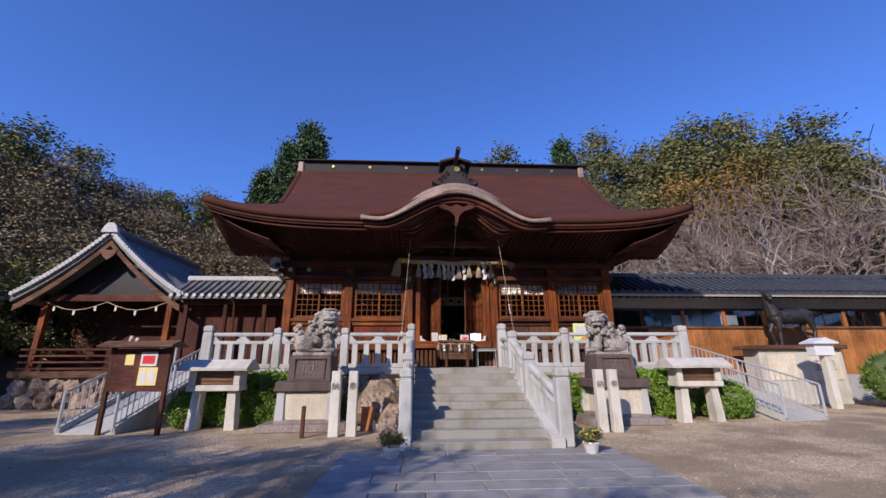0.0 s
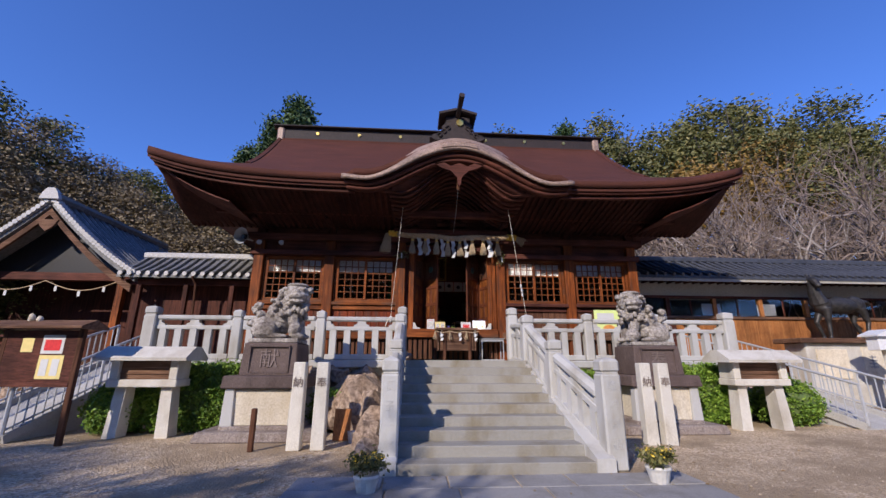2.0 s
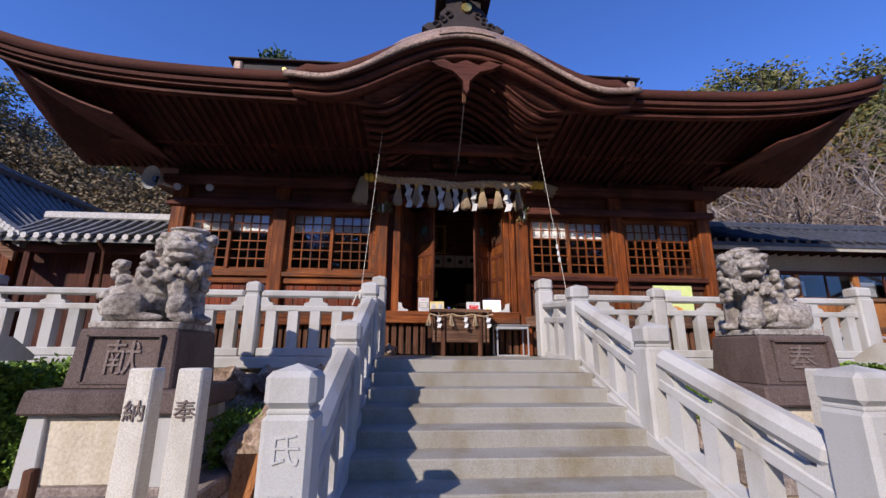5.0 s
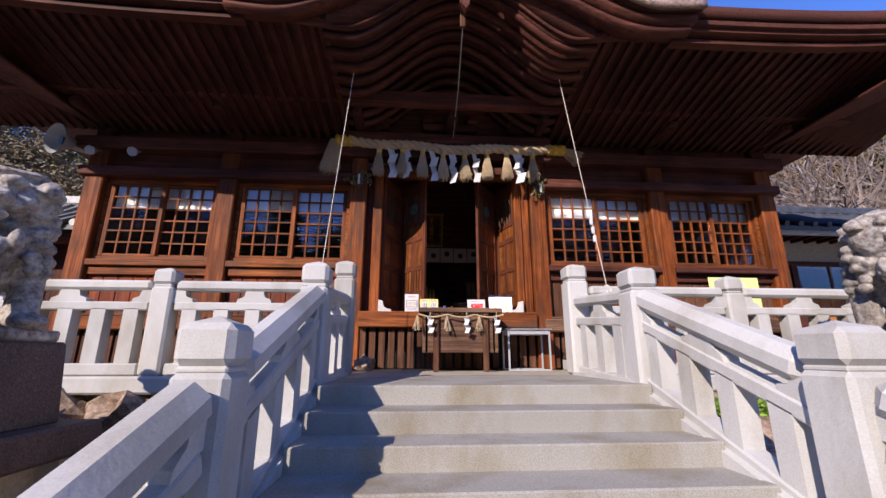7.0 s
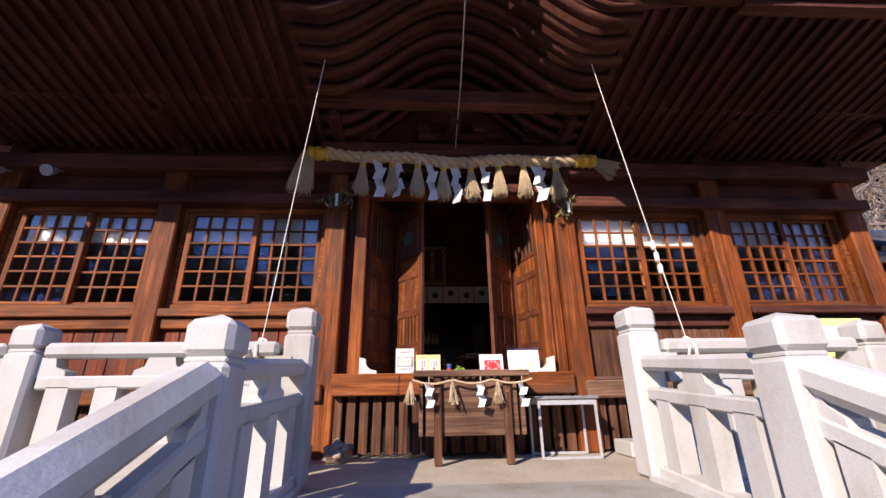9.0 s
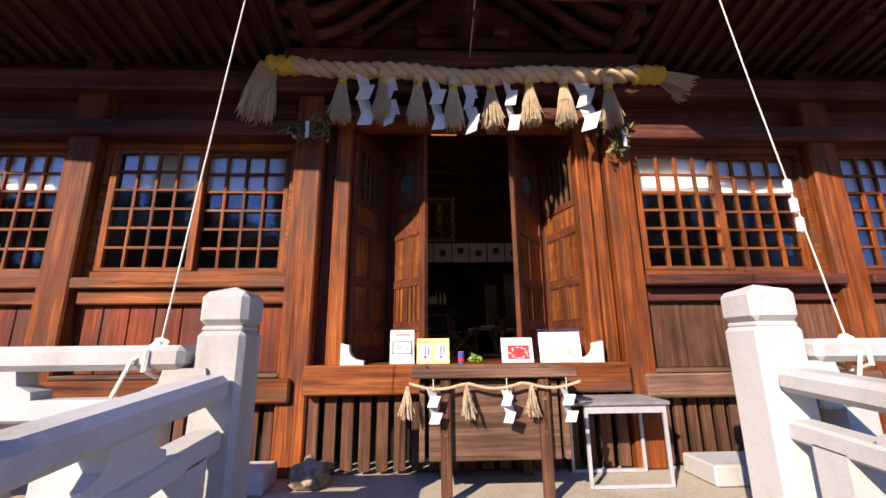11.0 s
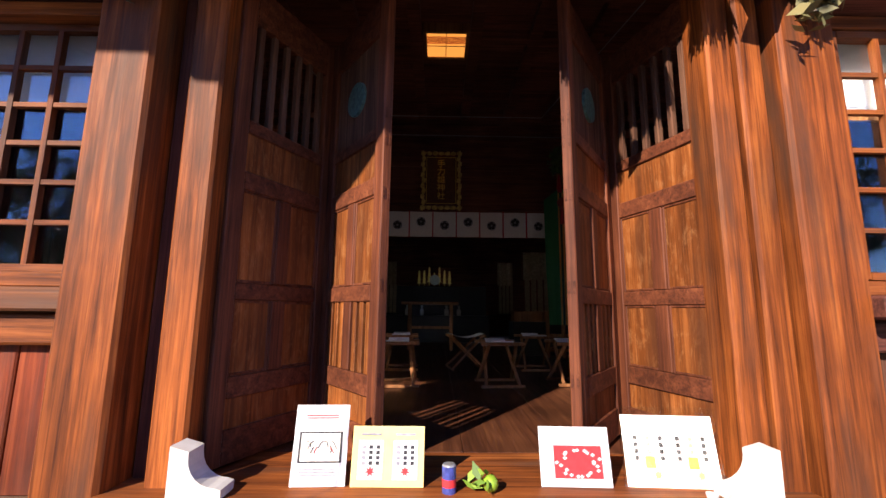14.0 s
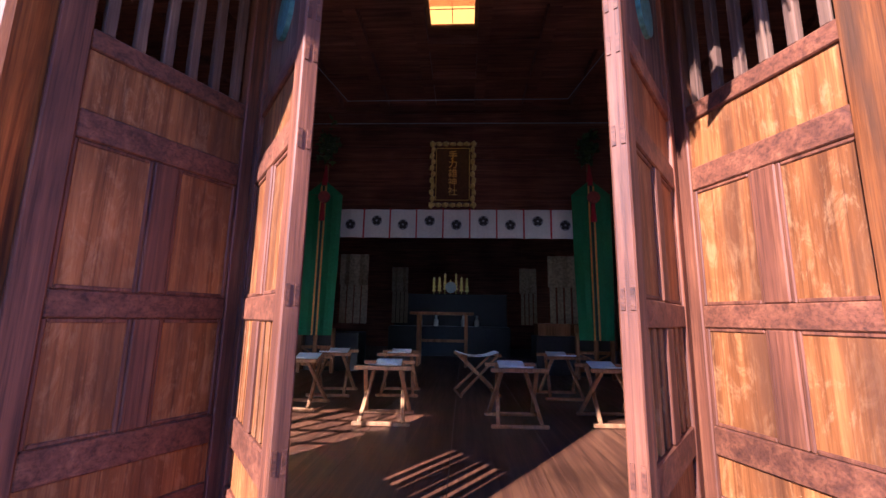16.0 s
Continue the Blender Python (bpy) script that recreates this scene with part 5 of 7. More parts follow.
def tiled_roof(t, x0, x1, ye, ze, yr, zr, mat, step=0.27, ends=None):
    rows_ = [[(x, ye + (yr - ye) * k, ze + (zr - ze) * (0.85 * k + 0.15 * k * k)) for x in (x0, (x0 + x1) / 2, x1)] for k in (0, 0.25, 0.5, 0.75, 1)]
    part("roof_slope", sheet(rows_, 0.08), mat, t)
    rows_ = [[(x, 2 * yr - p[1], p[2]) for x, p in zip((x0, (x0 + x1) / 2, x1), r)] for r in rows_]
    part("rear_roof_slope", sheet(rows_, 0.08), mat, t)
    n = int((x1 - x0) / step)
    for i in range(n + 1):
        x = x0 + step * (i + 0.5)
        if x > x1:
            break
        part("roll_tile", tube([(x, ye - 0.03, ze + 0.035), (x, ye + (yr - ye) * 0.5, ze + (zr - ze) * 0.46 + 0.035), (x, yr, zr + 0.03)], 0.055, 6), mat, t)
        if ends:
            part("end_tile", tube([(x, ye - 0.07, ze + 0.03), (x, ye - 0.03, ze + 0.03)], 0.065, 8), ends, t)
    part("ridge", box(x0, x1, yr - 0.14, yr + 0.14, zr - 0.02, zr + 0.16, 0.03), mat if not ends else ends, t)


tiled_roof(cor, -9.4, -5.35, 1.3, 3.55, 2.4, 4.28, TILE, 0.25, TILE_END)
# Black back wall paints the shaded depth of the corridor.
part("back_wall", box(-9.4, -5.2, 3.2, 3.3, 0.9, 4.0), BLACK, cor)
part("eave_beam", box(-9.4, -5.3, 1.55, 1.68, 3.3, 3.45), DARK_X, cor)
# Dark wall added in place of the shaded recess.
part("inner_wall", box(-9.4, -5.1, 2.1, 2.16, 0.0, 3.6), DARK_Z, cor)
part("floor", box(-9.4, -5.2, 1.5, 3.2, 1.0, 1.2), DARK_X, cor)
for x in (-8.9, -7.6, -6.3, -5.45):
    part("post", box(x - 0.06, x + 0.06, 1.55, 1.67, 0, 3.3), DARK_Z, cor)
part("downpipe", tube([(-7.3, 1.25, 3.5), (-7.25, 1.4, 3.3), (-7.2, 1.5, 1.2)], 0.035, 8), GREYWOOD_Z, cor)

# far left wing beyond the pavilion
wing = thing("side_wing", "grey tiled low wing beyond the pavilion", "building")
tiled_roof(wing, -24.0, -14.3, 2.2, 3.6, 3.6, 4.5, TILE, 0.3, TILE_END)
# Wall coloured black for the shade below the wing's eaves.
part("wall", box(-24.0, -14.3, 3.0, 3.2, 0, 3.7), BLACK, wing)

# ---- long building to the other side ----
lb = thing("long_hall", "long low hall with blue-grey tiles and orange boards", "building")
tiled_roof(lb, 5.6, 24.0, 0.95, 3.72, 2.5, 4.52, TILE_BLUE, 0.28, None)
part("fascia", box(5.6, 24.0, 0.98, 1.03, 3.56, 3.66), PLASTER, lb)
for i in range(66):
    x = 5.7 + 0.28 * i
    part("rafter_end", box(x - 0.03, x + 0.03, 0.99, 1.7, 3.6, 3.66), DARK_Y, lb)
part("plaster_band", box(5.3, 24.0, 1.7, 1.8, 3.22, 3.66), PLASTER, lb)
part("lintel", box(5.3, 24.0, 1.66, 1.8, 3.14, 3.22), DARK_X, lb)
part("sill", box(5.3, 24.0, 1.64, 1.8, 2.5, 2.58), GREYWOOD_X, lb)
for i in range(38):
    a = 7.2 + 0.45 * i
    part("board", box(a + 0.004, a + 0.446, 1.7, 1.74, 0.9, 2.5, 0.004), ORANGE_Z, lb)
part("base", box(5.3, 24.0, 1.72, 1.85, 0.0, 0.9), CONCRETE, lb)
# Black here stands for the dim room behind the panes.
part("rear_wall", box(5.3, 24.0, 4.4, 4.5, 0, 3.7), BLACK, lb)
part("lower_panel", box(5.3, 7.2, 1.7, 1.76, 0.9, 2.5), DARK_X, lb)
for i in range(12):
    x = 5.45 + 1.55 * i
    part("mullion", box(x - 0.06, x + 0.06, 1.66, 1.78, 2.58, 3.14), ORANGE_Z if i > 1 else DARK_Z, lb)
    part("sash_bar", box(x + 0.75, x + 0.79, 1.69, 1.73, 2.58, 3.14), DARK_Z, lb)
    g = part("pane", box(x + 0.07, x + 1.48, 1.705, 1.71, 2.58, 3.14), GLASS, lb)
for i, x in enumerate((8.15, 10.0)):
    part("paper_in_window", box(x, x + 0.62, 1.73, 1.74, 2.62, 2.98), PAPER, lb)

# bronze horse on its plinth
hp = thing("horse_plinth", "granite plinth with cream inscribed panels", "plinth")
part("body", box(10.1, 13.0, 0.45, 1.15, 0, 1.72, 0.02), LANTERNSTONE, hp)
part("top_slab", box(9.85, 13.1, 0.3, 1.25, 1.72, 1.86, 0.02), GREYWOOD_X, hp)
part("inscribed_panel", box(11.75, 12.85, 0.42, 0.45, 0.75, 1.62, 0.01), CREAMSTONE, hp)
part("plain_panel", box(10.35, 11.3, 0.42, 0.45, 0.75, 1.55, 0.01), CREAMSTONE, hp)
for k, (x, z) in enumerate(((12.0, 1.2), (12.5, 1.2))):
    for j in range(4):
        part("carved_stroke", box(x - 0.13 + 0.02 * j, x + 0.13 - 0.03 * (j % 2), 0.405, 0.42, z - 0.14 + 0.09 * j, z - 0.11 + 0.09 * j, 0, None), GREY_INK, hp)
    part("carved_stroke", box(x - 0.015, x + 0.015, 0.405, 0.42, z - 0.16, z + 0.19), GREY_INK, hp)
b = bmesh.new()
HX, HY, HZ = 11.65, 0.75, 1.86
blob((HX + 0.1, HY, HZ + 0.82), (0.55, 0.2, 0.22), 1, 0.1, 3, b)
blob((HX + 0.5, HY, HZ + 0.84), (0.25, 0.2, 0.24), 2, 0.1, 2, b)
blob((HX - 0.36, HY, HZ + 0.84), (0.22, 0.18, 0.23), 3, 0.1, 2, b)
tube([(HX - 0.42, HY, HZ + 0.88), (HX - 0.52, HY - 0.02, HZ + 1.15), (HX - 0.56, HY - 0.05, HZ + 1.42)], [0.2, 0.14, 0.1], 10, b)
tube([(HX - 0.55, HY - 0.02, HZ + 1.50), (HX - 0.58, HY - 0.14, HZ + 1.42), (HX - 0.62, HY - 0.28, HZ + 1.26)], [0.09, 0.1, 0.055], 8, b)
for dx in (-0.04, 0.05):
    tube([(HX - 0.55 + dx, HY, HZ + 1.52), (HX - 0.55 + dx * 1.4, HY, HZ + 1.66)], [0.03, 0.008], 6, b)
for x0, x1, x2, dy in ((-0.38, -0.40, -0.42, -0.1), (-0.34, -0.52, -0.40, 0.1), (0.55, 0.66, 0.56, -0.1), (0.55, 0.50, 0.66, 0.1)):
    tube([(HX + x0, HY + dy, HZ + 0.75), (HX + x1, HY + dy, HZ + 0.4), (HX + x2, HY + dy, HZ + 0.04), (HX + x2 - 0.03, HY + dy, HZ)], [0.11, 0.055, 0.04, 0.055], 8, b)
tube([(HX + 0.68, HY, HZ + 0.95), (HX + 0.86, HY, HZ + 0.92), (HX + 0.98, HY, HZ + 0.84)], [0.05, 0.05, 0.02], 6, b)
for v_ in b.verts:
    v_.co = Vector((HX, HY, HZ)) + (v_.co - Vector((HX, HY, HZ))) * 1.18
fused(solo("horse_statue", b, BRONZE, "dark bronze statue of a standing horse on a plinth", "statue", "", True), 0.02)
wb = thing("small_roofed_sign", "small white roofed sign box on a post", "sign")
part("box", box(10.75, 11.35, -0.9, -0.6, 1.5, 1.84, 0.01), WHITE_PAINT, wb)
part("roof", prism([(10.66, 1.84), (11.44, 1.84), (11.44, 1.88), (11.05, 2.02), (10.66, 1.88)], -1.0, -0.5), WHITE_PAINT, wb)
part("leg", box(11.05, 11.25, -0.85, -0.65, 0, 1.5, 0.01), LANTERNSTONE, wb)

# ---- loudspeaker, floodlights, notice on the wall ----
sp = thing("loudspeaker", "grey horn loudspeaker fixed under the eaves", "loudspeaker")
o, dv = Vector((-5.36, -0.3, 4.27)), Vector((-0.35, -0.93, -0.1)).normalized()
part("horn", tube([o - dv * 0.22, o - dv * 0.1, o, o + dv * 0.1, o + dv * 0.12], [0.06, 0.07, 0.12, 0.21, 0.215], 20, None, False), SPOT, sp, "", True)
part("driver", tube([o - dv * 0.3, o - dv * 0.06], 0.075, 12), RAILMETAL, sp)
part("phase_plug", tube([o - dv * 0.1, o + dv * 0.05], [0.07, 0.05], 10), BLACK, sp)
part("bracket", beam(o - dv * 0.2, (-5.05, 0.0, 4.3), 0.04, 0.04), STEEL, sp)
for x in (-4.95, -4.4):
    fl = thing("floodlight", "small floodlight on the front wall beam", "floodlight", "floodlights")
    part("lamp_head", tube([(x, -0.28, 4.16), (x + 0.02, -0.4, 4.1)], [0.035, 0.065], 10), SPOT, fl)
    part("arm", beam((x, -0.2, 4.2), (x, -0.3, 4.15), 0.025, 0.025), STEEL, fl)
ls = thing("lime_notice", "lime-yellow printed notice with orange design by the wall", "poster")
part("sheet", box(3.72, 4.47, -0.235, -0.225, 1.98, 2.5, 0.002), LIME_PAPER, ls)
part("printed_block", box(3.80, 4.25, -0.24, -0.236, 2.22, 2.42), PAPER, ls)
part("printed_sun", prism([(4.1 + 0.17 * math.cos(a * 0.3), 2.0 + 0.12 * abs(math.sin(a * 0.3))) for a in range(11)], -0.24, -0.236), ORANGE_INK, ls)
part("printed_line", box(3.72, 4.45, -0.24, -0.236, 1.985, 2.0), GREY_INK, ls)

# ---- entrance: cords, sacred rope ----
for name, pts in (("l", [(-1.27, -1.37, 4.99), (-1.375, -1.44, 3.56), (-1.48, -1.5, 2.13)]), ("r", [(1.25, -1.42, 4.95), (1.42, -1.45, 3.53), (1.585, -1.5, 2.12)])):
    c = thing("pull_cord", "thin pale cord tied from the eaves to the railing", "cord", "cords")
    part("cord", tube(pts, 0.004, 6), CORD, c)
    e = Vector(pts[-1])
    part("knot", blob(e, (0.035, 0.035, 0.03), 3, 0.4), CORD, c)
    part("loop", tube([e + Vector((0, -0.08, -0.02)), e + Vector((0, -0.085, -0.1)), e + Vector((0, 0.0, -0.13)), e + Vector((0, 0.085, -0.1)), e + Vector((0, 0.08, 0.0))], 0.011, 6), CORD, c)
    part("loose_end", tube([e, e + Vector((-0.05, -0.09, -0.06)), e + Vector((-0.1, -0.1, -0.2))], 0.009, 5), CORD, c)
    if name == "r":
        for k in range(3):
            part("paper_tag", box(1.472 + 0.012 * k, 1.507 + 0.012 * k, -1.487, -1.457, 2.84 - 0.1 * k, 2.92 - 0.1 * k, 0.008), PAPER, c)

sr = thing("sacred_rope", "twisted straw rope on bamboo with gold foil ends", "sacred rope")
SY = -0.26
part("bamboo_pole", tube([(-1.66, SY, 4.475), (0, SY, 4.475), (1.72, SY, 4.445)], 0.037, 12), BAMBOO, sr)
for x in [-1.2 + 0.42 * i for i in range(7)]:
    part("bamboo_node", tube([(x - 0.008, SY, 4.475 - 0.015 * max(0, x)), (x + 0.008, SY, 4.475 - 0.015 * max(0, x))], 0.040, 12), BAMBOO, sr)


def sag(x):
    k = (x + 1.46) / 2.98
    return 4.45 - 0.03 * k - 0.07 * math.sin(math.pi * k) - 0.02 * math.sin(5 * math.pi * k)


for ph in range(3):
    pts = []
    for i in range(150):
        x = -1.47 + 2.98 * i / 149
        a = x * 19 + ph * 2 * math.pi / 3
        pts.append((x, SY - 0.03 + 0.035 * math.cos(a), sag(x) + 0.037 * math.sin(a)))
    part("strand", tube(pts, 0.039, 7), ROPE, sr, "", True)
for x0, x1, z in ((-1.68, -1.40, 4.45), (1.47, 1.73, 4.41)):
    b = tube([(x0 + (x1 - x0) * k / 8, SY - 0.01, z) for k in range(9)], [0.082 + 0.012 * math.sin(k * 2.3) for k in range(9)], 14)
    part("foil_wrap", b, FOIL, sr, "crinkled gold foil wrapping")


def straw_fan(name, p, d, length, r0, r1, n, seed, parent, th=0.004):
    rg = np.random.default_rng(seed)
    b = bmesh.new()
    d = Vector(d).normalized()
    u = d.orthogonal().normalized()
    w = d.cross(u)
    for i in range(n):
        a, q = rg.uniform(0, 6.28), math.sqrt(rg.random())
        e = u * math.cos(a) + w * math.sin(a)
        p0 = Vector(p) + e * r0 * q
        L = length * rg.uniform(0.82, 1.06)
        p1 = p0 + d * L * 0.5 + e * (r1 - r0) * q * 0.6
        p2 = Vector(p) + e * r1 * q + d * L + Vector((rg.normal(0, 0.012), rg.normal(0, 0.012), 0))
        tube([p0, p1, p2], [th, th, th * 0.7], 3, b, False)
    return part(name, b, STRAW, parent)


straw_fan("straw_fringe", (-1.69, SY, 4.44), (-0.14, -0.05, -1), 0.50, 0.08, 0.14, 260, 1, sr)
straw_fan("straw_fringe", (1.73, SY, 4.40), (0.75, -0.1, -0.5), 0.26, 0.06, 0.12, 200, 2, sr)
for i, x in enumerate((-1.044, -0.706, -0.413, -0.115, 0.205, 0.533, 0.831, 1.219)):
    tz = sag(x) - 0.01
    ta = thing("straw_tassel", "straw tassel with gold band hung from the rope", "tassel", "straw tassels")
    part("head", tube([(x, SY - 0.05, tz), (x, SY - 0.05, tz - 0.05), (x, SY - 0.05, tz - 0.11)], [0.035, 0.05, 0.032], 10), STRAW, ta, "", True)
    part("gold_band", tube([(x, SY - 0.05, tz - 0.09), (x, SY - 0.05, tz - 0.15)], 0.036, 10), FOIL, ta)
    straw_fan("skirt", (x, SY - 0.05, tz - 0.14), (0, 0, -1), 0.33, 0.034, 0.088, 230, 10 + i, ta)


def shide(x, y, z, h, w, seed, turn=0.0, name="paper_streamer", group="paper streamers"):
    """A zigzag of folded white paper."""
    t = thing(name, "folded zigzag white paper streamer", "paper streamer", group)
    n = 4
    s = h / (n - 0.6)
    m = Matrix.Translation((x, y, z)) @ Matrix.Rotation(turn, 4, "Z")
    for k in range(n):
        b = bmesh.new()
        lean = (-1) ** k
        x0 = -lean * w * 0.16 + 0.08 * w * (k - 1)
        z0 = -s * 0.8 * k
        c = [(x0 - w * 0.42, z0), (x0 + w * 0.42, z0 + 0.04 * s), (x0 + w * 0.42 + lean * w * 0.34, z0 - s), (x0 - w * 0.42 + lean * w * 0.34, z0 - s * 1.04)]
        a = [b.verts.new(m @ Vector((u, lean * 0.006 + (0.03 if j in (1, 2) else 0.0) * lean, v))) for j, (u, v) in enumerate(c)]
        q = [b.verts.new(p.co + Vector((0, 0.0015, 0))) for p in a]
        b.faces.new(a)
        b.faces.new(q[::-1])
        for j in range(4):
            b.faces.new((a[j], a[(j + 1) % 4], q[(j + 1) % 4], q[j]))
        part("fold", b, PAPER, t)
    part("string", tube([(x, y, z + 0.05), (x, y, z - 0.02)], 0.003, 4), CORD, t)


for i, (x, w) in enumerate(((-0.85, 0.13), (-0.645, 0.12), (-0.25, 0.12), (0.03, 0.11), (0.365, 0.10), (1.01, 0.14))):
    shide(x, SY - 0.06, sag(x) - 0.06, 0.48, w, i, 0.3 * (-1) ** i)


def sprig(x, y, z, seed):
    rg = np.random.default_rng(seed)
    t = thing("evergreen_sprig", "dried evergreen sprig tied to the door post", "plant sprig", "evergreen sprigs")
    cs = [(x + rg.normal(0, 0.07), y - 0.05 + rg.normal(0, 0.02), z + rg.normal(0, 0.09)) for i in range(22)]
    v, f = leaf_cloud(cs, 9, 0.035, (0.02, 0.02, 0.02), rg, 1.0)
    cloud_part("leaf_spray", v, f, SPRIG, t)
    b = bmesh.new()
    for c in cs:
        tube([(x, y - 0.03, z - 0.08), c], 0.004, 3, b, False)
    tagged(part("stem", b, TWIG, t), kind="stuff")
    part("paper_strip", box(x - 0.015, x + 0.015, y - 0.1, y - 0.097, z - 0.09, z + 0.06), PAPER, t)


SPRIG = leaf_mat("dried_leaf", [(0.0, (0.08, 0.075, 0.03)), (0.5, (0.17, 0.16, 0.065)), (1.0, (0.32, 0.28, 0.13))])
sprig(-1.32, -0.17, 3.87, 1)
sprig(1.33, -0.17, 3.82, 2)

# ---- offertory box ----
ob_ = thing("offertory_box", "weathered wooden offertory box with slatted top", "offertory box")
bx0, bx1, by0, by1, bz0, bz1 = -0.385, 0.54, -0.68, -0.2, 1.44, 1.9
part("front_panel", box(bx0 + 0.06, bx1 - 0.06, by0, by0 + 0.03, bz0, bz1, 0.004), GREYWOOD_X, ob_)
part("back_panel", box(bx0 + 0.06, bx1 - 0.06, by1 - 0.03, by1, bz0, bz1, 0.004), GREYWOOD_X, ob_)
for x in (bx0, bx1 - 0.035):
    part("side_panel", box(x, x + 0.035, by0 - 0.005, by1 + 0.005, bz0, bz1, 0.004), GREYWOOD_X, ob_)
for x in (bx0 + 0.13, bx1 - 0.19):
    for y in (by0 - 0.045, by1 + 0.0):
        lg = part("leg", box(x, x + 0.065, y, y + 0.045, PLAT, 1.92, 0.006), GREYWOOD_Z, ob_)
    for z in (1.6, 1.8):
        part("peg", tube([(x + 0.032, by0 - 0.052, z), (x + 0.032, by0 - 0.044, z)], 0.016, 10), GREYWOOD_X, ob_)
part("top_front", box(bx0 - 0.05, bx1 + 0.05, by0 - 0.07, by0 + 0.03, 1.92, 1.975, 0.006), GREYWOOD_X, ob_)
part("top_back", box(bx0 - 0.05, bx1 + 0.05, by1 - 0.03, by1 + 0.06, 1.92, 1.975, 0.006), GREYWOOD_X, ob_)
for x in (bx0 - 0.05, bx1 - 0.05):
    part("top_side", box(x, x + 0.1, by0 + 0.032, by1 - 0.032, 1.92, 1.974, 0.006), GREYWOOD_X, ob_)
for i in range(13):
    x = bx0 + 0.08 + (bx1 - bx0 - 0.16) * i / 12
    part("slat", box(x - 0.012, x + 0.012, by0 + 0.03, by1 - 0.03, 1.90, 1.955, 0.003), GREYWOOD_X, ob_)
# Floor painted black as the shade inside the box.
part("floor_panel", box(bx0 + 0.03, bx1 - 0.03, by0 + 0.03, by1 - 0.03, bz0, bz0 + 0.02), BLACK, ob_)
br = thing("box_rope", "thin straw rope draped along the offertory box", "rope")
YB = by0 - 0.075
xs_ = [bx0 - 0.06 + (bx1 - bx0 + 0.12) * i / 20 for i in range(21)]
part("rope", tube([(x, YB, 1.895 - 0.035 * math.sin(math.pi * ((i / 20 * 3) % 1.0001)) ** 1) for i, x in enumerate(xs_)], 0.009, 6), ROPE, br)
for i, x in enumerate((-0.10, 0.295, -0.455)):
    straw_fan("straw_tuft", (x, YB - 0.005, 1.88), (0, -0.05, -1), 0.18, 0.006, 0.045, 40, 40 + i, br, 0.003)
for i, x in enumerate((-0.30, 0.145, 0.51)):
    shide(x, YB - 0.012, 1.87, 0.2, 0.065, 50 + i, 0.2 * (-1) ** i, "box_streamer", "box streamers")

# ---- steel table, blocks and rock beside it ----
tb = thing("steel_table", "small grey metal-topped table with thin frame", "table")
tx0, tx1, ty0, ty1, tz = 0.70, 1.25, -0.52, -0.16, 1.72
part("tabletop", box(tx0 - 0.02, tx1 + 0.02, ty0 - 0.02, ty1 + 0.02, tz, tz + 0.025, 0.004), STEEL, tb)
for i in range(9):
    y = ty0 + (ty1 - ty0) * (i + 0.5) / 9
    part("ridge", box(tx0 - 0.01, tx1 + 0.01, y - 0.006, y + 0.006, tz + 0.025, tz + 0.0265), STEEL, tb)
for x in (tx0, tx1 - 0.022):
    for y in (ty0, ty1 - 0.022):
        part("leg", box(x, x + 0.022, y, y + 0.022, PLAT, tz, 0.002), RAILMETAL, tb)
for y in (ty0, ty1 - 0.022):
    part("foot_rail", box(tx0 + 0.024, tx1 - 0.024, y, y + 0.022, PLAT, PLAT + 0.022), RAILMETAL, tb)
    part("apron", box(tx0 + 0.024, tx1 - 0.024, y, y + 0.018, tz - 0.05, tz), RAILMETAL, tb)
solo("step_stone", box(1.5, 2.25, -0.55, -0.2, PLAT, PLAT + 0.13, 0.012), GRANITE, "pale rectangular step stone against the wall", "stone block")
solo("stone_block", box(-1.62, -1.36, -0.5, -0.24, PLAT, PLAT + 0.14, 0.01), GRANITE, "small pale stone block by the door post", "stone block")
solo("rock", blob((-1.12, -0.36, PLAT + 0.09), (0.13, 0.11, 0.1), 6, 0.7, 3), ROUGHSTONE, "small rough brown rock beside the steps", "rock", "", True)


# ---- things on the door sill ----
def placard(name, label, x, w, h, y, turn, mat, draw, clear=False, border=None):
    t = thing(name, label, "placard", "placards on the sill")
    m = Matrix.Translation((x, y, FLOOR + 0.001)) @ Matrix.Rotation(turn, 4, "Z") @ Matrix.Rotation(radians(-12), 4, "X")
    part("sheet", box(-w / 2, w / 2, 0, 0.004, 0, h, 0.0008, None, m), mat, t)
    part("strut", box(-0.01, 0.01, 0.004, 0.05, 0.0, h * 0.7, 0, None, m), PAPER, t)
    if clear:
        g = part("acrylic_cover", box(-w / 2 - 0.012, w / 2 + 0.012, -0.006, -0.003, 0, h + 0.03, 0, None, m), CLEAR, t)
        g.visible_shadow = False
    for k, (x0, x1, z0, z1, mt) in enumerate(draw):
        part("print", box(x0 * w, x1 * w, -0.0012 - 0.0006 * (k % 3), 0.0, z0 * h, z1 * h, 0, None, m), mt, t)
    return t, m


def text_rows(x0, x1, z, n, mt=GREY_INK):
    return [(x0, x1, z - 0.035 * i, z - 0.035 * i + 0.014, mt) for i in range(n)]


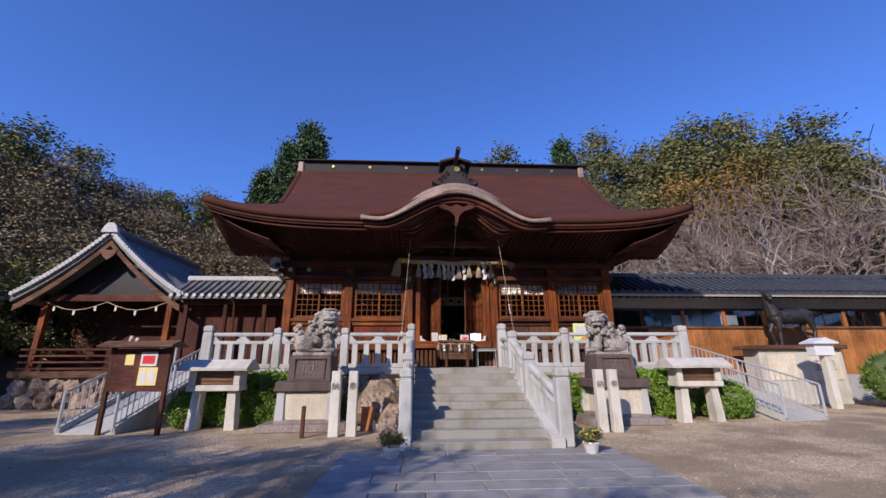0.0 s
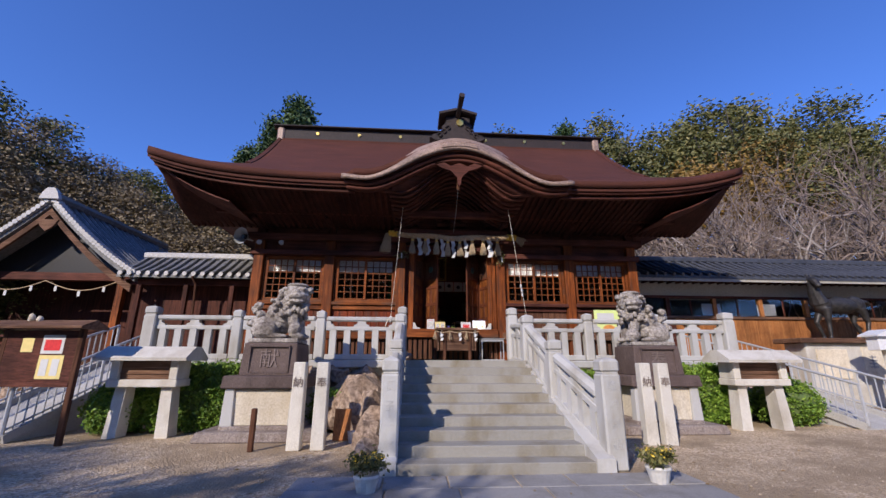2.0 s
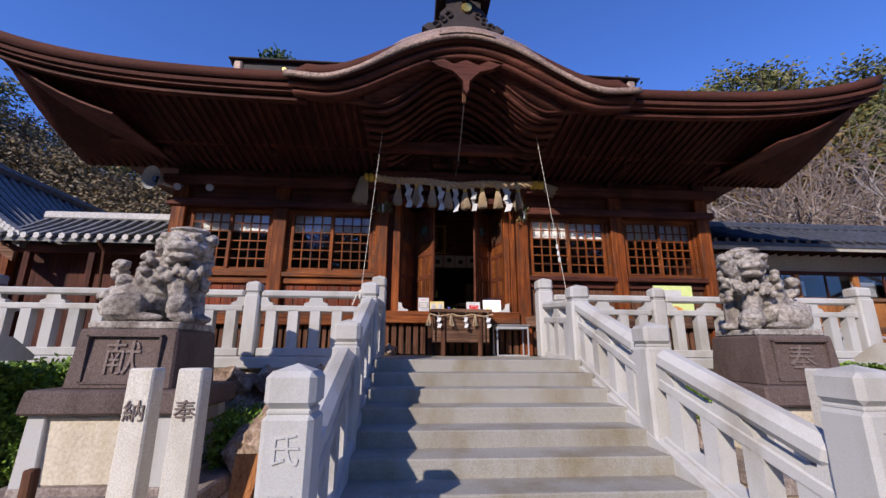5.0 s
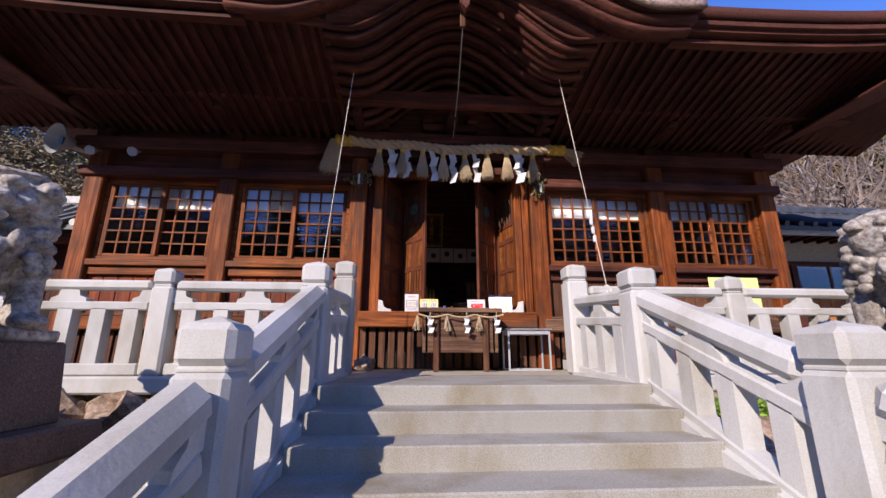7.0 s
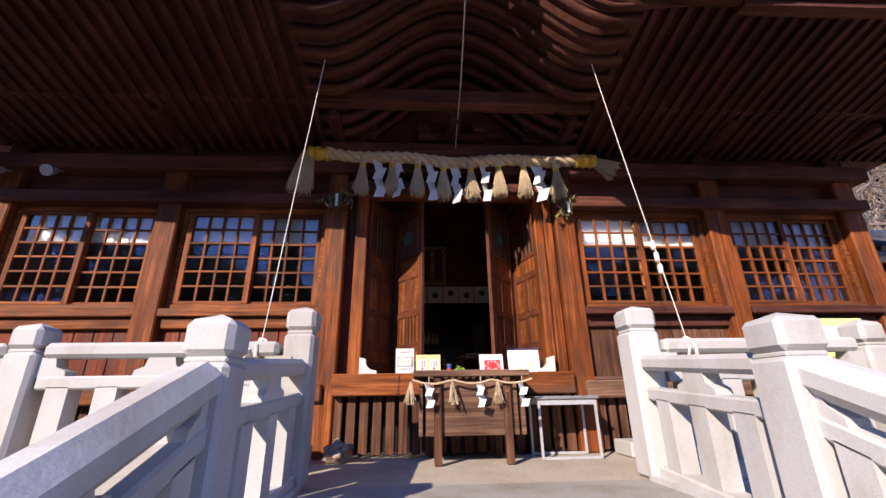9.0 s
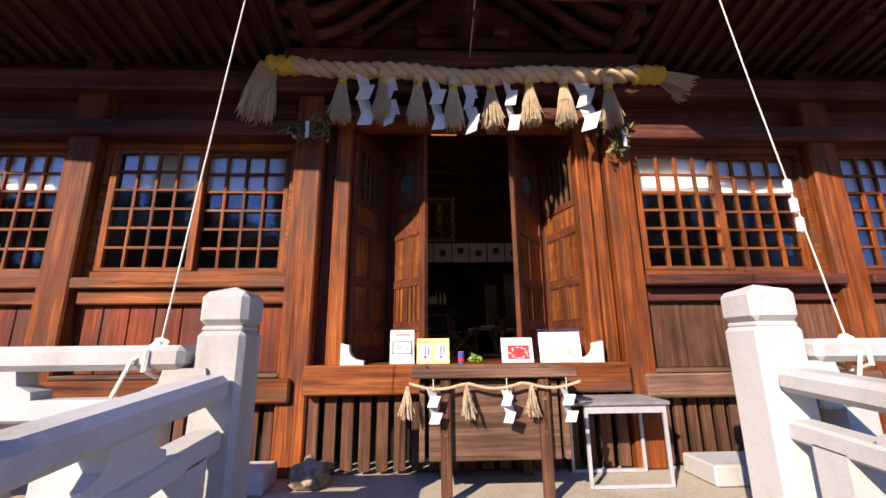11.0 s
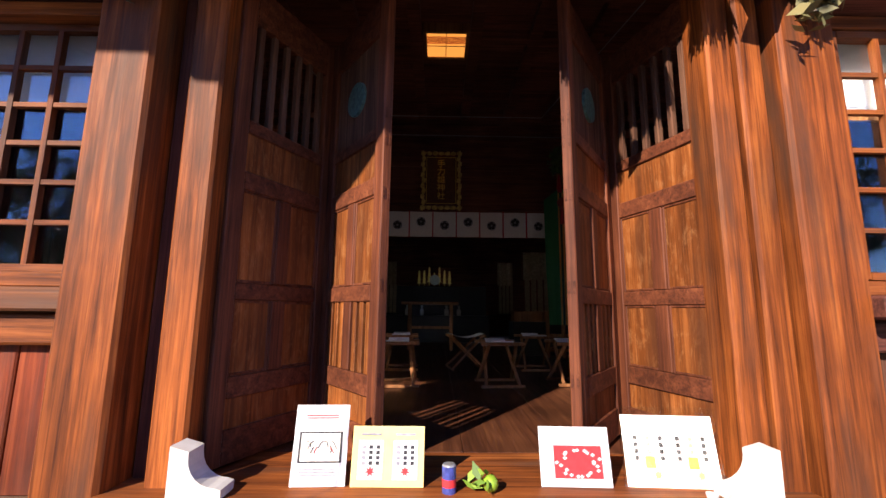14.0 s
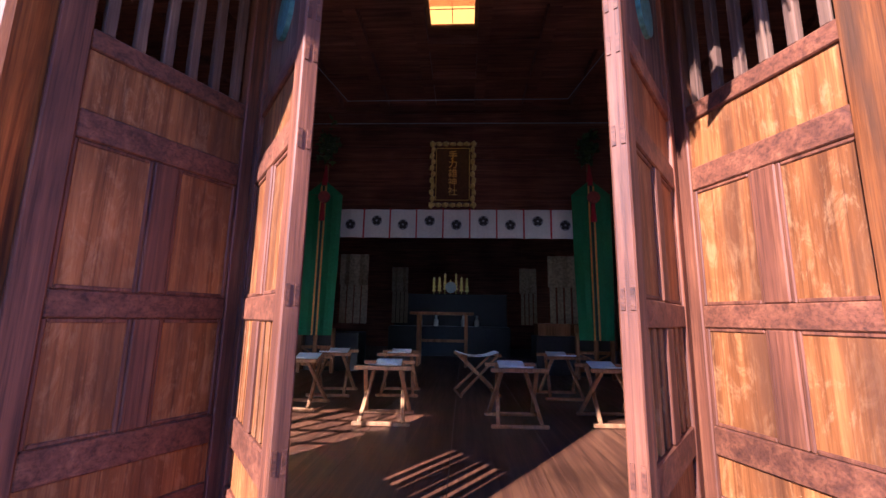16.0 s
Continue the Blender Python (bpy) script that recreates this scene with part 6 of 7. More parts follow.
t1, m1 = placard("placard", "white printed sheet with grey framed picture", -0.53, 0.19, 0.265, -0.07, 0.05, PAPER, [(-0.40, 0.40, 0.28, 0.66, BLACK_INK), (-0.36, 0.36, 0.30, 0.64, LANTERNSTONE)] + text_rows(-0.3, 0.3, 0.86, 2, RED_INK) + text_rows(-0.35, 0.3, 0.2, 3))
for k in range(9):
    a = k * 0.9
    part("print_stroke", tube([m1 @ Vector((-0.045 + 0.012 * k + 0.012 * math.cos(a + j), -0.004, 0.125 + 0.02 * math.sin(a * 1.7 + j))) for j in (0, 0.9, 1.8)], 0.0014, 4), RED_INK if k % 4 == 3 else BLACK_INK, t1)


def leaf_print(t, m, x, z, r, mt):
    pts = []
    for k in range(14):
        q = r if k % 2 == 0 else r * 0.42
        pts.append((x + q * math.cos(math.pi / 2 + k * math.pi / 7), z + q * math.sin(math.pi / 2 + k * math.pi / 7)))
    b = prism(pts, -0.004, -0.0028)
    bmesh.ops.transform(b, matrix=m, verts=b.verts)
    part("print_leaf", b, mt, t)


slips = []
for c in (-0.24, 0.24):
    slips += [(c - 0.17, c + 0.17, 0.12, 0.76, PAPER)]
t2, m2 = placard("placard", "yellow card with two printed seal slips", -0.29, 0.255, 0.195, -0.07, 0.0, YELLOW_PAPER, slips + [(-0.38, -0.1, 0.84, 0.88, GREY_INK), (0.1, 0.38, 0.84, 0.88, GREY_INK)])
for c in (-0.061, 0.061):
    for dx in (-0.025, 0.0, 0.025):
        for j in range(4):
            part("print_character", box(c + dx - 0.006, c + dx + 0.006, -0.0035, -0.002, 0.07 + 0.017 * j, 0.081 + 0.017 * j, 0, None, m2), BLACK_INK if dx > -0.02 else GREY_INK, t2)
    leaf_print(t2, m2, c, 0.05, 0.018, RED_INK)
t3, m3 = placard("placard", "white card printed with a red seal picture", 0.375, 0.25, 0.195, -0.06, -0.03, PAPER, [(-0.30, 0.38, 0.14, 0.68, RED_INK)] + text_rows(-0.3, 0.2, 0.84, 2, GREY_INK))
for k in range(22):
    a = k * 2.4
    part("print_spot", prism([(0.012 + 0.075 * math.cos(a) * (0.7 + 0.35 * (k % 3) / 2) + 0.008 * math.cos(q), 0.076 + 0.042 * math.sin(a) + 0.006 * math.sin(q)) for q in (0, 1.5, 3.1, 4.6)], -0.0045, -0.003), PAPER, t3).matrix_basis = m3
t4, m4 = placard("placard", "white double sheet of seal prints behind acrylic", 0.72, 0.325, 0.235, -0.06, -0.06, PAPER, text_rows(-0.42, -0.12, 0.9, 2) + text_rows(0.1, 0.42, 0.9, 2), True)
for c in (-0.075, 0.075):
    for dx in (-0.045, 0.0, 0.045):
        for j in range(4):
            part("print_character", box(c + dx - 0.007, c + dx + 0.007, -0.0025, -0.0005, 0.085 + 0.022 * j, 0.1 + 0.022 * j, 0, None, m4), BLACK_INK if dx else GOLD_INK, t4)
    part("print_seal", box(c - 0.018, c + 0.018, -0.003, -0.0005, 0.06, 0.1, 0, None, m4), GOLD_INK if c < 0 else ORANGE_INK, t4)
    leaf_print(t4, m4, c + 0.02, 0.04, 0.022, GOLD_INK)
for x, s in ((-0.91, 1), (0.94, -1)):
    pf = [(0, 0), (0.14, 0), (0.14, 0.025), (0.125, 0.03)] + [(0.125 - 0.075 * math.sin(q * 0.262), 0.105 - 0.075 * math.cos(q * 0.262)) for q in range(1, 7)] + [(0.05, 0.125), (0.0, 0.14)]
    solo("salt_block", prism([(x + s * (u - 0.06) * 1.25, FLOOR + v * 1.15) for u, v in pf], -0.17, -0.08), CERAMIC, "white scalloped ceramic corner block on the sill", "ornament", "corner blocks")
solo("small_saucer", tube([(0.79, -0.15, FLOOR), (0.79, -0.15, FLOOR + 0.02)], [0.014, 0.02], 12), CERAMIC, "tiny white porcelain cup on the sill", "cup")
can = thing("drink_can", "small blue and red drink can on the sill", "can")
part("body", tube([(-0.075, -0.1, FLOOR), (-0.075, -0.1, FLOOR + 0.085)], 0.024, 16), simple("can_blue", (0.10, 0.13, 0.50), 0.3, 0.5, 0.3, 60), can)
part("lid", tube([(-0.075, -0.1, FLOOR + 0.085), (-0.075, -0.1, FLOOR + 0.09)], [0.024, 0.02], 16), STEEL, can)
part("label_band", tube([(-0.075, -0.1, FLOOR + 0.02), (-0.075, -0.1, FLOOR + 0.045)], 0.0245, 16), RED_INK, can)
fr_ = thing("green_citrus", "green citrus fruit with leaves on the sill", "fruit")
part("fruit", blob((0.065, -0.1, FLOOR + 0.028), (0.028, 0.028, 0.028), 2, 0.05, 2), simple("citrus_peel", (0.22, 0.36, 0.03), 0.4, 0, 0.3, 40), fr_, "", True)
v, f = leaf_cloud([(0.02, -0.1, FLOOR + 0.035), (0.03, -0.12, FLOOR + 0.03), (0.045, -0.08, FLOOR + 0.05)], 5, 0.03, (0.015, 0.015, 0.01), np.random.default_rng(3), 1.0)
cloud_part("leaf_spray", v, f, LEAF_HEDGE, fr_)

# ---- furnishings inside the hall ----
def stool(x, y, turn, label="folding wooden stool with white canvas seat"):
    t = thing("folding_stool", label, "stool", "folding stools")
    m = Matrix.Translation((x, y, FLOOR)) @ Matrix.Rotation(turn, 4, "Z")
    W, D, H = 0.15, 0.17, 0.345

    def add(name, b, mat):
        bmesh.ops.transform(b, matrix=m, verts=b.verts)
        part(name, b, mat, t)

    for s in (-1, 1):
        for q in (-1, 1):
            add("leg", beam((s * (W - 0.015 * (q > 0)), -q * D, 0.02), (s * (W - 0.04 - 0.015 * (q > 0)), q * D, H), 0.026, 0.022, 0.004), STOOLWOOD)
    for q in (-1, 1):
        add("foot_bar", beam((-W - 0.03, q * D, 0.012), (W + 0.03, q * D, 0.012), 0.024, 0.026, 0.004), STOOLWOOD)
        add("seat_bar", beam((-W - 0.03, q * D, H), (W + 0.03, q * D, H), 0.03, 0.026, 0.004), STOOLWOOD)
    rows_ = [[(u, D * k, H + 0.02 - 0.035 * (1 - k * k)) for u in (-W + 0.06, 0, W - 0.06)] for k in (-1.08, -1, -0.5, 0, 0.5, 1, 1.08)]
    add("seat", sheet(rows_, 0.004), SEATCLOTH)


for x, y, a in ((-0.455, 1.95, 0.05), (0.40, 1.98, 0.06), (-0.51, 2.9, 0.05), (0.18, 2.97, 1.75), (0.92, 2.93, 0.04), (1.05, 2.07, 0.05), (-1.08, 2.82, 0.05), (-1.16, 2.26, 0.0)):
    stool(x, y, a)

pq = thing("name_plaque", "carved shrine name plaque with wavy gilt frame", "plaque")
px0, px1, pz0, pz1, py = -0.39, 0.195, 4.045, 4.91, 4.16
part("board", box(px0 + 0.05, px1 - 0.05, py, py + 0.03, pz0 + 0.05, pz1 - 0.05), simple("plaque_board", (0.10, 0.045, 0.02), 0.4, 0, 0.3, 30), pq)
fr2 = bmesh.new()
for k in range(11):
    z = pz0 + 0.02 + (pz1 - pz0 - 0.04) * k / 10
    for x in (px0 + 0.03, px1 - 0.03):
        blob((x + (0.008 if k % 2 else -0.008) * (1 if x < -0.1 else -1), py, z), (0.036, 0.028, 0.050), k, 0.3, 1, fr2)
for k in range(7):
    x = px0 + 0.03 + (px1 - px0 - 0.06) * k / 6
    for z in (pz0 + 0.02, pz1 - 0.02):
        blob((x, py, z), (0.048, 0.028, 0.034), k + 20, 0.3, 1, fr2)
part("carved_frame", fr2, simple("gilt_frame", (0.80, 0.54, 0.16), 0.45, 0.15, 0.4, 30), pq)
ln = bmesh.new()
for a in ((px0 + 0.075, px0 + 0.082, pz0 + 0.08, pz1 - 0.08), (px1 - 0.082, px1 - 0.075, pz0 + 0.08, pz1 - 0.08), (px0 + 0.083, px1 - 0.083, pz0 + 0.08, pz0 + 0.087), (px0 + 0.083, px1 - 0.083, pz1 - 0.087, pz1 - 0.08)):
    box(a[0], a[1], py - 0.004, py, a[2], a[3], 0, ln)
part("gilt_line", ln, GOLD, pq)
for i, ch in enumerate("手力雄神社"):
    writing("gilt_character", ch, 0.125, Matrix.Translation(((px0 + px1) / 2, py - 0.002, pz1 - 0.185 - 0.122 * i)) @ FACE_FRONT, GOLD, pq, 0.004)

hall_beam = thing("cross_beam", "dark timber cross beam and panel inside the hall", "beam", kind="structure")
part("beam", box(-5.0, 4.97, 4.24, 4.46, 3.86, 4.16, 0.01), INNER_X, hall_beam)
part("beam", box(-5.0, 4.97, 4.25, 4.44, 4.72, 4.9, 0.01), INNER_X, hall_beam)
part("beam", box(-5.0, 4.97, 4.23, 4.44, 5.2, 5.36, 0.01), INNER_X, hall_beam)
part("panel", box(-5.0, 4.97, 4.3, 4.36, 4.16, 5.5), INNER_X, hall_beam)
for x in (-2.05, 2.1):
    part("post", box(x - 0.12, x + 0.12, 4.24, 4.46, FLOOR, 3.86, 0.01), INNER_Z, hall_beam)

bn = thing("crest_banner", "white banner of panels with dark crests and red ties", "banner")
for i in range(11):
    x = -1.885 + 0.3365 * i
    pan = part("panel", sheet([[(x + 0.32 * k / 4, 4.15 + 0.008 * math.sin(k * 1.6 + i), z) for k in range(5)] for z in (3.635, 3.82, 4.0)], 0.0), WHITE_CLOTH, bn)
    part("red_tie", box(x - 0.0165, x, 4.135, 4.16, 3.625, 4.01), RED_CLOTH, bn)
    cz = 3.80 if i % 2 else 3.85
    c = bmesh.new()
    for k in range(5):
        a = math.pi / 2 + k * 2 * math.pi / 5
        u, w = x + 0.16 + 0.036 * math.cos(a), cz + 0.036 * math.sin(a)
        prism([(u + 0.025 * math.cos(q), w + 0.025 * math.sin(q)) for q in [j * 0.785 for j in range(8)]], 4.124, 4.128, c)
    part("crest", c, BLACK_INK, bn)
    part("crest_ring", prism([(x + 0.16 + 0.068 * math.cos(q * 0.3927), cz + 0.068 * math.sin(q * 0.3927)) for q in range(16)], 4.130, 4.133), GREY_INK, bn)

for s, x in ((-1, -1.70), (1, 1.58)):
    g = thing("green_hanging", "green brocade hanging on a slatted wooden stand", "hanging", "green hangings")
    rows_ = [[(x + w * k / 4, 3.98 + 0.012 * math.sin(k * 2.0), z) for k in range(-4, 5)] for z, w in ((2.42, 0.2), (3.2, 0.225), (4.14, 0.235))]
    part("cloth", sheet(rows_), GREEN_CLOTH, g)
    part("cloth_peak", prism([(x - 0.235, 4.14), (x + 0.235, 4.14), (x + 0.04, 4.30), (x - 0.04, 4.30)], 3.972, 3.978), GREEN_CLOTH, g)
    for dx, mt in ((-0.028, ORANGE_INK), (0.0, BLACK_INK), (0.028, ORANGE_INK)):
        part("stripe", box(x + dx - 0.009, x + dx + 0.009, 3.955, 3.962, 2.42, 4.25), mt, g)
    part("pole", tube([(x, 4.02, FLOOR), (x, 4.02, 4.55)], 0.026, 8), STOOLWOOD, g)
    part("finial", tube([(x, 3.99, 4.26), (x, 4.0, 4.53)], [0.045, 0.012], 6), RED_CLOTH, g)
    part("rosette", tube([(x + 0.02, 3.95, 4.10), (x + 0.02, 3.92, 4.10)], 0.075, 14), simple("rosette_red", (0.35, 0.06, 0.05), 0.6, 0, 0.4, 60), g)
    part("tassel", tube([(x + 0.01, 3.93, 4.02), (x + 0.01, 3.93, 3.80)], [0.022, 0.036], 8), RED_CLOTH, g)
    for dx in (-0.2, 0.2):
        part("stand_post", box(x + dx - 0.022, x + dx + 0.022, 4.05, 4.09, FLOOR, 2.5, 0.004), STOOLWOOD, g)
    for z in (2.06, 2.26, 2.42):
        part("stand_rail", box(x - 0.176, x + 0.176, 4.05, 4.09, z, z + 0.035, 0.004), STOOLWOOD, g)
    part("stand_brace", beam((x - 0.17, 4.07, 2.1), (x + 0.17, 4.07, 2.26), 0.014, 0.018), STOOLWOOD, g)
    part("stand_brace", beam((x - 0.17, 4.07, 2.26), (x + 0.17, 4.07, 2.1), 0.014, 0.018), STOOLWOOD, g)
    rg = np.random.default_rng(70 + s)
    v, f = leaf_cloud([(x + rg.normal(0, 0.06), 4.02 + rg.normal(0, 0.05), 4.78 + rg.normal(0, 0.13)) for k in range(24)], 12, 0.045, (0.03, 0.03, 0.03), rg, 1.0)
    cloud_part("evergreen_top", v, f, LEAF_DARK, g)

ot = thing("offering_table", "plain tall wooden offering table", "table")
part("tabletop", box(-0.70, 0.20, 4.9, 5.3, 2.69, 2.73, 0.006), STOOLWOOD, ot)
for x in (-0.60, 0.07):
    for y in (4.95, 5.2):
        part("leg", box(x, x + 0.045, y, y + 0.045, FLOOR, 2.69, 0.004), STOOLWOOD, ot)
part("stretcher", box(-0.55, 0.07, 5.21, 5.24, 2.3, 2.34), STOOLWOOD, ot)
for i, (x, y, w) in enumerate(((-1.75, 5.0, 0.42), (1.25, 5.0, 0.42), (-1.25, 6.5, 0.3), (1.05, 6.5, 0.3))):
    d = thing("beige_drape", "faded beige brocade drape with long tails", "drape", "drapes")
    part("valance", sheet([[(x + w * k / 6, y + 0.02 * math.sin(k * 2), z) for k in range(7)] for z in (3.1, 3.55)]), BEIGE_CLOTH, d)
    for k in range(4):
        part("tail", sheet([[(x + w * (k + j * 0.4) / 4 + 0.02, y - 0.01 + 0.01 * j, z) for j in (0, 1, 2)] for z in (2.55, 2.8, 3.1)]), BEIGE_CLOTH, d)
al = thing("altar", "dark stepped altar with gilt ornaments at the back", "altar")
part("step", box(-1.3, 0.9, 6.6, 7.2, FLOOR, 2.5, 0.01), BLACK, al)
part("step", box(-1.3, 0.9, 7.2, 8.2, FLOOR, 3.12, 0.01), BLACK, al)
for i in range(7):
    x = -0.54 + 0.11 * i
    hgt = 0.26 + 0.16 * math.sin(i * 1.9 + 0.6) ** 2
    for q in range(3):
        z = 3.12 + hgt * (0.35 + 0.28 * q)
        part("gilt_ornament", prism([(x - 0.045 + 0.012 * q, z - 0.05), (x + 0.045 - 0.012 * q, z - 0.05), (x + 0.02, z), (x + 0.035 - 0.01 * q, z + 0.035), (x, z + 0.06), (x - 0.035 + 0.01 * q, z + 0.035), (x - 0.02, z)], 7.3, 7.33), GOLD, al)
    part("ornament_stem", tube([(x, 7.32, 3.12), (x, 7.32, 3.12 + hgt)], 0.008, 5), GOLD, al)
part("mirror", tube([(-0.2, 7.25, 3.25), (-0.2, 7.22, 3.25)], 0.11, 24), STEEL, al)
for x in (-0.75, -0.45, 0.05, 0.3):
    b_ = part("sake_bottle", tube([(x, 6.8, 2.5), (x, 6.8, 2.6), (x, 6.8, 2.64), (x, 6.8, 2.7)], [0.04, 0.045, 0.02, 0.02], 10), CERAMIC, al)
for x0 in (-2.2, 0.95):
    solo("low_cabinet", box(x0, x0 + 0.95, 4.3, 4.7, FLOOR, 2.45, 0.01), BLACK, "low dark lacquered cabinet inside the hall", "cabinet", "low cabinets")
for x0 in (0.98, 1.42):
    solo("wooden_box", box(x0, x0 + 0.4, 4.35, 4.65, 2.45, 2.6, 0.006), STOOLWOOD, "plain wooden box on a dark cabinet", "box", "wooden boxes")
for pts in ([(-1.9, 1.4, 5.35), (-1.35, 3.6, 5.19), (1.25, 3.6, 5.19), (1.75, 1.4, 5.36)], [(-2.4, 4.05, 5.13), (2.4, 4.05, 5.11)]):
    solo("ceiling_wire", tube(pts, 0.006, 5), GREY_INK, "thin wire strung below the hall ceiling", "wire", "wires")

cl = thing("ceiling_lamp", "square lit paper ceiling lamp in a wooden frame", "ceiling lamp")
lx0, lx1, ly0, ly1 = -0.27, 0.135, 2.18, 2.58
part("diffuser", box(lx0, lx1, ly0, ly1, 5.385, 5.40), LAMP, cl)
for a in ((lx0 - 0.035, lx0, ly0 - 0.035, ly1 + 0.035), (lx1, lx1 + 0.035, ly0 - 0.035, ly1 + 0.035), (lx0, lx1, ly0 - 0.035, ly0), (lx0, lx1, ly1, ly1 + 0.035)):
    part("frame", box(a[0], a[1], a[2], a[3], 5.37, 5.47, 0.003), STOOLWOOD, cl)
part("glazing_bar", box((lx0 + lx1) / 2 - 0.004, (lx0 + lx1) / 2 + 0.004, ly0, ly1, 5.376, 5.384), STOOLWOOD, cl)
part("glazing_bar", box(lx0, lx1, (ly0 + ly1) / 2 - 0.004, (ly0 + ly1) / 2 + 0.004, 5.372, 5.376), STOOLWOOD, cl)

# ---- trees and the hill ----
def limbs(bm, p, d, length, r, depth, rng, spread=0.6, ends=None, n=5):
    q = p + d * length
    mid = (p + q) / 2 + Vector(rng.normal(0, 0.07, 3)) * length
    tube([p, mid, q], [r, r * 0.82, r * 0.62], n if depth > 2 else 3, bm, False)
    if ends is not None and depth <= 1:
        ends.append(q)
    if depth == 0:
        return
    for k in range(3 if depth > 1 else 2):
        nd = (d + Vector(rng.normal(0, spread, 3)) + Vector((0, 0, 0.12))).normalized()
        limbs(bm, q if k < 2 else mid, nd, length * rng.uniform(0.6, 0.85), r * 0.58, depth - 1, rng, spread, ends, n)


def broad_tree(name, label, mat, seed, h=10.0, w=4.2, clumps=95, per=150, size=0.125, bark=BARK):
    rng = np.random.default_rng(seed)
    t = thing(name, label, "tree", "trees on the hillside")
    bm = bmesh.new()
    ends = []
    limbs(bm, Vector((0, 0, 0)), Vector((0, 0, 1)), h * 0.35, 0.2, 3, rng, 0.55, ends)
    part("trunk", bm, bark, t)
    cs = []
    for i in range(clumps):
        a, z = rng.uniform(0, 2 * math.pi), rng.uniform(-0.75, 1)
        r = math.sqrt(max(0.02, 1 - z * z)) * rng.uniform(0.55, 1.0)
        lump = 1 + 0.18 * math.sin(3 * a + seed) + 0.12 * math.sin(5 * z + seed * 2)
        cs.append((w * r * lump * math.cos(a), w * r * lump * math.sin(a), h * 0.66 + h * 0.34 * z * lump))
    v, f = leaf_cloud(cs, per, size, (0.42, 0.42, 0.3), rng)
    cloud_part("crown", v, f, mat, t)
    return t


def conifer(name, label, mat, seed, h=14.0, w=2.6):
    rng = np.random.default_rng(seed)
    t = thing(name, label, "tree", "conifers behind the hall")
    part("trunk", tube([(0, 0, 0), (0, 0, h * 0.5), (0, 0, h * 0.97)], [0.28, 0.17, 0.03], 6), BARK, t)
    cs = []
    for i in range(150):
        z = rng.uniform(0.15, 1) ** 0.8
        r = w * (1.02 - z) ** 0.75 * rng.uniform(0.4, 1.0)
        a = rng.uniform(0, 2 * math.pi)
        cs.append((r * math.cos(a), r * math.sin(a), h * z))
    v, f = leaf_cloud(cs, 120, 0.13, (0.3, 0.3, 0.28), rng, 1.0)
    cloud_part("crown", v, f, mat, t)
    return t


def bare_tree(name, label, seed, h=8.0, mat=TWIG, trunk=PALE_BARK):
    rng = np.random.default_rng(seed)
    t = thing(name, label, "tree", "bare trees on the hillside")
    bm = bmesh.new()
    ends = []
    limbs(bm, Vector((0, 0, 0)), Vector((0, 0, 1)), h * 0.28, 0.17, 3, rng, 0.5, ends, 6)
    part("trunk", bm, trunk, t)
    bm = bmesh.new()
    for e in ends:
        for k in range(2):
            d = (Vector((e.x, e.y, 0)) * 0.12 + Vector(rng.normal(0, 0.55, 3)) + Vector((0, 0, 0.45))).normalized()
            limbs(bm, e, d, h * 0.13, 0.03, 2, rng, 0.5, None, 3)
    part("branchwork", bm, mat, t)
    return t


def dead_tree(name, label, seed, h=8.5):
    """A crooked tree of thick pale limbs and few twigs."""
    rng = np.random.default_rng(seed)
    t = thing(name, label, "tree", "bare trees on the hillside")
    bm = bmesh.new()
    limbs(bm, Vector((0, 0, 0)), Vector((0.1, 0, 1)).normalized(), h * 0.33, 0.17, 4, rng, 0.6, None, 6)
    part("trunk", bm, PALE_BARK, t)
    return t


def set_down(ob, x, y, z, s=1.0, turn=0.0, sz=None):
    return copy_thing(ob, Matrix.Translation((x, y, z)) @ Matrix.Rotation(turn, 4, "Z") @ Matrix.Diagonal((s, s, sz or s, 1)))


def hill_z(x, y):
    """The wooded rise behind and beside the hall."""
    d = max(0.0, math.hypot(x * 0.82, (y + 8) * 0.9) - 19)
    side = 1.0 if x > 0 else 0.92
    return side * 11 * (1 - math.exp(-d / 13.0))


rows = []
for j in range(28):
    y = -14 + 3.4 * j
    rows.append([(x, y, hill_z(x, y) - 0.25) for x in [-70 + 5 * i for i in range(29)]])
HILL = simple("forest_floor", (0.07, 0.05, 0.03), 0.95, 0, 0.5, 2.0, 0.5)
setting("hillside", sheet(rows), HILL, "wooded hillside rising behind the shrine", "hill", True)

rng = np.random.default_rng(11)
green = [broad_tree("broadleaf_tree", "rounded evergreen broadleaf tree on the hillside", LEAF_GREEN, s) for s in (1, 2)]
brown = [broad_tree("autumn_tree", "brown leafed autumn tree on the hillside", LEAF_BROWN, s, 9.0, 4.0, 95, 130, 0.10) for s in (3, 4)]
rust = broad_tree("rust_tree", "rust-orange leafed tree on the hillside", LEAF_RUST, 5, 7.0, 3.5, 70, 120, 0.11)
con = [conifer("conifer", "dark green cypress rising behind the roof", LEAF_DARK, s) for s in (6, 7)]
bare = [bare_tree("bare_tree", "leafless grey-barked tree with fine twigs", s) for s in (8, 9, 10)]
dead = [dead_tree("dead_tree", "pale leafless tree with crooked bare limbs", s) for s in (31, 32)]
TREES = []


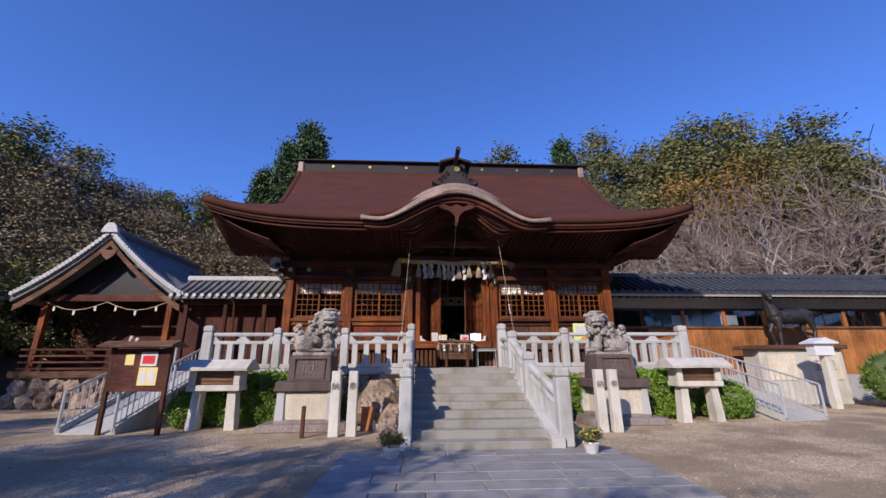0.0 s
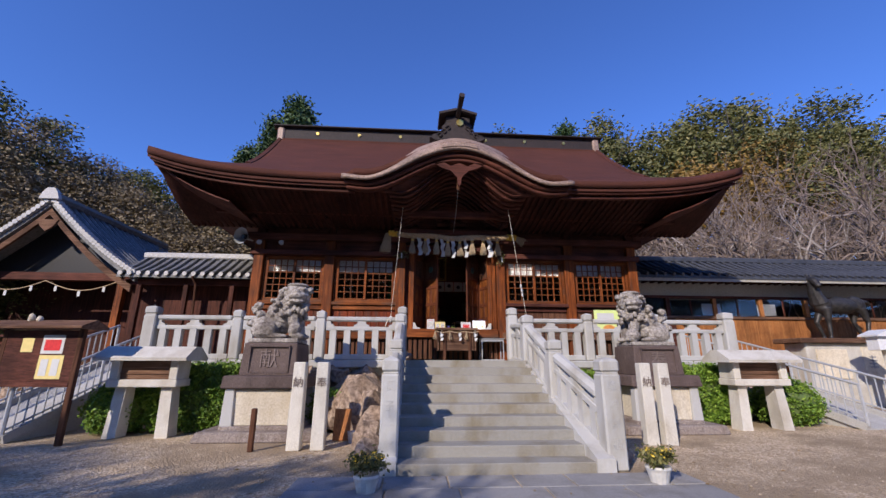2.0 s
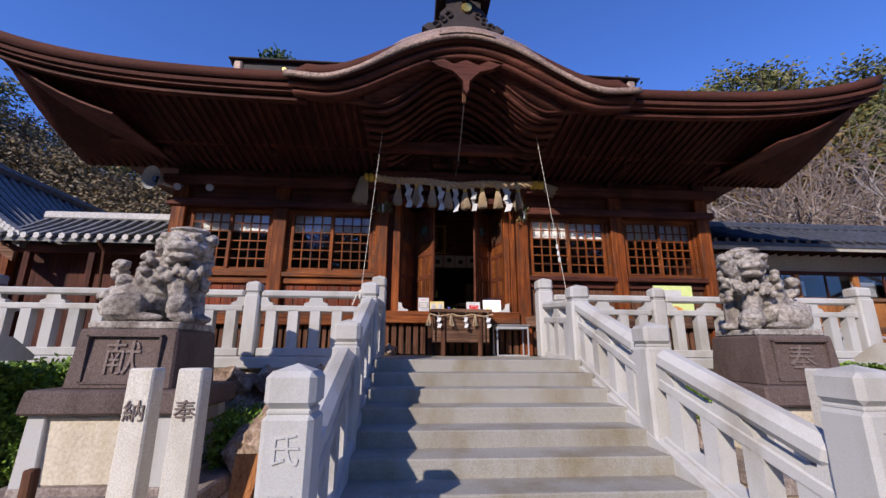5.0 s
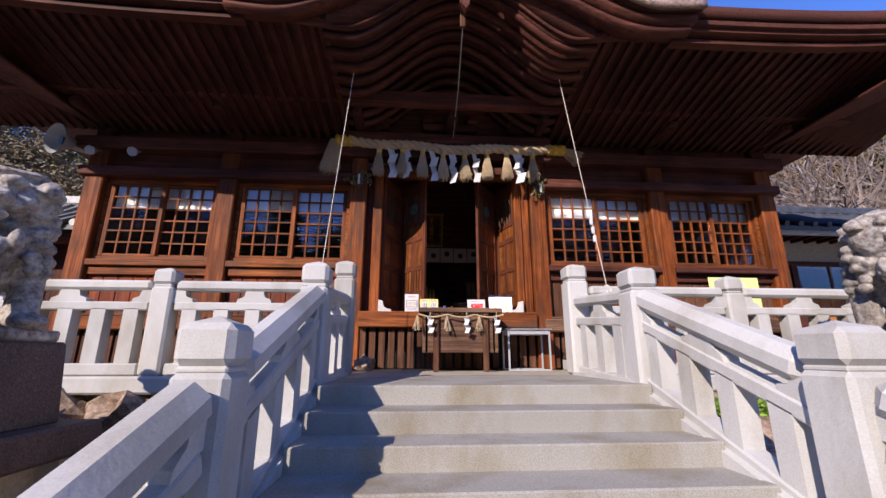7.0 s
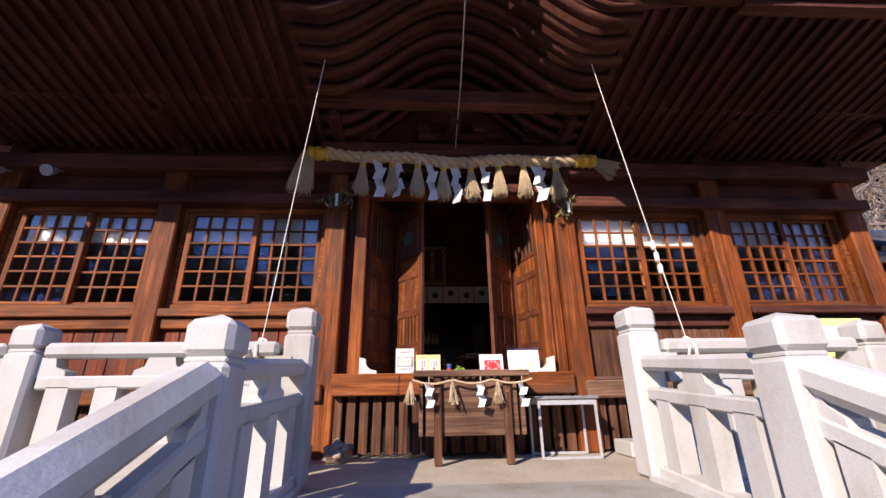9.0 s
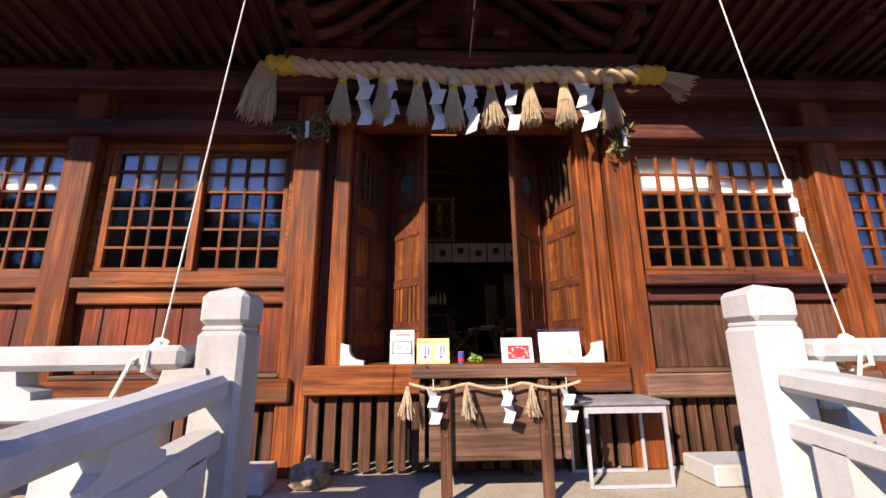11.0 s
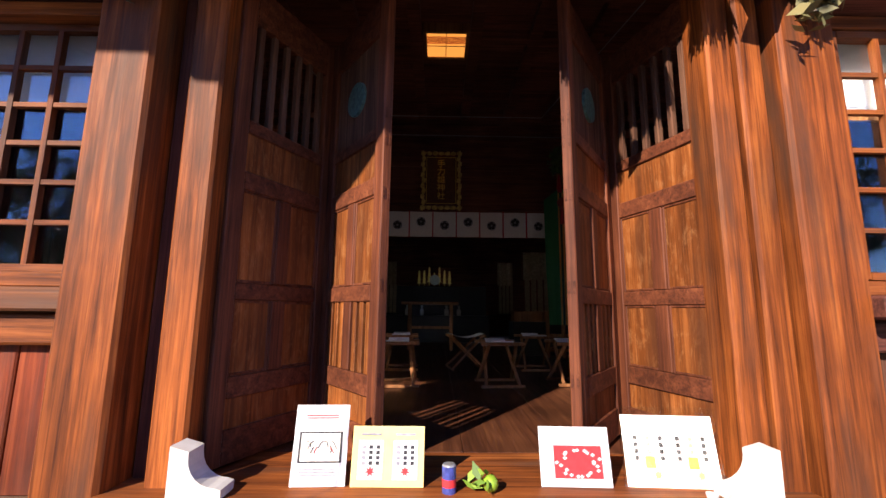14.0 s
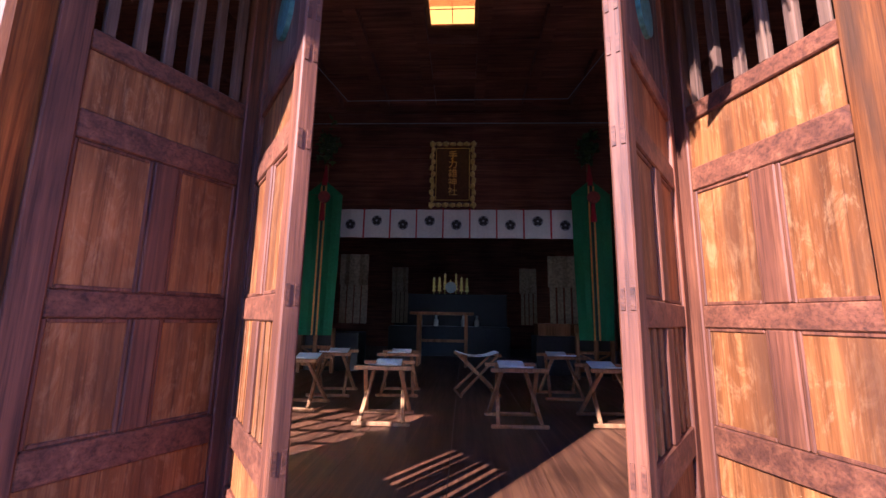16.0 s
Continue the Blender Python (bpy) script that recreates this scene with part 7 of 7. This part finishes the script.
def plant(kind, x, y, top, h0, turn=None, wide=1.0):
    """A tree whose crown ends at the height top."""
    z = hill_z(x, y) - 0.3
    sc = max(0.45, (top - z) / h0)
    TREES.append(1)
    return set_down(kind, x, y, z, min(sc, 1.25) * wide, rng.uniform(0, 6.28) if turn is None else turn, sc)


def ray_place(dx, dy, dz, dist):
    return -0.92 + dx * dist, -12.69 + dy * dist, 1.3 + dz * dist


# skyline: bearing, slope of the skyline, distance, kind
for dx, dy, dz, dist, kinds, h0 in (
        (-0.743, 0.67, 0.40, 33, green, 10), (-0.70, 0.714, 0.42, 35, green, 10), (-0.66, 0.75, 0.40, 34, brown, 9),
        (-0.604, 0.797, 0.365, 36, brown, 9), (-0.55, 0.835, 0.36, 38, green, 10), (-0.504, 0.864, 0.37, 38, green, 10),
        (-0.45, 0.893, 0.36, 38, green, 10), (0.203, 0.979, 0.52, 38, green, 10), (0.28, 0.96, 0.52, 38, con, 14),
        (0.363, 0.932, 0.58, 37, con, 14), (0.42, 0.907, 0.53, 40, green, 10), (0.50, 0.866, 0.50, 40, green, 10),
        (0.567, 0.824, 0.50, 41, green, 10), (0.62, 0.785, 0.52, 41, green, 10), (0.671, 0.741, 0.51, 40, green, 10),
        (0.71, 0.704, 0.46, 40, green, 10), (0.742, 0.67, 0.42, 39, green, 10), (0.777, 0.629, 0.32, 38, green, 10),
        (0.80, 0.60, 0.24, 38, green, 10), (0.83, 0.557, 0.19, 38, green, 10), (-0.78, 0.625, 0.37, 34, brown, 9), (-0.83, 0.557, 0.36, 34, green, 10)):
    x, y, z = ray_place(dx, dy, dz, dist)
    plant(kinds[len(TREES) % len(kinds)], x, y, z - (1.6 if dx > 0.44 else 1.1), h0, None, 1.05)
plant(con[0], *ray_place(-0.285, 0.958, 0, 27)[:2], ray_place(-0.285, 0.958, 0.59, 27)[2], 14)
plant(con[1], *ray_place(-0.33, 0.944, 0, 28)[:2], ray_place(-0.33, 0.944, 0.53, 28)[2], 14)
plant(con[0], *ray_place(-0.38, 0.925, 0, 29)[:2], ray_place(-0.38, 0.925, 0.45, 29)[2], 14)
# the slope below the skyline
for a in np.linspace(-58, -24, 12):
    for dist, dz, kinds, h0 in ((29, 0.30, brown, 9), (25, 0.22, brown, 9), (22, 0.15, green, 10)):
        b = radians(a + rng.uniform(-1.5, 1.5))
        x, y, z = ray_place(math.sin(b), math.cos(b), dz + rng.uniform(-0.02, 0.02), dist)
        if not (-10 < x < 7.5 and y < 12):
            plant(kinds[rng.integers(2)], x, y, z, h0)
for a in np.linspace(24, 62, 12):
    b = radians(a + rng.uniform(-1.5, 1.5))
    x, y, z = ray_place(math.sin(b), math.cos(b), (0.37 if a < 48 else 0.24) + rng.uniform(-0.04, 0.03), 35)
    plant(rust if 34 < a < 42 else green[rng.integers(2)], x, y, z, 7 if 34 < a < 42 else 10)
    x, y, z = ray_place(math.sin(b), math.cos(b), 0.20 + rng.uniform(-0.04, 0.03), 31)
    plant(brown[rng.integers(2)], x, y, z, 9)
for a in np.linspace(25, 60, 16):
    for dist, dz in ((29, 0.36), (25, 0.28)):
        b = radians(a + rng.uniform(-1.2, 1.2))
        x, y, z = ray_place(math.sin(b), math.cos(b), dz + rng.uniform(-0.07, 0.07), dist)
        if y > 3.5:
            plant(bare[rng.integers(3)], x, y, z, 8)
for a, dist, top in ((26.5, 27, 0.50), (38, 24, 0.36), (44, 23, 0.33), (55, 22, 0.45)):
    b = radians(a)
    x, y, z = ray_place(math.sin(b), math.cos(b), top, dist)
    plant(dead[int(a) % 2], x, y, z, 8.5, a)
# trees behind the visitor, whose shade falls on the yard
for x, y, top, sx in ((-9.8, -17.6, 8.3, 0.62), (-6.3, -20.8, 8.2, 0.6), (-14.5, -17.5, 8.5, 0.7), (-18.5, -14.5, 8.5, 0.8), (-2.0, -31.0, 9.0, 1.0), (5.0, -34.0, 10.0, 1.0), (12.0, -33.0, 10.0, 1.0), (-26.0, -14.0, 11.0, 1.0), (20.0, -29.0, 10.0, 1.0), (-12.0, -30.0, 9.5, 1.0), (-22.0, -26.0, 10.0, 1.0)):
    set_down(green[rng.integers(2)], x, y, 0.0, sx, rng.uniform(0, 6.28), top / 10.6)
# Taller unseen trees, added further back for the window panes to reflect.
for k in range(15):
    a = radians(150 + 60 * k / 14 * 1.0 + rng.uniform(-2, 2))
    d = 40 + rng.uniform(-3, 4)
    set_down((green + con)[rng.integers(3)], d * math.sin(a) * 1.6, d * math.cos(a), 0.0, 1.5, rng.uniform(0, 6.28), 1.55 + rng.uniform(-0.15, 0.25))
for ob in green + brown + [rust] + con + bare + dead:
    for o in (*ob.children_recursive, ob):
        bpy.data.objects.remove(o)

# ---- loose stones and fallen leaves on the yard ----
pr = np.random.default_rng(77)
n = 9000
px = pr.uniform(-10, 11, n)
py = pr.uniform(-12.2, -2.2, n)
keep = ~((px > -2.3) & (px < 2.25)) & ~((py > -4.2) & (np.abs(px) < 4.3))
px, py = px[keep], py[keep]
n = len(px)
sz = pr.uniform(0.005, 0.013, n) * np.where(pr.random(n) < 0.03, 1.8, 1.0)
octa = np.array([(1, 0, 0), (0, 1, 0), (-1, 0, 0), (0, -1, 0), (0, 0, 0.7), (0, 0, -0.5)])
v = (octa[None] * sz[:, None, None] * pr.uniform(0.7, 1.3, (n, 6, 1)) + np.stack([px, py, sz * 0.3], 1)[:, None]).reshape(-1, 3)
tri_ = np.array([(0, 1, 4), (1, 2, 4), (2, 3, 4), (3, 0, 4), (1, 0, 5), (2, 1, 5), (3, 2, 5), (0, 3, 5)])
f = (tri_[None] + 6 * np.arange(n)[:, None, None]).reshape(-1, 3)
pebble = Mat("pebble_stone", 0.9, 0, 0.25)
pebble = pebble.out(pebble.ramp(pebble.random(True), [(0.0, (0.26, 0.19, 0.125)), (0.5, (0.42, 0.33, 0.23)), (1.0, (0.58, 0.48, 0.36))]))
gr = cloud_part("gravel", v, f, pebble, None)
tagged(gr, "loose pale gravel scattered over the yard", "gravel", "", "stuff")
cs = np.stack([pr.uniform(-10, 10, 700), pr.uniform(-12, -3.2, 700), np.full(700, 0.012)], 1)
cs = cs[~((np.abs(cs[:, 0]) < 1.3) & (cs[:, 1] > -5.7)) & ~((cs[:, 1] > -4.0) & (np.abs(cs[:, 0]) < 4.4))]
v, f = leaf_cloud(cs, 1, 0.03, (0.0, 0.0, 0.0), pr, 0.05)
v[:, 2] = np.clip(v[:, 2], 0.018, 0.03)
lf = cloud_part("fallen_leaf_litter", v, f, LEAF_RUST, None)
tagged(lf, "dry brown fallen leaves scattered on the ground", "leaves", "", "stuff")
